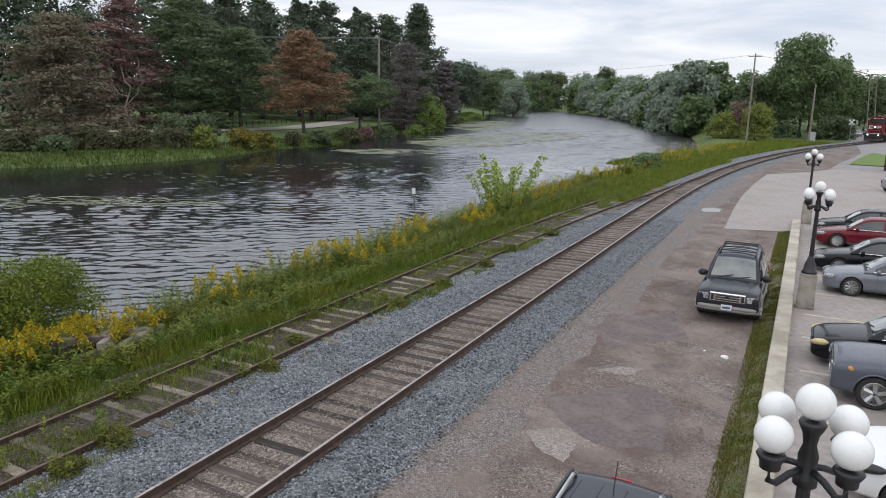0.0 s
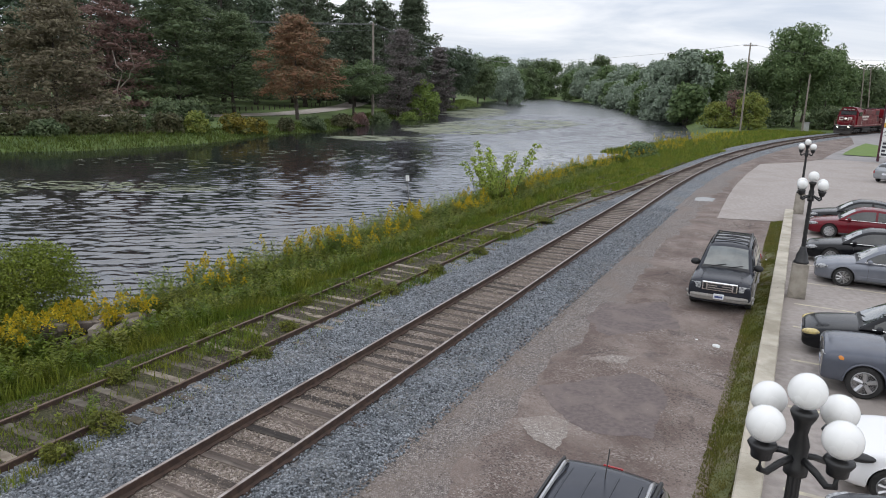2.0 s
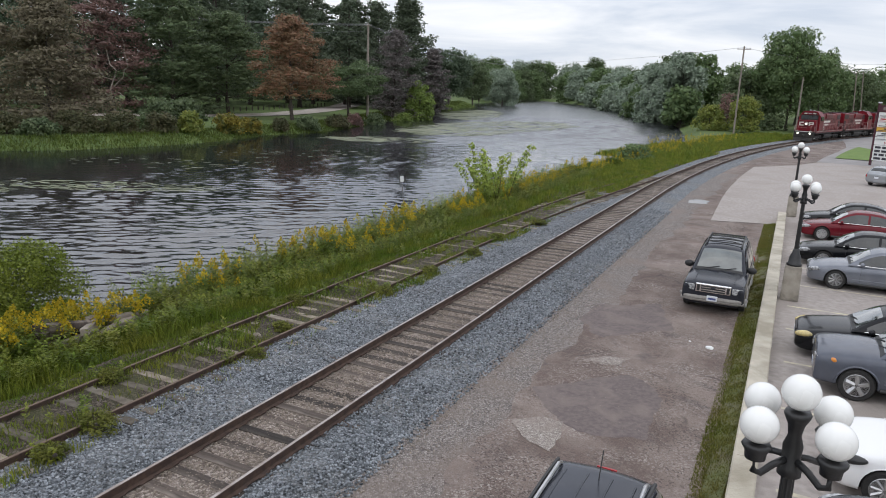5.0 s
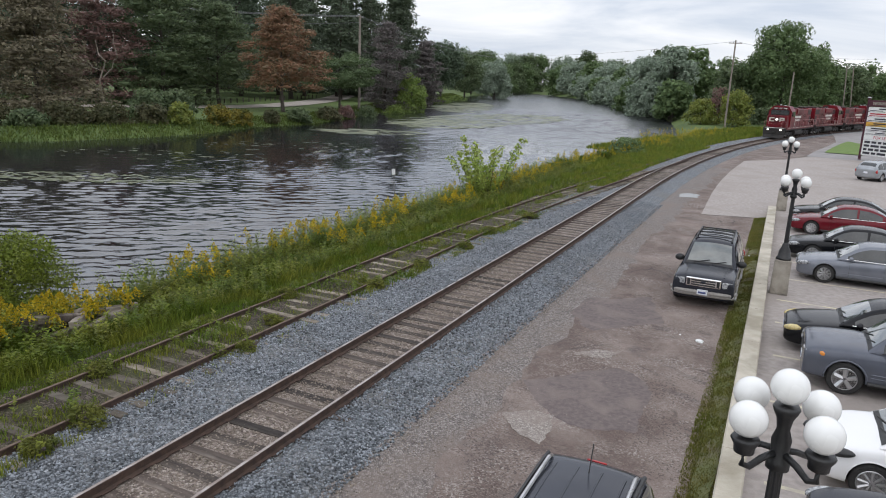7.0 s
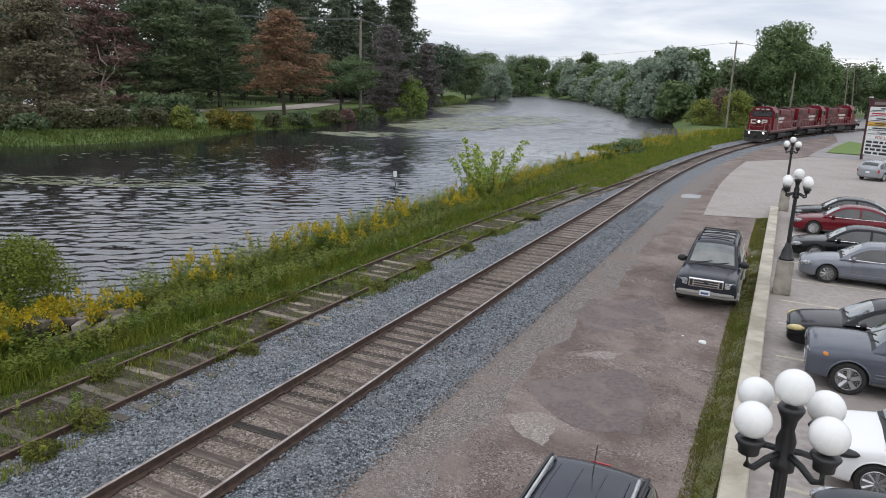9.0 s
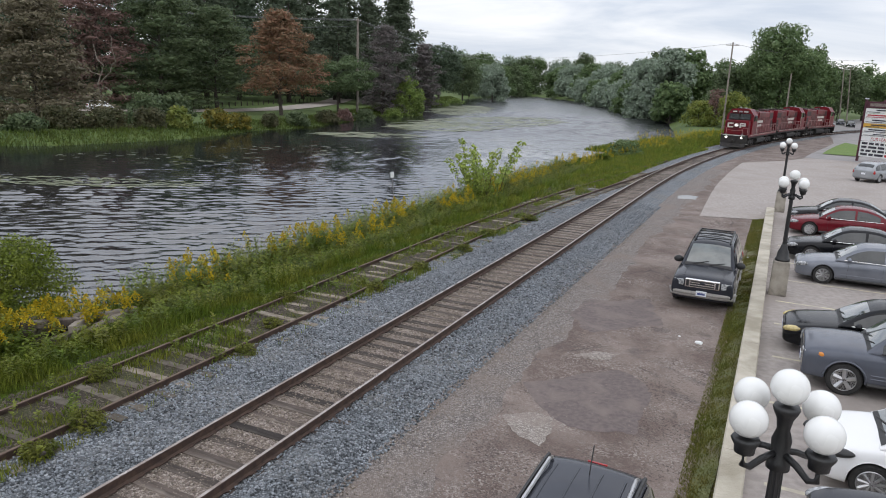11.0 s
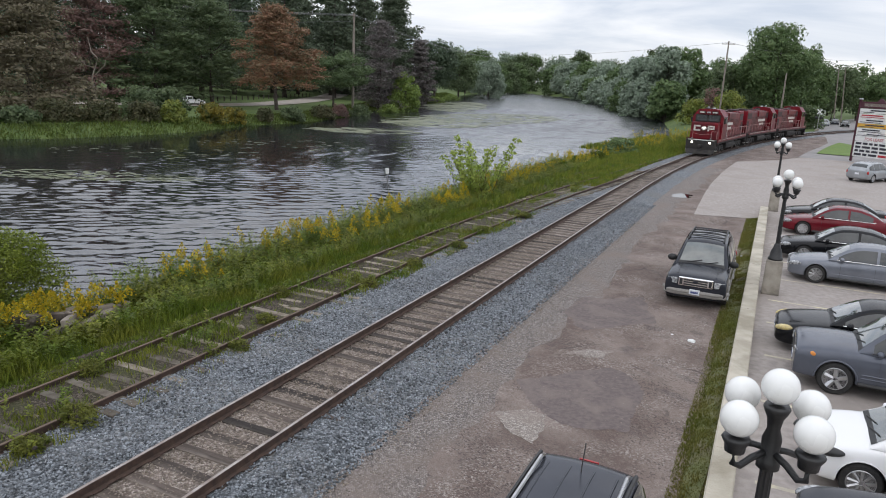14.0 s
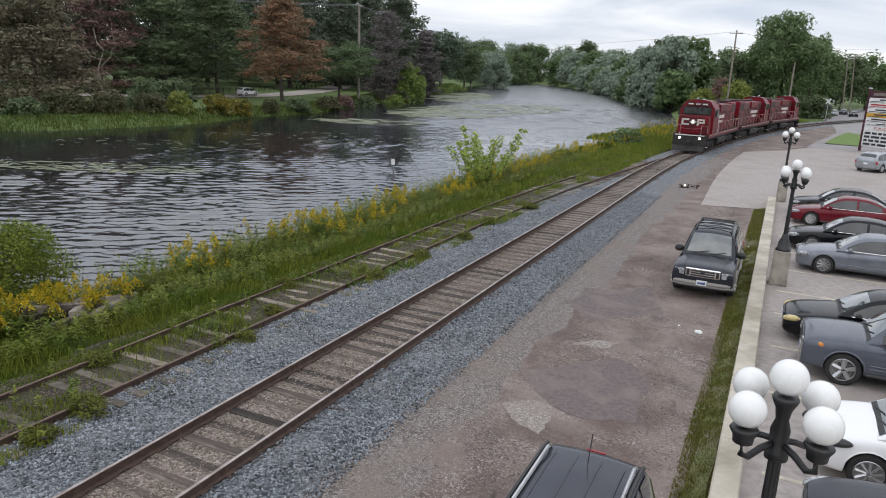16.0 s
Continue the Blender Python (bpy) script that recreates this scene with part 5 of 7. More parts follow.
def bank_shrubs():
    """Shrubs along the far shore."""
    rng = random.Random(8)
    k = 200
    for x, y, h, w, lm, lab in ((-48, 80, 2.3, 6, L_OLIVE, "brown-green shrub on the far bank"), (-44, 79, 1.9, 5, L_GREEN, "small green shrub at the waterline"), (-42, 84, 2.5, 6, L_OLIVE, "brown-green shrub on the far bank"), (-38, 86, 2.4, 6, L_OLIVE, "olive shrub on the far bank"), (-34.5, 90, 2.4, 5, L_OLIVE, "olive shrub on the far bank"), (-37, 95, 4.4, 6.5, L_GREEN, "dark green rounded shrub on the far bank"), (-34, 98, 4.2, 6, L_GREEN, "dark green rounded shrub on the far bank"), (-31.6, 92, 2.6, 3.6, L_YELLOW, "yellow-green shrub on the far bank"), (-28.5, 98, 2.6, 4.5, L_YSHRUB, "yellow flowering shrub on the far bank"), (-26.5, 102, 2.2, 4.5, L_YSHRUB, "yellow flowering shrub on the far bank"), (-23.5, 108, 2.0, 3, L_OLIVE, "brown shrub on the far bank"), (-20.2, 113, 2.3, 4.5, L_GREEN, "dark green shrub on the far bank"), (-17, 124, 2.2, 5, L_OLIVE, "low olive shrub by the road"), (-15, 133, 2.3, 3.5, L_RED, "small reddish shrub by the road"), (-12, 142, 2.5, 5, L_GREEN, "green shrub on the far bank"), (-7, 160, 3.0, 6, L_FRESH, "fresh green shrub on the far shore"), (-54, 84, 2.0, 5, L_OLIVE, "brown-green shrub on the far bank"), (5, 240, 3.5, 9, L_FRESH, "fresh green bank growth"), (12, 280, 3.5, 10, L_FRESH, "fresh green bank growth")):
        tree("shrub", x, y, gz(x, y) + h, w, "round", lm, lab, 2200, 0.16, k, 0.0, category="shrub", group="shrubs on the far bank")
        k += 1


def blades(name, s0, s1, o0, o1, count, hgt, wid, material, label, seed, density=None, parent=None):
    """Grass: thin bent blades as one object. density(s, o) gives the share kept."""
    rng = np.random.default_rng(seed)
    s, o = rng.uniform(s0, s1, count), rng.uniform(o0, o1, count)
    if density is not None:
        keep = rng.uniform(0, 1, count) < density(s, o)
        s, o = s[keep], o[keep]
    n = len(s)
    a = np.clip(s, 0, None) / RAD
    kk = RAD - o
    x = np.where(s <= 0, BX + HV[0] * s + RV[0] * o, BX + RV[0] * (RAD - kk * np.cos(a)) + HV[0] * kk * np.sin(a))
    y = np.where(s <= 0, BY + HV[1] * s + RV[1] * o, BY + RV[1] * (RAD - kk * np.cos(a)) + HV[1] * kk * np.sin(a))
    z = np.where(o > -5.3, np.where(o > 3, np.interp(o, [7.15, 7.32, 7.6, 7.78], [-0.215, -0.205, -0.135, -0.12]), np.interp(o, [-5.5, -5.0, -4.6, -4.4], [-0.2, -0.085, -0.09, -0.125])), np.maximum(ground_z(x, y), np.where(s < 58, np.interp(o, [-6.3, -5.5], [-0.5, -0.2]), -9.0))) - 0.02
    h = hgt * rng.uniform(0.35, 1.15, n) * (0.7 + 0.6 * np.array([noise.noise(Vector((p * 0.5, q * 0.9, 2))) for p, q in zip(s, o)]))
    th = rng.uniform(0, 2 * np.pi, n)
    w = wid * rng.uniform(0.6, 1.4, n)
    lean = h * rng.uniform(0.1, 0.7, n)
    ph = rng.uniform(0, 2 * np.pi, n)
    base = np.stack([x, y, z], 1)
    side = np.stack([np.cos(th) * w, np.sin(th) * w, np.zeros(n)], 1)
    mid = base + np.stack([np.cos(ph) * lean * 0.35, np.sin(ph) * lean * 0.35, h * 0.6], 1)
    tip = base + np.stack([np.cos(ph) * lean, np.sin(ph) * lean, h], 1)
    v = np.stack([base - side, base + side, mid + side * 0.7, tip, mid - side * 0.7], 1).reshape(-1, 3)
    i = np.arange(n) * 5
    f = np.concatenate([np.stack([i, i + 1, i + 2], 1), np.stack([i, i + 2, i + 4], 1), np.stack([i + 4, i + 2, i + 3], 1)])
    ob = new(name, fast_mesh(name, v, f, 3, material))
    return tagged(ob, label, "grass", "", "stuff")


def goldenrod(name, spots, label, seed, tall=1.0, flower=True, plume=1.0):
    """Weeds with leafy stems and, where they bloom, yellow plumes: stems and leaves in one mesh, plumes in a part."""
    rng = np.random.default_rng(seed)
    root = thing(name, Matrix(), label, "wildflowers", kind="stuff")
    n = len(spots)
    P = np.array([tuple(at(s, o)) for s, o in spots])
    oo = np.array([o for s, o in spots])
    P[:, 2] = np.maximum(np.interp(oo, [-6.3, -5.5, -5.0, -4.4], [-0.5, -0.2, -0.09, -0.12]), np.where(oo > -5.3, -9.0, ground_z(P[:, 0], P[:, 1])))
    H = tall * rng.uniform(0.65, 1.25, n)
    lean = rng.normal(size=(n, 2)) * 0.14 * H[:, None]
    nl = 26
    t = np.tile(np.linspace(0.12, 0.95, nl), (n, 1)) + rng.uniform(-0.02, 0.02, (n, nl))
    c = P[:, None, :] + np.stack([lean[:, None, 0] * t, lean[:, None, 1] * t, H[:, None] * t], -1)
    a = rng.uniform(0, 2 * np.pi, (n, nl))
    ln = rng.uniform(0.09, 0.17, (n, nl)) * tall ** 0.5
    out = np.stack([np.cos(a) * ln, np.sin(a) * ln, ln * rng.uniform(-0.2, 0.7, (n, nl))], -1)
    sd = np.stack([-np.sin(a), np.cos(a), np.zeros((n, nl))], -1) * 0.026
    v = np.stack([c, c + out * 0.5 + sd, c + out, c + out * 0.5 - sd], 2).reshape(-1, 3)
    lv = new("leaves", fast_mesh("leaves", v, quad_faces(n * nl), 4, L_BLADE))
    lv.parent = root
    if flower:
        nf = int(34 * plume ** 2)
        k = rng.uniform(0, 1, (n, nf))
        top = P + np.stack([lean[:, 0], lean[:, 1], H * 0.97], -1)
        a = rng.uniform(0, 2 * np.pi, (n, nf))
        r = 0.19 * plume * (1 - k) * rng.uniform(0.3, 1, (n, nf)) * tall
        c = top[:, None, :] + np.stack([np.cos(a) * r, np.sin(a) * r, (k - 0.55) * 0.34 * tall], -1)
        q = rng.normal(size=(n, nf, 3))
        q /= np.linalg.norm(q, axis=-1, keepdims=True)
        u = np.cross(q, rng.normal(size=(n, nf, 3)))
        u /= np.linalg.norm(u, axis=-1, keepdims=True)
        w = np.cross(q, u)
        e = rng.uniform(0.018, 0.036, (n, nf, 1))
        v = np.stack([c - u * e, c - w * e, c + u * e, c + w * e], 2).reshape(-1, 3)
        fl = new("plumes", fast_mesh("plumes", v, quad_faces(n * nf), 4, L_GOLD))
        fl.parent = root
    return root


def near_bank():
    edge = lambda s, o: np.clip(1.25 - np.abs(o + 7.2) / 2.6, 0.1, 1)
    blades("tall_grass", -46, -12, -9.3, -5.4, 70000, 0.55, 0.011, L_BLADE, "tall mixed grass on the river bank", 1, edge)
    blades("tall_grass", -12, 30, -9.4, -4.4, 45000, 0.65, 0.017, L_BLADE, "tall mixed grass on the river bank", 2, edge)
    blades("tall_grass", 30, 95, -13, -2.8, 42000, 0.7, 0.03, L_BLADE, "tall dry grass beside the curve", 3)
    blades("short_grass", -46, -5, -6.6, -4.5, 70000, 0.2, 0.011, L_LAWN, "short green grass beside the siding", 4)
    clump = lambda s, o: np.array([1.0 if noise.noise(Vector((p * 0.35, q * 1.3, 5))) > 0.12 else 0.1 for p, q in zip(s, o)])
    blades("track_weeds", -46, 0, -5.1, -2.3, 60000, 0.24, 0.009, L_BLADE, "weeds growing between the siding rails", 5, clump)
    blades("track_weeds", 0, 40, -4.6, -1.9, 22000, 0.4, 0.016, L_BLADE, "weeds hiding the end of the siding", 6)
    blades("verge_grass", -46, -5.2, 7.18, 7.76, 70000, 0.085, 0.007, L_VERGE, "short grass along the kerb", 7)
    rng = random.Random(21)
    # flowering stands: a thick one by the broken timber, then a broken line along the water's edge
    spots = [(rng.uniform(-37.5, -33.2), rng.uniform(-8.5, -7.2)) for _ in range(80)] + [(rng.uniform(-33.4, -31.9), rng.uniform(-8.0, -7.3)) for _ in range(16)]
    goldenrod("goldenrod", spots, "thick stand of yellow goldenrod by the broken timber", 1, 0.9, plume=1.4)
    spots = [(s, o) for s, o in ((rng.uniform(-32, -8), rng.uniform(-9.0, -6.3)) for _ in range(420)) if noise.noise(Vector((s * 0.5, o * 0.8, 4))) > 0.1]
    goldenrod("goldenrod", spots, "yellow goldenrod along the water's edge", 2, 1.0, plume=1.25)
    spots = [(s, rng.uniform(-8.8, -6.2)) for s in (rng.uniform(-8, 40) for _ in range(420)) if noise.noise(Vector((s * 0.2, 3, 4))) > -0.15]
    goldenrod("goldenrod", spots, "yellow goldenrod further along the bank", 3, 1.05)
    clear = lambda s, o: -35.0 < s < -31.7 and -9.0 < o < -6.7
    spots = [p for p in ((rng.uniform(-46, 10), rng.uniform(-8.6, -5.7)) for _ in range(4200)) if not clear(*p)]
    goldenrod("leafy_weeds", spots, "leafy green weeds on the bank", 4, 0.62, flower=False)
    spots = [(rng.uniform(40, 62), rng.uniform(-12, -5)) for _ in range(160)]
    goldenrod("goldenrod", spots, "yellow goldenrod beside the curve", 5, 1.2)
    for s, o, h, w, n, lf, lm, lab in ((-34.0, -10.1, 3.5, 4.2, 46000, 0.032, L_BUSH, "leafy green willow bush at the water's edge"), (-35.6, -9.9, 3.2, 3.8, 22000, 0.032, L_BUSH, "low green willow bush"), (-23.8, -8.0, 1.25, 1.3, 1700, 0.05, L_LAWN, "small green bush on the bank"), (-11.7, -8.2, 1.3, 2.0, 1700, 0.06, L_MAPLE, "dark green bush behind the sign post"), (26.8, -7.4, 2.2, 4.6, 3600, 0.11, L_MAPLE, "dark green bush by the curve"), (15.5, -8.0, 1.7, 2.2, 1600, 0.09, L_LAWN, "green bush on the bank"), (10.5, -8.0, 1.5, 2.4, 1600, 0.08, L_LAWN, "green bush on the bank"), (2.5, -8.0, 1.2, 3.0, 1800, 0.07, L_LAWN, "low green bush on the bank"), (-19.5, -8.2, 0.9, 1.6, 1500, 0.05, L_YELLOW, "low yellow-green bush on the bank"), (-15.8, -8.3, 1.0, 1.8, 1500, 0.055, L_LAWN, "low green bush on the bank"), (-27.5, -8.2, 0.95, 1.5, 1500, 0.045, L_YELLOW, "low yellow-green bush on the bank"), (-8.6, -7.6, 1.1, 2.6, 1800, 0.06, L_YELLOW, "yellow-green growth below the sapling"), (20.5, -7.6, 1.5, 2.6, 1600, 0.09, L_LAWN, "green bush on the bank")):
        p = at(s, o)
        tree("bush", p.x, p.y, gz(p.x, p.y) + h, w, "round", lm, lab, n, lf, int(abs(s) * 10), 0.0, category="bush", group="bushes on the near bank", sparse=n > 20000)
    spots = [p for p in ((rng.uniform(-36, 12), rng.uniform(-9.1, -7.3)) for _ in range(1500)) if not clear(*p)]
    goldenrod("shore_weeds", spots, "lush leafy weeds at the water's edge", 7, 0.95, flower=False)
    spots = [(s, o) for s, o in ((rng.uniform(-46, 5), rng.uniform(-5.4, -2.3)) for _ in range(900)) if noise.noise(Vector((s * 0.35, o * 1.3, 5))) > 0.1]
    goldenrod("track_plants", spots, "low leafy plants between the siding rails", 6, 0.36, flower=False)
    for s, o, h, w in ((-37.2, -2.75, 0.38, 0.9), (-38.2, -2.6, 0.3, 0.7), (-33.0, -2.7, 0.25, 0.6), (-29.2, -4.5, 0.3, 0.8), (-27.0, -2.8, 0.3, 0.8), (-24.1, -2.75, 0.35, 0.9), (-20.6, -2.6, 0.3, 0.8), (-17.4, -2.9, 0.3, 0.9), (-35.6, -4.4, 0.3, 0.7), (-31.2, -3.4, 0.25, 0.7), (-13.2, -2.5, 0.35, 1.0), (-40.3, -4.9, 0.35, 1.0)):
        p = at(s, o, -0.15)
        tree("weed_clump", p.x, p.y, p.z + h, w, "round", L_YWEED, "yellowish-green weed clump beside the siding rail", 1500, 0.018, int(abs(s) * 10), 0.0, base=p.z, category="weeds", group="weed clumps by the siding")
    # sapling with several thin stems
    p = at(-6.5, -7.9)
    z = gz(p.x, p.y)
    root = thing("sapling", pose(p.x, p.y, z), "young many-stemmed tree with light green leaves", "tree")
    g = np.random.default_rng(9)
    bm, cs = bmesh.new(), []
    for k in range(13):
        a = g.uniform(0, 6.28)
        q = g.uniform(0.5, 2.6)
        tip = (math.cos(a) * q * 0.95 + 0.25, math.sin(a) * q * 0.95, g.uniform(2.9, 5.0) - 0.3 * q)
        limb(bm, (0.1 * math.cos(a), 0.1 * math.sin(a), 0), tip, 0.03, 0.008, g, 4, 5)
        for t in np.linspace(0.35, 1, 8):
            cs.append((tip[0] * t ** 1.2, tip[1] * t ** 1.2, tip[2] * t))
    part("stems", bm, BARK, root)
    cs = np.array(cs)
    v = leaf_quads(g, cs, np.full((len(cs), 3), 0.26) * (1, 1, 0.7), 3000, 0.085, 0.4)
    lv = new("leaves", fast_mesh("leaves", v, quad_faces(3000), 4, L_SAP))
    lv.parent = root


def far_bank_grass():
    """Low growth along the far shoreline, the shade of the trees put into its colour."""
    rng = np.random.default_rng(31)
    pts = []
    for (ax, ay), (bx, by) in zip(LEFT_BANK[2:12], LEFT_BANK[3:13]):
        L = math.hypot(bx - ax, by - ay)
        n = int(L * 130)
        t, w = rng.uniform(0, 1, n), rng.uniform(-0.6, 5, n)
        nx, ny = -(by - ay) / L, (bx - ax) / L
        pts.append(np.stack([ax + (bx - ax) * t + nx * w, ay + (by - ay) * t + ny * w], 1))
    p = np.concatenate(pts)
    n = len(p)
    z = ground_z(p[:, 0], p[:, 1])
    h = rng.uniform(0.15, 0.6, n)
    a = rng.uniform(0, 6.28, n)
    w = 0.06
    sd = np.stack([np.cos(a) * w, np.sin(a) * w, np.zeros(n)], 1)
    base = np.stack([p[:, 0], p[:, 1], z - 0.03], 1)
    tip = base + np.stack([rng.normal(size=n) * 0.15, rng.normal(size=n) * 0.15, h], 1)
    v = np.stack([base - sd, base + sd, tip], 1).reshape(-1, 3)
    tagged(new("bank_grass", fast_mesh("bank_grass", v, np.arange(n * 3).reshape(n, 3), 3, L_FAR_SHADE)), "green grass on the far bank, tree shade in its colour", "grass", "", "stuff")


ALGAE = mat("floating_weed", (0.13, 0.15, 0.075), 0.5, vary=(0.2, 0.21, 0.12), scale=0.8, vary2=(0.085, 0.10, 0.05), scale2=0.2, detail=8)


def floating_weed():
    """Mats of weed on the surface, drawn out by the current."""
    rng = random.Random(17)
    verts, faces = [], []
    for cx, cy, rx, ry, n, size, slope in ((-24, 50.5, 8.5, 2.2, 300, 0.4, 0.1), (-33, 47, 5, 2, 120, 0.35, 0.1), (14, 150, 13, 28, 460, 3.0, 0.45), (4, 128, 9, 12, 170, 2.2, 0.3), (-8, 103, 8, 5, 90, 1.5, 0.2), (12, 215, 8, 40, 230, 3.6, 0.1), (-24, 66, 10, 5, 60, 0.4, 0.2), (-12, 78, 12, 6, 60, 0.45, 0.2), (50, 140, 5, 9, 24, 1.4, 0.3)):
        for i in range(n):
            r, a = math.sqrt(rng.uniform(0, 1)), rng.uniform(0, 6.28)
            x, y = cx + rx * r * math.cos(a), cy + ry * r * math.sin(a)
            x += slope * (y - cy)
            w, h = size * rng.uniform(0.35, 1.4), size * rng.uniform(0.18, 0.55)
            m = 10
            b = len(verts)
            z = WATER_Z + 0.012 + 0.0006 * (i % 40)
            for k in range(m):
                q = 6.283 * k / m
                f = rng.uniform(0.6, 1.15)
                verts.append((x + w * f * math.cos(q), y + h * f * math.sin(q), z))
            faces.append(tuple(range(b, b + m)))
    tagged(new("floating_weed", mesh_of("floating_weed", verts, faces, ALGAE)), "mats of pale green floating weed", "water weed", "", "stuff")


left_bank_trees()
far_trees()
right_side_trees()
bank_shrubs()
near_bank()
far_bank_grass()
floating_weed()

# ---- roads, posts, lamps and signs ----
def ribbon(name, pts, width, lift, material, label, category, z=None):
    """A road along a line of world points, draped on the ground."""
    line = []
    for a, b in zip(pts, pts[1:]):
        n = max(1, int(math.hypot(b[0] - a[0], b[1] - a[1]) / 3))
        line += [(a[0] + (b[0] - a[0]) * i / n, a[1] + (b[1] - a[1]) * i / n) for i in range(n)]
    line.append(pts[-1])
    for _ in range(3):
        line = [line[0]] + [((a[0] + 2 * b[0] + c[0]) / 4, (a[1] + 2 * b[1] + c[1]) / 4) for a, b, c in zip(line, line[1:], line[2:])] + [line[-1]]
    verts, faces = [], []
    for i, (x, y) in enumerate(line):
        a, b = line[max(0, i - 1)], line[min(len(line) - 1, i + 1)]
        d = Vector((b[0] - a[0], b[1] - a[1], 0)).normalized()
        r = Vector((d.y, -d.x, 0))
        for k in (-1, -0.5, 0, 0.5, 1):
            p = Vector((x, y, 0)) + r * (k * width / 2)
            verts.append((p.x, p.y, z if z is not None else max(gz(p.x, p.y), gz(x, y)) + lift))
    for i in range(len(line) - 1):
        for j in range(4):
            faces.append((i * 5 + j, i * 5 + j + 1, i * 5 + j + 6, i * 5 + j + 5))
    return structure(name, mesh_of(name, verts, faces, material), label, category)


PARKROAD = mat("dusty_park_road", (0.36, 0.32, 0.28), 0.9, vary=(0.30, 0.265, 0.23), scale=0.5, bump=0.2, bump_scale=12)
PARK_LINE = [(-170, 58), (-112, 86), (-85, 100), (-61.6, 114), (-48, 123), (-38.7, 131.5), (-31.5, 147), (-28, 172), (-26.5, 205), (-28, 250)]
ribbon("park_road", PARK_LINE, 7.5, 0.08, PARKROAD, "pale dusty road through the riverside park", "road")
ribbon("road", [(52, 76), (60, 92), (68.5, 107), (82, 134), (93, 156), (106, 175), (121, 192), (177, 258), (260, 350)], 9.5, 0.0, ROADM, "grey road curving over the crossing", "road", z=-0.19)
LAWN = mat("mown_lawn", (0.10, 0.17, 0.03), 0.9, vary=(0.13, 0.19, 0.04), scale=1.2, bump=0.6, bump_scale=20)
flat_patch("lawn", [(47.4, 8.9), (60, 8.4), (73.5, 7.8), (69.4, 10.2), (58, 12.0), (47.5, 12.6)], -0.12, LAWN, "small triangular mown lawn by the drive", "lawn", n=60)
flat_patch("forecourt", [(40, 7.9), (47, 7.8), (60, 7.6), (75, 6.6), (108, 2.0), (112, 20), (90, 40), (40, 60)], -0.193, ROADM, "grey asphalt forecourt beside the road", "forecourt", n=90)

PUDDLE = mat("still_puddle_water", (0.02, 0.018, 0.015), 0.02, spec=0.6)
flat_patch("puddle", [(-0.2, 2.75), (1.0, 2.55), (1.8, 3.0), (1.5, 3.75), (0.1, 3.7)], -0.208, PUDDLE, "small still puddle mirroring the sky", "puddle", jag=0.15, kind="structure")


def globe_lamp(s, o, top=3.77):
    """A cast-iron post with four diagonal arms and five opal globes."""
    plinth = thing("lamp_plinth", placed(s, o, LOT_Z), "stained square concrete lamp plinth beside the kerb", "plinth", "lamp plinths")
    bm = box(bmesh.new(), -0.27, 0.27, -0.27, 0.27, 0, 1.15, 0.03, 0.93)
    part("block", bm, PLINTHM, plinth)
    z0 = LOT_Z + 1.15
    root = thing("street_lamp", placed(s, o, z0), "black cast-iron street lamp with five white globes", "street lamp", "street lamps along the kerb")
    H = top - z0
    part("base", lathe(bmesh.new(), [(0.23, 0), (0.23, 0.06), (0.19, 0.1), (0.17, 0.3), (0.11, 0.42), (0.10, 0.5), (0.075, 0.55)], 20), IRON, root, smooth=True)
    bm = bmesh.new()
    n = 20
    rings = [[bm.verts.new(((r * (1 if k % 2 else 0.86)) * math.cos(2 * math.pi * k / n), (r * (1 if k % 2 else 0.86)) * math.sin(2 * math.pi * k / n), z)) for k in range(n)] for r, z in ((0.07, 0.55), (0.058, H - 0.75))]
    for k in range(n):
        bm.faces.new((rings[0][k], rings[0][(k + 1) % n], rings[1][(k + 1) % n], rings[1][k]))
    part("post", bm, IRON, root, "fluted iron post")
    part("capital", lathe(bmesh.new(), [(0.06, H - 0.80), (0.10, H - 0.78), (0.10, H - 0.70), (0.075, H - 0.66), (0.085, H - 0.5), (0.055, H - 0.4), (0.07, H - 0.3), (0.10, H - 0.24), (0.115, H - 0.2), (0.10, H - 0.17)], 22), IRON, root, smooth=True)
    globe = bmesh.new()
    bmesh.ops.create_uvsphere(globe, u_segments=28, v_segments=18, radius=0.159)
    gm = bpy.data.meshes.new("globe")
    globe.to_mesh(gm)
    globe.free()
    gm.materials.append(GLOBE)
    gm.polygons.foreach_set("use_smooth", [True] * len(gm.polygons))
    spots = [(0, 0, H)]
    for a in (45, 135, 225, 315):
        c, d = math.cos(radians(a)), math.sin(radians(a))
        q, zz = 0.41, H - 0.25
        arm = bmesh.new()
        tube(arm, [(c * 0.05, d * 0.05, H - 0.62), (c * 0.2, d * 0.2, H - 0.66), (c * 0.33, d * 0.33, H - 0.72), (c * 0.41, d * 0.41, H - 0.68), (c * q, d * q, H - 0.56)], 0.032, 0.028, 8)
        lathe(arm, [(0.03, -0.34), (0.085, -0.31), (0.09, -0.25), (0.125, -0.19), (0.11, -0.165)], 14, pose(c * q, d * q, zz))
        part("arm", arm, IRON, root, "curved iron arm with a globe holder", smooth=True)
        spots.append((c * q, d * q, zz))
    for p in spots:
        g = new("globe", gm)
        g.parent = root
        g.matrix_basis = pose(*p)
        tagged(g, "white opal glass globe")


for s, o in ((-38.5, 8.34), (-20.0, 8.54), (-1.5, 8.42)):
    globe_lamp(s, o)


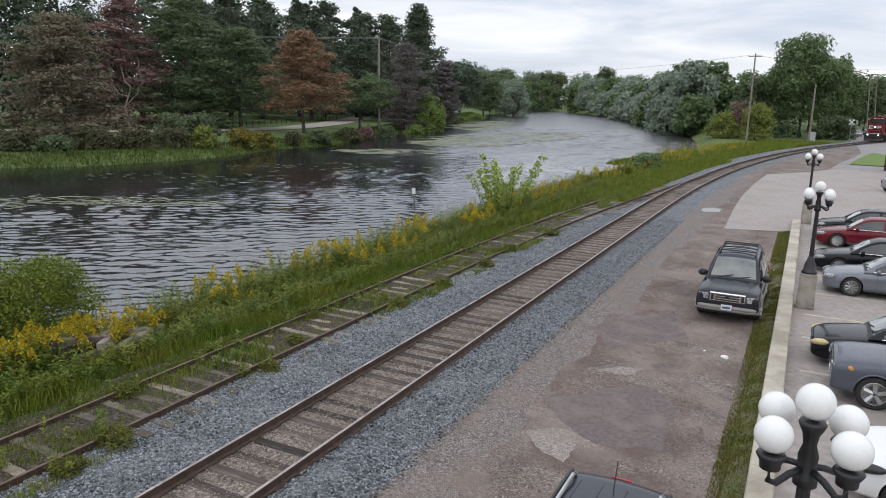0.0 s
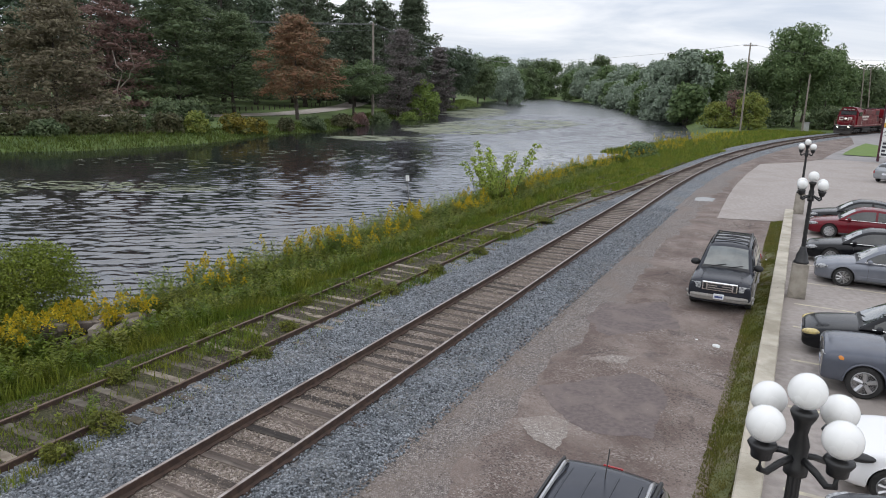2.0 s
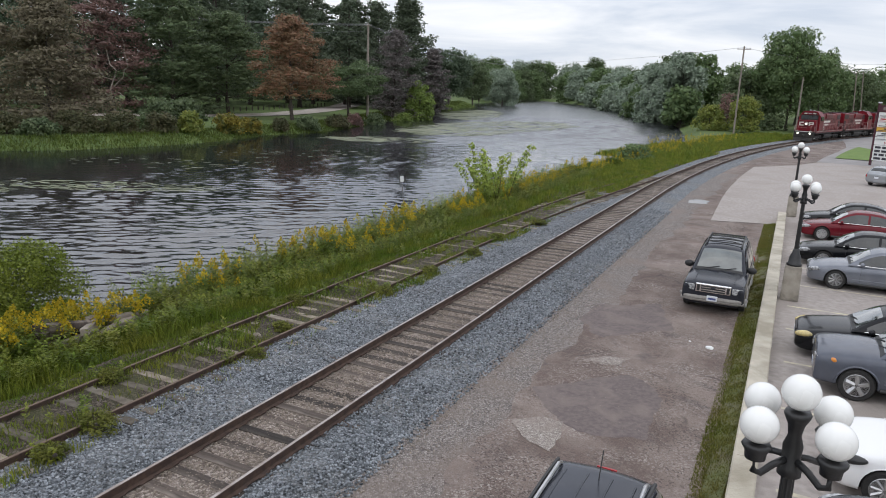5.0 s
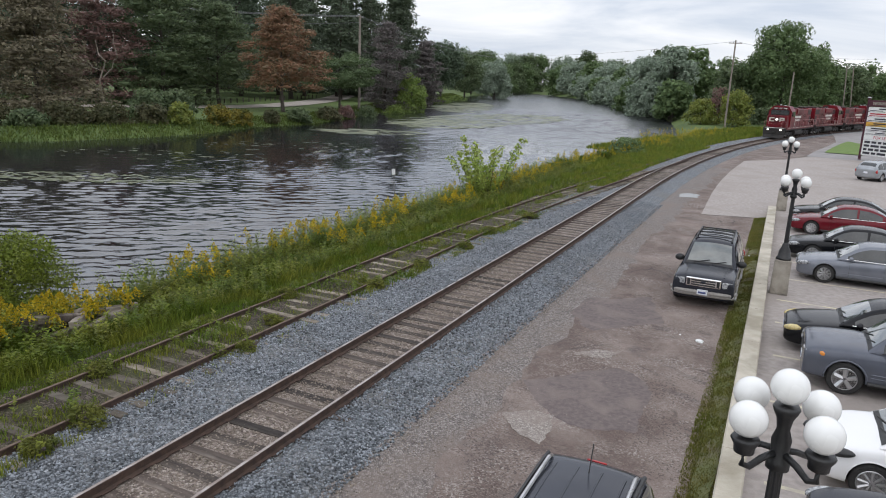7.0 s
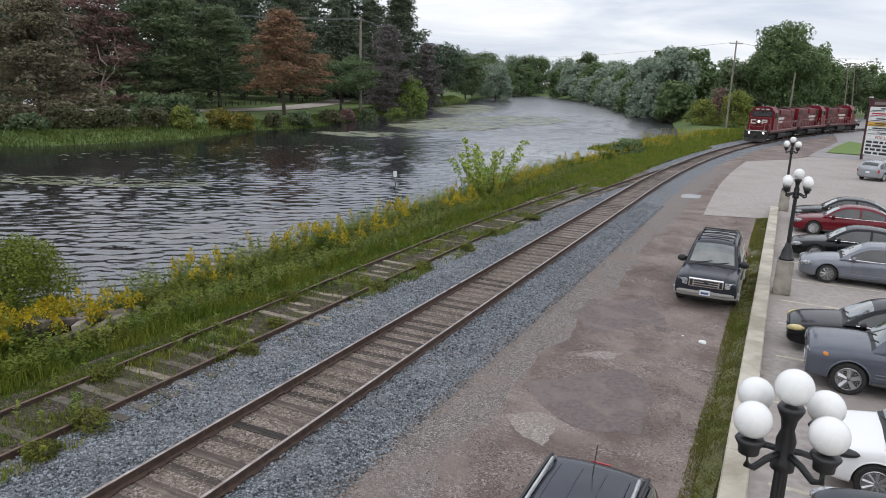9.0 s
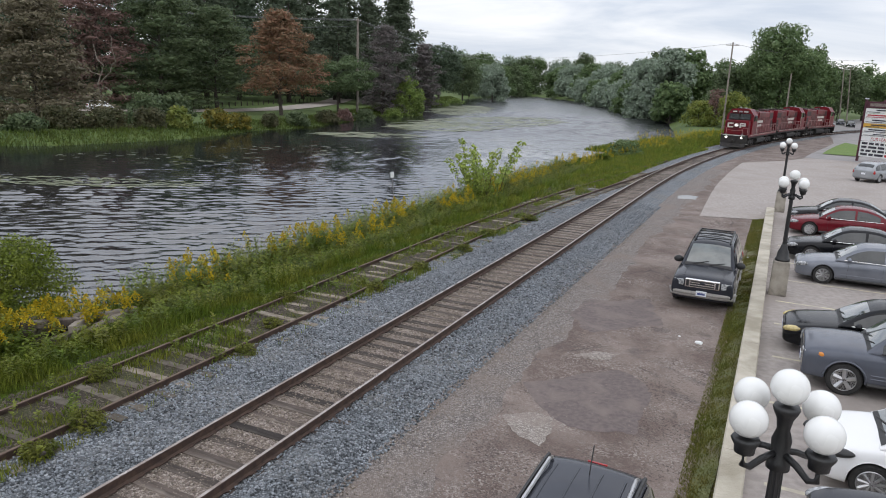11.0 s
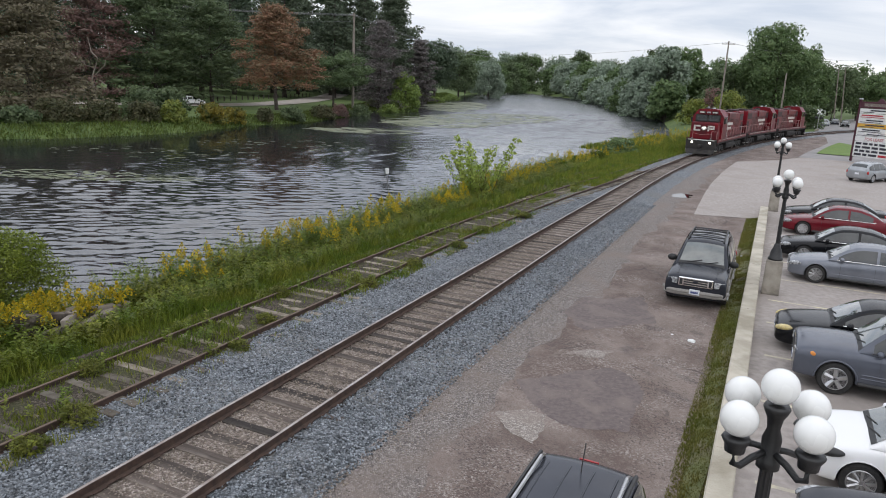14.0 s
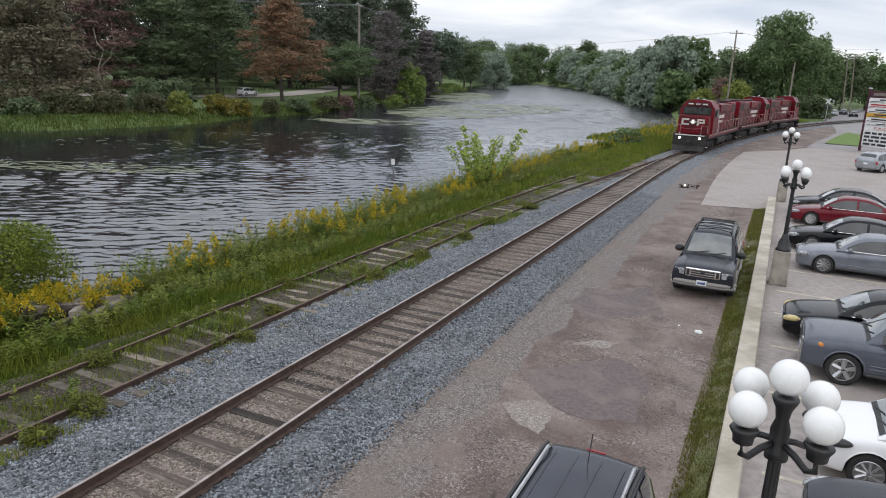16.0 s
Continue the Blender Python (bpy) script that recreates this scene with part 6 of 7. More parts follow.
def utility_pole(x, y, top, label, arm=2.2, spin=0, lean=0.0, z=None, thick=0.17):
    z = gz(x, y) if z is None else z
    root = thing("utility_pole", pose(x, y, z, 0, lean, spin), label, "utility pole", "utility poles")
    H = top - z
    part("pole", tube(bmesh.new(), [(0, 0, -0.5), (0, 0, H * 0.5), (0, 0, H)], thick, thick * 0.7, 10), WOODPOLE, root)
    if arm:
        part("crossarm", box(bmesh.new(), -arm / 2, arm / 2, -0.06, 0.06, H - 0.55, H - 0.42, 0.01), WOODPOLE, root)
        for k in (-0.46, -0.16, 0.16, 0.46):
            part("insulator", lathe(bmesh.new(), [(0.03, H - 0.42), (0.06, H - 0.36), (0.05, H - 0.26), (0.02, H - 0.22)], 8, pose(k * arm, 0, 0)), PLATEM, root)
    return root


CABLE = mat("weathered_cable", (0.17, 0.17, 0.175), 0.6, vary=(0.12, 0.12, 0.125), scale=4)


def wire(a, b, sag, r=0.012):
    bm = bmesh.new()
    a, b = Vector(a), Vector(b)
    tube(bm, [a.lerp(b, i / 14) - Vector((0, 0, sag * 4 * (i / 14) * (1 - i / 14))) for i in range(15)], r, r, 4)
    root = thing("power_line", Matrix(), "thin dark overhead power line", "cable", "overhead power lines")
    part("cable", bm, CABLE, root)


utility_pole(53.3, 125, 14.8, "tall weathered utility pole near the shore", spin=-20)
utility_pole(65.9, 128, 10.0, "bare weathered pole beside the track", arm=0)
utility_pole(-14.6, 155, 18.8, "weathered utility pole among the park trees", arm=2.4, spin=60, thick=0.32)
utility_pole(104, 175, 13.0, "utility pole far along the road", arm=0, lean=-4)
utility_pole(106.5, 176, 13.6, "utility pole far along the road", arm=0, lean=-5)
for k, dz in ((-0.9, -0.2), (0.0, 0.0), (0.9, -0.2)):
    wire((-14.6 + k * 0.5, 155 + k, 18.6 + dz), (-95 + k, 132 + k, 20.5 + dz), 1.6, 0.035)
    wire((-14.6 + k * 0.5, 155 + k, 18.6 + dz), (30 + k, 300 + k, 16 + dz), 1.6, 0.03)
wire((-14.6, 155, 17.2), (-95, 132, 18.0), 2.2, 0.03)
wire((53.3, 125, 14.6), (20, 330, 19), 2.0, 0.022)
wire((53.3, 125, 14.6), (120, 190, 16), 1.0, 0.022)

MAROON = mat("maroon_sign_post", (0.055, 0.012, 0.022), 0.5, vary=(0.07, 0.018, 0.028), scale=4)
SIGNWHITE = mat("white_sign_panel", (0.72, 0.73, 0.72), 0.45, vary=(0.66, 0.67, 0.66), scale=2)
SIGNGOLD = mat("yellow_sign_panel", (0.62, 0.36, 0.06), 0.5, vary=(0.55, 0.32, 0.05), scale=2)
INK = mat("dark_sign_writing", (0.03, 0.03, 0.04), 0.6)
INKRED = mat("red_sign_writing", (0.36, 0.02, 0.03), 0.6)
INKPALE = gravel_mat("pale_gravel_patch", ((0.17, 0.145, 0.125), (0.26, 0.225, 0.2), (0.36, 0.32, 0.29)), 26, (0.2, 0.165, 0.145), 1.6, 0.9, 0.012)


def pylon_sign():
    """The tenants' sign: two posts, a pointed header, stacked panels and a letter board."""
    a, b = Vector((45.3, 72.0, -0.2)), Vector((47.0, 68.0, -0.2))
    d = (b - a).normalized()
    root = thing("pylon_sign", pose(a.x, a.y, a.z, 0, 0, math.degrees(math.atan2(d.y, d.x))), "tall pylon sign with maroon posts and white tenant panels", "sign")
    W, H = (b - a).length, 6.3
    f = -0.09
    for x in (0, W):
        part("post", box(bmesh.new(), x - 0.1, x + 0.1, -0.1, 0.1, -0.2, H, 0.01), MAROON, root)
        part("post_cap", box(bmesh.new(), x - 0.14, x + 0.14, -0.14, 0.14, H, H + 0.1, 0.02), PLATEM, root)
    hd = bmesh.new()
    box(hd, 0.12, W - 0.12, -0.08, 0.08, 5.45, 6.1, 0.01)
    box(hd, W * 0.4, W * 0.6, -0.08, 0.08, 6.1, 6.45, 0.0, 0.3)
    head = part("header", hd, MAROON, root, "maroon header with pale writing")
    part("writing", box(bmesh.new(), 0.5, W - 0.5, f - 0.012, f, 5.62, 5.92), INKPALE, head)
    rows = ((4.95, 5.4, SIGNWHITE, INK), (4.45, 4.9, SIGNWHITE, INKRED), (3.95, 4.4, SIGNWHITE, INK), (3.5, 3.9, SIGNGOLD, INK), (3.0, 3.45, SIGNWHITE, INK), (2.65, 2.95, SIGNWHITE, INK), (2.15, 2.6, SIGNWHITE, None))
    rng = random.Random(2)
    for z0, z1, pm, ink in rows:
        p = part("panel", box(bmesh.new(), 0.12, W - 0.12, -0.08, 0.08, z0, z1, 0.008), pm, root, "yellow tenant panel" if pm is SIGNGOLD else "white tenant panel")
        if ink:
            h = z1 - z0
            x0 = rng.uniform(0.3, 1.3)
            part("writing", box(bmesh.new(), x0, x0 + rng.uniform(1.5, 2.4), f - 0.012, f, z0 + h * 0.5, z0 + h * 0.78), ink, p)
            part("writing", box(bmesh.new(), 0.3, rng.uniform(1.6, 3.2), f - 0.012, f, z0 + h * 0.16, z0 + h * 0.3), ink, p)
        else:
            c = bpy.data.curves.new("lettering", "FONT")
            c.body, c.size, c.extrude, c.align_x = "FOR LEASE", 0.42, 0.004, "CENTER"
            c.materials.append(INKRED)
            t = new("lettering", c)
            t.parent = p
            t.matrix_basis = pose(W / 2, f - 0.006, z0 + 0.08, 90, 0, 0)
            tagged(t, "red FOR LEASE lettering")
    board = part("letter_board", box(bmesh.new(), 0.12, W - 0.12, -0.08, 0.08, 0.55, 2.1, 0.008), SIGNWHITE, root, "white letter board with four dark lines")
    for k in range(4):
        x = 0.3
        z = 1.78 - k * 0.37
        while x < W - 0.5:
            w = min(rng.uniform(0.35, 0.95), W - 0.35 - x)
            part("writing", box(bmesh.new(), x, x + w, f - 0.012, f, z, z + 0.22), INKRED if k == 3 and x > W * 0.55 else INK, board)
            x += w + 0.16


pylon_sign()


def small_things():
    # leaning depth marker standing in the shallows
    root = thing("marker_post", pose(-1.35, 36.2, -1.9, 0, -4, 0), "thin leaning marker post with a small white tag", "post")
    part("stake", tube(bmesh.new(), [(0, 0, 0), (0, 0, 3.5)], 0.022, 0.02, 8), mat("grey_steel_stake", (0.2, 0.2, 0.2), 0.5, metal=0.4, vary=(0.14, 0.13, 0.12), scale=8), root)
    part("tag", box(bmesh.new(), -0.09, 0.09, -0.035, -0.02, 3.25, 3.55, 0.004), SIGNWHITE, root)
    # crossing signal
    p = at(109, -4.6, -0.3)
    root = thing("crossing_signal", pose(p.x, p.y, p.z, 0, 0, -35), "railway crossing signal with dark lamp heads", "crossing signal")
    part("mast", tube(bmesh.new(), [(0, 0, 0), (0, 0, 4.2)], 0.06), ALLOY, root)
    for sx in (-1, 1):
        part("lamp_head", lathe(bmesh.new(), [(0.3, -0.02), (0.3, 0.02), (0.14, 0.05)], 16, pose(sx * 0.42, -0.1, 2.5, 90, 0, 0)), TRIM, root)
        part("crossbuck", _bar(0.6, sx * 45, 3.6), SIGNWHITE, root)
    part("foundation", box(bmesh.new(), -0.35, 0.35, -0.35, 0.35, -0.1, 0.35, 0.03), PLINTHM, root)
    root = thing("utility_box", pose(67.4, 130, gz(67.4, 130)), "pale grey metal relay box beside the track", "utility box")
    part("cabinet", box(bmesh.new(), -0.5, 0.5, -0.4, 0.4, 0, 1.7, 0.03), mat("relay_box_paint", (0.42, 0.43, 0.42), 0.5, vary=(0.36, 0.37, 0.36), scale=3), root)
    part("lid", box(bmesh.new(), -0.55, 0.55, -0.45, 0.45, 1.7, 1.78, 0.02), ALLOY, root)
    root = thing("notice_board", pose(117, 205, -0.3, 0, 0, -32), "white roadside notice board on two legs", "sign")
    part("board", box(bmesh.new(), -1.8, 1.8, -0.08, 0.08, 0.9, 2.9, 0.03), SIGNWHITE, root)
    for x in (-1.4, 1.4):
        part("leg", box(bmesh.new(), x - 0.08, x + 0.08, -0.08, 0.08, 0, 0.9), TRIM, root)
    part("writing", box(bmesh.new(), -1.4, 1.4, -0.1, -0.085, 1.6, 2.3), INK, root)
    # litter
    for s, o, lab in ((-26.26, 6.74, "crumpled white paper litter in the lane"), (-26.0, 6.2, "scrap of white litter"), (-15.2, 7.4, "scrap of pale litter on the verge")):
        bm = bmesh.new()
        bmesh.ops.create_icosphere(bm, subdivisions=2, radius=0.14 if "crumpled" in lab else 0.05)
        for v in bm.verts:
            v.co *= 0.75 + 0.5 * noise.noise(v.co * 14)
            v.co.z = abs(v.co.z) * 0.4
        root = thing("litter", placed(s, o, -0.212 if o < 7 else -0.12), lab, "litter")
        part("paper", bm, SIGNWHITE, root)
    # broken timber crib on the bank
    rng = random.Random(6)
    root = thing("timber_pile", Matrix(), "heap of broken weathered timbers in the weeds", "timber pile")
    for k in range(16):
        s, o = rng.uniform(-34.6, -32.0), rng.uniform(-8.6, -7.2)
        p = at(s, o)
        z = gz(p.x, p.y) + rng.uniform(0.15, 0.75)
        bm = box(bmesh.new(), -0.1, 0.1, -rng.uniform(0.5, 1.1), rng.uniform(0.5, 1.1), -0.09, 0.09, 0.02)
        ob = part("timber", bm, DEADWOOD if k % 3 else TIEM, root)
        ob.matrix_basis = pose(p.x, p.y, z, rng.uniform(-14, 14), rng.uniform(-8, 8), turn_at(s) + rng.uniform(-35, 35))
    root = thing("tree_stump", Matrix(), "broken brown stump lying on the bank", "stump")
    p = at(-15.2, -7.4)
    for k in range(4):
        ob = part("log", tube(bmesh.new(), [(-0.5, 0, 0), (0, 0.05, 0.04), (0.45, 0, 0)], 0.11, 0.07, 7), BARK, root)
        ob.matrix_basis = pose(p.x + rng.uniform(-0.4, 0.4), p.y + rng.uniform(-0.4, 0.4), gz(p.x, p.y) + 0.25 + 0.1 * k, 0, rng.uniform(-25, 25), rng.uniform(0, 180))
    # bay lines
    for s, o1 in ((-20.9, 11.5), (-23.4, 11.5), (-26.3, 11.5), (-29.3, 11.5), (-17.9, 11.5), (-14.9, 11.5), (-32.9, 11.5), (-11.6, 11.5)):
        me = sweep("bay_line", [(8.5, -0.196), (10.2, -0.196), (o1 + 2.4, -0.196)], s - 0.055, s + 0.055, 0.11, YPAINT)
        structure("bay_line", me, "faded yellow parking bay line", "road marking")
    # bollard rail of the park road
    root = thing("park_fence", Matrix(), "line of low dark posts along the park road", "fence")
    pm = bmesh.new()
    box(pm, -0.11, 0.11, -0.11, 0.11, -0.2, 0.95, 0.02)
    me = bpy.data.meshes.new("post")
    pm.to_mesh(me)
    pm.free()
    me.materials.append(BARK)
    for k in range(24):
        x, y = -44 + k * 0.55, 137 + k * 2.9
        ob = new("post", me)
        ob.parent = root
        ob.matrix_basis = pose(x, y, gz(x, y))


def _bar(half, turn, z):
    bm = box(bmesh.new(), -half, half, -0.1, -0.07, -0.1, 0.1)
    bmesh.ops.transform(bm, matrix=pose(0, 0, z, 0, turn, 0), verts=bm.verts)
    return bm


small_things()


def ballast_stones():
    """Loose stones on the shoulders and between the rails, nearest the lane."""
    rng = np.random.default_rng(77)
    octa = np.array([(1, 0, 0), (-1, 0, 0), (0, 1, 0), (0, -1, 0), (0, 0, 1), (0, 0, -1)], float)
    tri = np.array([(0, 2, 4), (2, 1, 4), (1, 3, 4), (3, 0, 4), (2, 0, 5), (1, 2, 5), (3, 1, 5), (0, 3, 5)])

    def scatter(name, n, s_range, bands, size, material, label):
        s = s_range[0] + (s_range[1] - s_range[0]) * rng.uniform(0, 1, n) ** 1.25
        b = np.array(bands)
        k = rng.choice(len(b), n, p=(b[:, 1] - b[:, 0]) / (b[:, 1] - b[:, 0]).sum())
        o = rng.uniform(b[k, 0], b[k, 1])
        x, y = BX + HV[0] * s + RV[0] * o, BY + HV[1] * s + RV[1] * o
        ao = np.abs(o)
        z = np.where(ao < 0.7, -0.193, np.where(ao < 1.5, -0.166, np.where(o > 0, np.maximum(-0.166 - (ao - 1.5) * 0.18, np.where(ao > 2.15, -0.245 + np.clip(ao - 2.2, 0, 0.7) * 0.04, -9.0)), -0.166 + np.clip(ao - 1.5, 0, 1.36) * 0.036)))
        sz = size * rng.uniform(0.55, 1.5, (n, 1, 1))
        v = octa[None] * sz * rng.uniform(0.55, 1.2, (n, 6, 1))
        a = rng.uniform(0, 6.28, n)
        c, d = np.cos(a)[:, None], np.sin(a)[:, None]
        tilt = rng.normal(size=(n, 1)) * 0.5
        vx, vy, vz = v[..., 0], v[..., 1], v[..., 2] * 0.8
        vy, vz = vy * np.cos(tilt) - vz * np.sin(tilt), vy * np.sin(tilt) + vz * np.cos(tilt)
        w = np.stack([vx * c - vy * d + x[:, None], vx * d + vy * c + y[:, None], vz + z[:, None] + 0.006], -1)
        f = (tri[None] + (np.arange(n) * 6)[:, None, None]).reshape(-1, 3)
        tagged(new(name, fast_mesh(name, w.reshape(-1, 3), f, 3, material)), label, "gravel", "", "stuff")

    scatter("ballast_stones", 56000, (-44, -4), [(-2.9, -0.85), (0.85, 2.35)], 0.028, STONE, "loose blue-grey ballast stones")
    scatter("fouled_stones", 11000, (-44, -16), [(-0.68, 0.68)], 0.022, FOULSTONE, "small brown stones between the rails")
    scatter("strewn_stones", 5000, (-44, -10), [(2.25, 2.5), (2.25, 2.8), (2.25, 3.3)], 0.016, FOULSTONE, "ballast stones strewn over the edge of the lane")
    scatter("lane_grit", 5000, (-44, -20), [(2.2, 3.4), (2.2, 3.6), (2.2, 7.3)], 0.009, FOULSTONE, "loose grit at the edge of the lane")


FOULSTONE = mat("brown_stone", (0.26, 0.22, 0.18), 0.9, vary=(0.17, 0.14, 0.115), scale=6, island=0.5, spec=0.3)
ballast_stones()

# ---- the train: three diesel locomotives ----
LRED = mat("weathered_red_loco_paint", (0.165, 0.0055, 0.012), 0.38, vary=(0.12, 0.005, 0.011), scale=2.5, vary2=(0.07, 0.009, 0.012), scale2=0.5, spec=0.22)
LBLACK = mat("sooty_underframe", (0.014, 0.013, 0.013), 0.75, vary=(0.03, 0.026, 0.022), scale=4)
LWHITE = mat("pale_stripe_paint", (0.62, 0.60, 0.55), 0.5, vary=(0.5, 0.48, 0.44), scale=3)
LRAIL = mat("worn_handrail_paint", (0.46, 0.33, 0.31), 0.5, vary=(0.3, 0.14, 0.13), scale=5)
LGREY = mat("loco_grille_steel", (0.05, 0.022, 0.022), 0.6, vary=(0.03, 0.02, 0.02), scale=6)
# pale grey that paints the highlight on the fuel tank sides
LGREYTANK = mat("highlit_tank_steel", (0.16, 0.15, 0.14), 0.7, vary=(0.06, 0.055, 0.05), scale=2)
LBEAM = mat("lit_headlight", (0.9, 0.9, 0.85), 0.2, emit=((1.0, 0.95, 0.82), 5.0))
LOCO_L = 17.0


def locomotive(m, label, lit):
    """Nose forward along +y; origin on the rail head at mid length."""
    r = thing("locomotive", m, label, "locomotive", "locomotives of the train")
    hl = LOCO_L / 2
    bx = lambda n, mt, *a, lab="", bev=0.0, tp=1.0: part(n, box(bmesh.new(), *a, bev, tp), mt, r, lab)
    bx("underframe", LBLACK, -1.45, 1.45, -hl + 0.5, hl - 0.5, 1.12, 1.42, bev=0.02)
    for sx in (-1, 1):
        bx("side_sill", LRED, sx * 1.5 - 0.03, sx * 1.5 + 0.03, -hl + 0.6, hl - 0.6, 1.3, 1.58, lab="red side sill")
        bm = bmesh.new()
        y = -hl + 0.9
        while y < hl - 1.0:
            box(bm, sx * 1.535 - 0.006, sx * 1.535 + 0.006, y, y + 0.2, 1.46, 1.53)
            y += 0.56
        part("sill_stripe", bm, LWHITE, r, "broken pale stripe along the sill")
    bx("deck", LBLACK, -1.5, 1.5, -hl + 0.45, hl - 0.45, 1.42, 1.5)
    for sg in (1, -1):
        bm = bmesh.new()
        box(bm, -1.45, 1.45, sg * (hl - 0.32) - 0.06, sg * (hl - 0.32) + 0.06, 0.55, 1.5, 0.02)
        part("end_plate", bm, LBLACK, r)
        bm = bmesh.new()
        a = [bm.verts.new(p) for p in ((-1.4, sg * (hl - 0.3), 0.6), (1.4, sg * (hl - 0.3), 0.6), (1.3, sg * (hl + 0.12), 0.14), (0, sg * (hl + 0.3), 0.14), (-1.3, sg * (hl + 0.12), 0.14))]
        bm.faces.new(a)
        e = bmesh.ops.extrude_face_region(bm, geom=bm.faces[:])
        bmesh.ops.translate(bm, vec=(0, -sg * 0.05, -0.03), verts=[v for v in e["geom"] if isinstance(v, bmesh.types.BMVert)])
        part("plough", bm, LBLACK, r, "black snow plough")
        part("coupler", box(bmesh.new(), -0.14, 0.14, min(sg * (hl - 0.3), sg * (hl + 0.35)), max(sg * (hl - 0.3), sg * (hl + 0.35)), 0.75, 1.02, 0.03), LBLACK, r)
        for sx in (-1, 1):
            for k in range(3):
                part("step", box(bmesh.new(), sx * 1.38 - 0.12, sx * 1.38 + 0.12, sg * (hl - 0.62) - 0.16, sg * (hl - 0.62) + 0.16, 0.45 + 0.36 * k, 0.5 + 0.36 * k), LWHITE if k == 0 else LBLACK, r)
        # end rails
        bm = bmesh.new()
        for x in (-1.42, -0.9, 0.9, 1.42):
            tube(bm, [(x, sg * (hl - 0.35), 0.6 if abs(x) > 1 else 1.45), (x, sg * (hl - 0.35), 2.35)], 0.018, n=5)
        for x in (-1, 1):
            tube(bm, [(x * 0.9, sg * (hl - 0.35), 2.35), (x * 1.42, sg * (hl - 0.35), 2.35)], 0.018, n=5)
        tube(bm, [(-0.9, sg * (hl - 0.35), 2.1), (-0.3, sg * (hl - 0.35), 2.02), (0.3, sg * (hl - 0.35), 2.02), (0.9, sg * (hl - 0.35), 2.1)], 0.012, n=5)
        part("end_rail", bm, LRAIL, r, "worn pale end handrail")
    part("sill_light_bar", box(bmesh.new(), -1.25, 1.25, hl - 0.26, hl - 0.2, 1.44, 1.52), LWHITE, r)
    # nose, cab, hood
    bm = box(bmesh.new(), -1.36, 1.36, hl - 2.15, hl - 0.95, 1.5, 3.18, 0.14, 0.96)
    nose = part("nose", bm, LRED, r, "red front nose")
    shapes = bmesh.new()
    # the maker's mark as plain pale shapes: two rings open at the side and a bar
    yy = hl - 0.93
    for x0, x1, z0, z1 in ((-1.0, -0.84, 2.32, 2.88), (-1.0, -0.36, 2.74, 2.88), (-1.0, -0.36, 2.32, 2.46), (0.34, 0.5, 2.32, 2.88), (0.34, 1.0, 2.74, 2.88), (0.34, 1.0, 2.50, 2.63), (0.84, 1.0, 2.50, 2.88), (-0.3, 0.28, 2.55, 2.68)):
        box(shapes, -x1, -x0, yy - 0.06, yy + 0.014, z0, z1)
    lathe(shapes, [(0.24, -0.06), (0.24, -0.01)], 6, pose(0, yy, 2.62, 90, 0, 0))
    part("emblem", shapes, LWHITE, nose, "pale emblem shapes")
    lamp = part("headlight", lathe(bmesh.new(), [(0.10, 0), (0.09, 0.05), (0.03, 0.06)], 14, pose(0, yy + 0.02, 2.62, -90, 0, 0)), LBEAM if lit else LAMPGLASS, nose, "round nose headlight")
    # cab with sloped roof corners
    prof = [(-1.5, 1.5), (1.5, 1.5), (1.5, 3.75), (1.02, 4.42), (0.5, 4.5), (-0.5, 4.5), (-1.02, 4.42), (-1.5, 3.75)]
    bm = bmesh.new()
    y0, y1 = hl - 4.4, hl - 2.1
    A = [bm.verts.new((x, y1 - (0.12 if z > 3.2 else 0), z)) for x, z in prof]
    Bv = [bm.verts.new((x, y0, z)) for x, z in prof]
    for i in range(len(prof)):
        bm.faces.new((A[i], A[(i + 1) % len(prof)], Bv[(i + 1) % len(prof)], Bv[i]))
    bm.faces.new(A)
    bm.faces.new(Bv)
    cab = part("cab", bm, LRED, r, "red driving cab")
    for x0, x1 in ((-1.12, -0.08), (0.08, 1.12)):
        part("cab_window", box(bmesh.new(), x0, x1, y1 - 0.1, y1 + 0.02, 3.28, 3.86, 0.02), GLASS, cab, "dark windshield pane")
    for sx in (-1, 1):
        for a, b in ((y0 + 0.2, y0 + 0.95), (y0 + 1.1, y0 + 1.85)):
            part("cab_window", box(bmesh.new(), sx * 1.5 - 0.02, sx * 1.5 + 0.02, a, b, 3.05, 3.75, 0.01), GLASS, cab)
        nb = part("number_board", box(bmesh.new(), sx * 0.62 - 0.3, sx * 0.62 + 0.3, y1 - 0.12, y1 + 0.0, 4.02, 4.26, 0.01), TRIM, cab, "dark number board with a pale bar")
        part("bar", box(bmesh.new(), sx * 0.62 - 0.22, sx * 0.62 + 0.22, y1 + 0.0, y1 + 0.012, 4.08, 4.2), LWHITE, nb)
        part("cab_mirror", box(bmesh.new(), sx * 1.62 - 0.08, sx * 1.62 + 0.08, y1 - 0.3, y1 - 0.2, 3.1, 3.6, 0.01), LBLACK, cab)
    part("window_band", box(bmesh.new(), -1.2, 1.2, y1 - 0.12, y1 + 0.008, 3.22, 3.92, 0.01), LBLACK, cab, "black surround of the windshield")
    part("cab_visor", box(bmesh.new(), -1.15, 1.15, y1 - 0.12, y1 + 0.14, 3.94, 3.98, 0.01), LRED, cab)
    part("roof_panel", box(bmesh.new(), -0.5, 0.5, y0 + 0.1, y1 - 0.25, 4.49, 4.53, 0.01), LBLACK, cab)
    part("hood_roof", box(bmesh.new(), -0.7, 0.7, -hl + 1.2, y0, 3.985, 4.02, 0.01), LBLACK, r, "sooty hood roof")
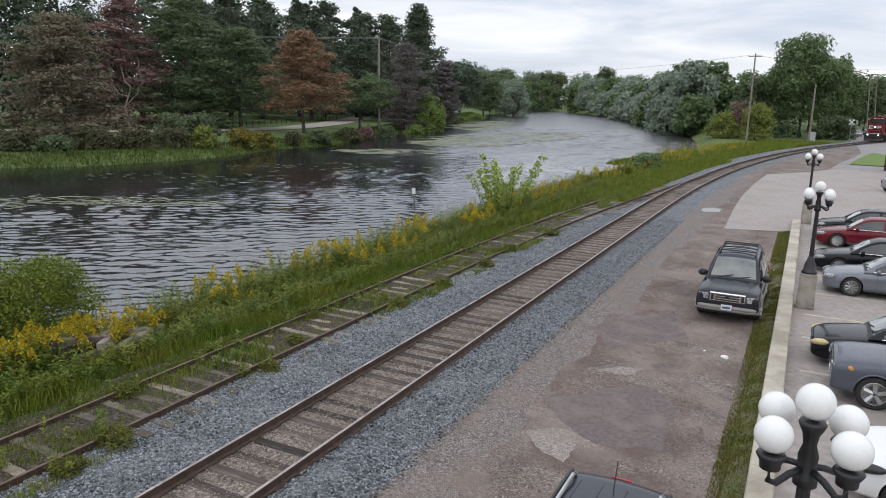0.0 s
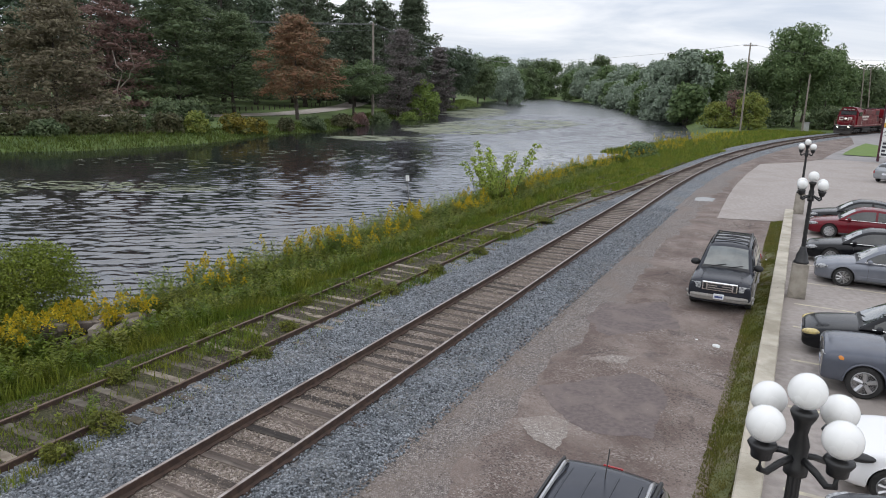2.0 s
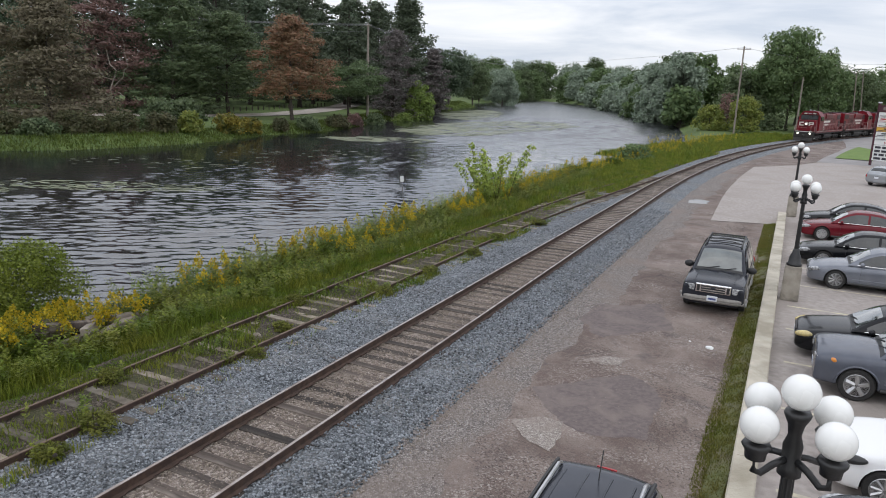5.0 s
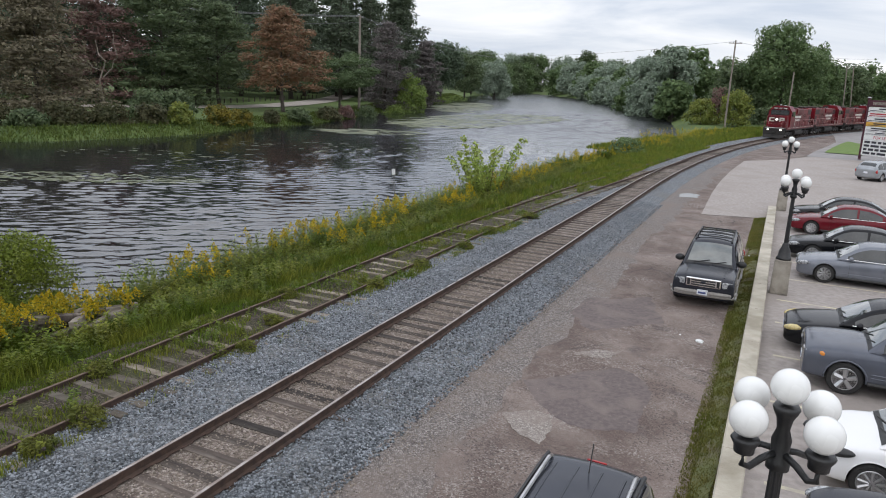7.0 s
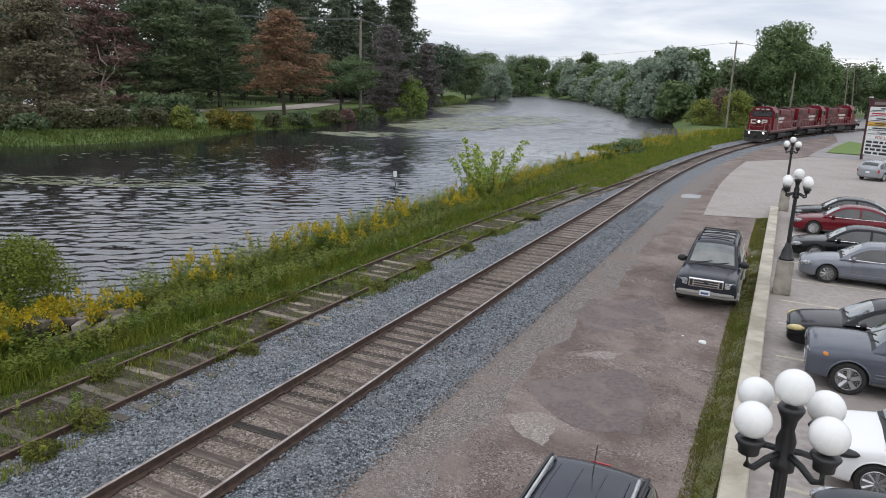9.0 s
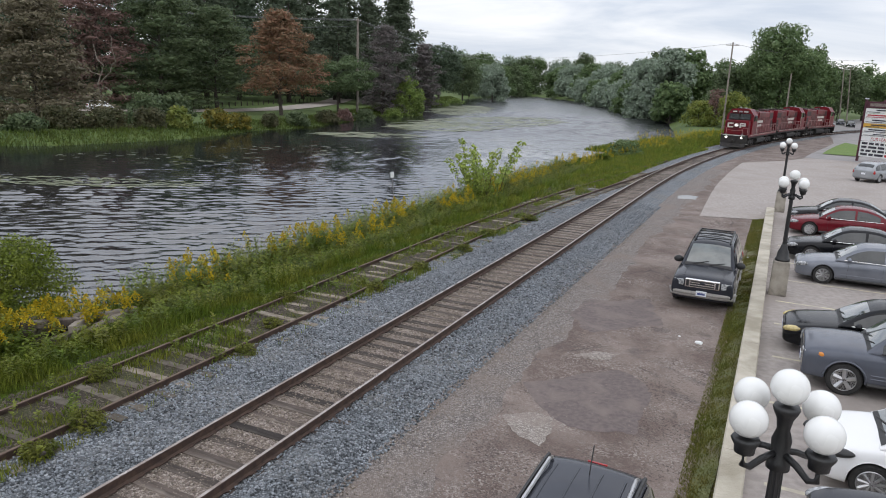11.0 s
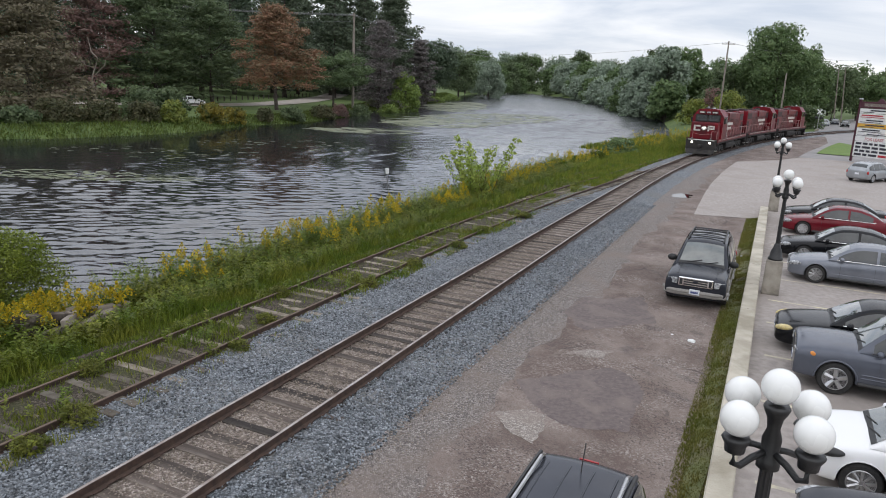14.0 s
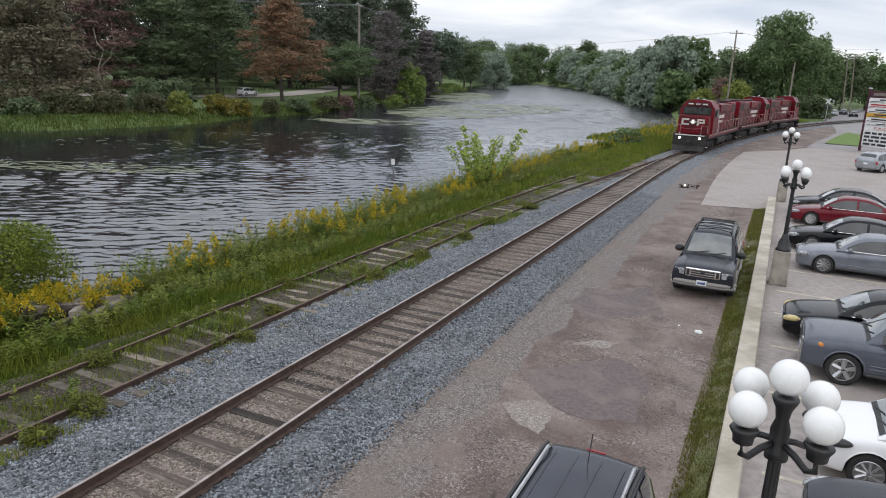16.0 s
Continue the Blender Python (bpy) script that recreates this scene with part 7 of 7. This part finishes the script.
    for sx in (-1, 1):
        # thin pale plate added over the tank as its painted highlight
        part("tank_plate", box(bmesh.new(), sx * 1.3 - 0.02, sx * 1.3 + 0.02, -1.6, 1.6, 0.5, 0.95, 0.01), LGREYTANK, r, "grey fuel tank side with a painted highlight")
        part("battery_box", box(bmesh.new(), sx * 1.2 - 0.22, sx * 1.2 + 0.22, y0 - 1.7, y0 - 0.15, 1.5, 2.05, 0.02), LRED, r)
        part("cab_grab_rail", tube(bmesh.new(), [(sx * 1.54, y0 - 0.05, 1.6), (sx * 1.54, y0 - 0.05, 3.2)], 0.02, n=5), LWHITE, cab)
    if lit:
        part("cab_headlight", box(bmesh.new(), -0.2, 0.2, y1 - 0.12, y1 + 0.02, 4.05, 4.22, 0.03), LAMPGLASS, cab)
    hood = part("hood", box(bmesh.new(), -0.98, 0.98, -hl + 0.95, y0 + 0.02, 1.5, 4.0, 0.1), LRED, r, "long red engine hood")
    part("rear_cap", box(bmesh.new(), -0.99, 0.99, -hl + 0.9, -hl + 3.3, 3.0, 4.12, 0.08), LRED, r)
    for sx in (-1, 1):
        for a, b, z0, z1 in ((-hl + 1.1, -hl + 3.1, 3.15, 3.85), (y0 - 1.5, y0 - 0.4, 3.1, 3.8), (-hl + 1.1, -hl + 2.0, 2.0, 2.9)):
            g = part("radiator_grille", box(bmesh.new(), sx * 0.99 - 0.02, sx * 0.99 + 0.02, a, b, z0, z1), LGREY, hood, "dark radiator screen")
        bm = bmesh.new()
        y = -hl + 3.6
        while y < y0 - 1.8:
            box(bm, sx * 0.985 - 0.012, sx * 0.985 + 0.012, y, y + 0.03, 1.6, 3.3)
            y += 0.72
        box(bm, sx * 0.985 - 0.012, sx * 0.985 + 0.012, -hl + 3.5, y0 - 1.7, 3.3, 3.33)
        part("hood_door_gaps", bm, LGREY, hood)
        # company lettering as plain bars
        w = part("lettering_bar", box(bmesh.new(), sx * 0.99 - 0.012, sx * 0.99 + 0.012, -1.6, 2.2, 2.75, 3.05), LWHITE, hood, "pale lettering bar on the hood")
        part("lettering_bar", box(bmesh.new(), sx * 0.99 - 0.012, sx * 0.99 + 0.012, -0.9, 1.5, 2.3, 2.55), LWHITE, hood, "pale lettering bar on the hood")
        bm = bmesh.new()
        y = -hl + 0.7
        while y < y0:
            tube(bm, [(sx * 1.45, y, 1.48), (sx * 1.45, y, 2.5)], 0.02, n=5)
            y += 1.55
        tube(bm, [(sx * 1.45, -hl + 0.7, 2.5), (sx * 1.45, y0 - 0.1, 2.5)], 0.02, n=5)
        part("walkway_rail", bm, LRAIL, r, "worn reddish walkway handrail")
        part("ditch_light", lathe(bmesh.new(), [(0.1, 0), (0.1, 0.1), (0.03, 0.11)], 12, pose(sx * 0.85, hl - 0.3, 1.22, -90, 0, 0)), LBEAM if lit else LAMPGLASS, r, "round ditch light")
        part("fuel_tank" if sx > 0 else "air_reservoir", tube(bmesh.new(), [(sx * 0.95, -2.3, 0.72), (sx * 0.95, 2.3, 0.72)], 0.42, n=14), LBLACK, r)
        part("class_light", lathe(bmesh.new(), [(0.07, 0), (0.07, 0.06)], 10, pose(sx * 0.9, hl - 0.28, 1.62, -90, 0, 0)), LAMPGLASS, r)
    for y in (-hl + 1.7, -hl + 2.8, -0.6, 0.8):
        part("roof_fan", lathe(bmesh.new(), [(0.55, 3.98), (0.58, 4.2), (0.5, 4.24), (0.12, 4.2)], 18, pose(0, y, 0.0 if y > -4 else 0.08)), LGREY, r, "round roof fan")
    part("exhaust_stack", box(bmesh.new(), -0.2, 0.2, 1.7, 2.3, 3.98, 4.34, 0.03), LBLACK, r)
    part("brake_blister", box(bmesh.new(), -1.12, 1.12, -2.2, 1.4, 3.35, 4.08, 0.12), LRED, r)
    part("horn", tube(bmesh.new(), [(0.3, y0 + 0.9, 4.5), (0.3, y0 + 0.9, 4.62), (0.3, y0 + 1.4, 4.64)], 0.05, 0.07), ALLOY, r)
    part("antenna", box(bmesh.new(), -0.3, -0.1, y0 + 0.6, y0 + 1.2, 4.48, 4.58, 0.02), PLATEM, r)
    for cy in (-5.0, 5.0):
        bm = bmesh.new()
        for sx in (-1, 1):
            box(bm, sx * 1.08 - 0.09, sx * 1.08 + 0.09, cy - 1.75, cy + 1.75, 0.45, 0.85, 0.04)
            for k in (-1.2, 0, 1.2):
                box(bm, sx * 1.12 - 0.12, sx * 1.12 + 0.12, cy + k - 0.25, cy + k + 0.25, 0.3, 0.72, 0.03)
        truck = part("truck", bm, LBLACK, r, "sooty four-wheel truck")
        for k in (-1.35, 1.35):
            bm = bmesh.new()
            for sx in (-1, 1):
                lathe(bm, [(0.51, -0.06), (0.51, 0.05), (0.54, 0.06), (0.54, 0.09), (0.1, 0.09)], 22, pose(sx * 0.755, cy + k, 0.51, 0, -90 * sx, 0))
            part("wheelset", bm, RUST, truck)
    return r


LOCOS = [locomotive(Matrix(), "weathered red lead diesel locomotive with lit headlights", True), locomotive(Matrix(), "weathered red second diesel locomotive running backwards", False), locomotive(Matrix(), "weathered red rear diesel locomotive running backwards", False)]

PARK_CAR = car("white_car", Matrix(), P_WHITE, "white hatchback driving along the park road", "hatch")
for x, y, p, lab in ((90.5, 155.5, P_LIGHT, "silver sedan waiting at the railway crossing"), (94.2, 154.0, P_BLACK, "black sedan waiting at the railway crossing"), (97.5, 163.5, P_GREY, "dark grey sedan waiting behind at the crossing")):
    car("waiting_car", pose(x, y, -0.19, 0, 0, 180 - 30), p, lab, group="cars waiting at the crossing")


def train_front(t):
    return 106.2 - 6.55 * t + 0.0738 * t * t


def park_car_pose(t):
    keys = ((0, -106, 89.2), (4, -88, 98.3), (7, -72, 107.5), (9, -61.6, 114), (12, -49.5, 122), (14.5, -38.9, 131.3), (16, -34.6, 139.4), (17, -32, 146))
    for (ta, xa, ya), (tb, xb, yb) in zip(keys, keys[1:]):
        if t <= tb:
            f = (t - ta) / (tb - ta)
            x, y = xa + (xb - xa) * f, ya + (yb - ya) * f
            return pose(x, y, gz(x, y) + 0.12, 0, 0, -math.degrees(math.atan2(xb - xa, yb - ya)))


def motions():
    times = [0.5 * i for i in range(33)]
    for i, loco in enumerate(LOCOS):
        back = LOCO_L / 2 + i * (LOCO_L + 0.55)
        walk(loco, [(t, placed(train_front(t) + 0.3 + back, 0, 0, 180 if i == 0 else 0)) for t in times])
    walk(PARK_CAR, [(t, park_car_pose(t)) for t in (0, 2, 4, 5.5, 7, 8, 9, 10.5, 12, 13.5, 14.5, 15.2, 16)])


motions()
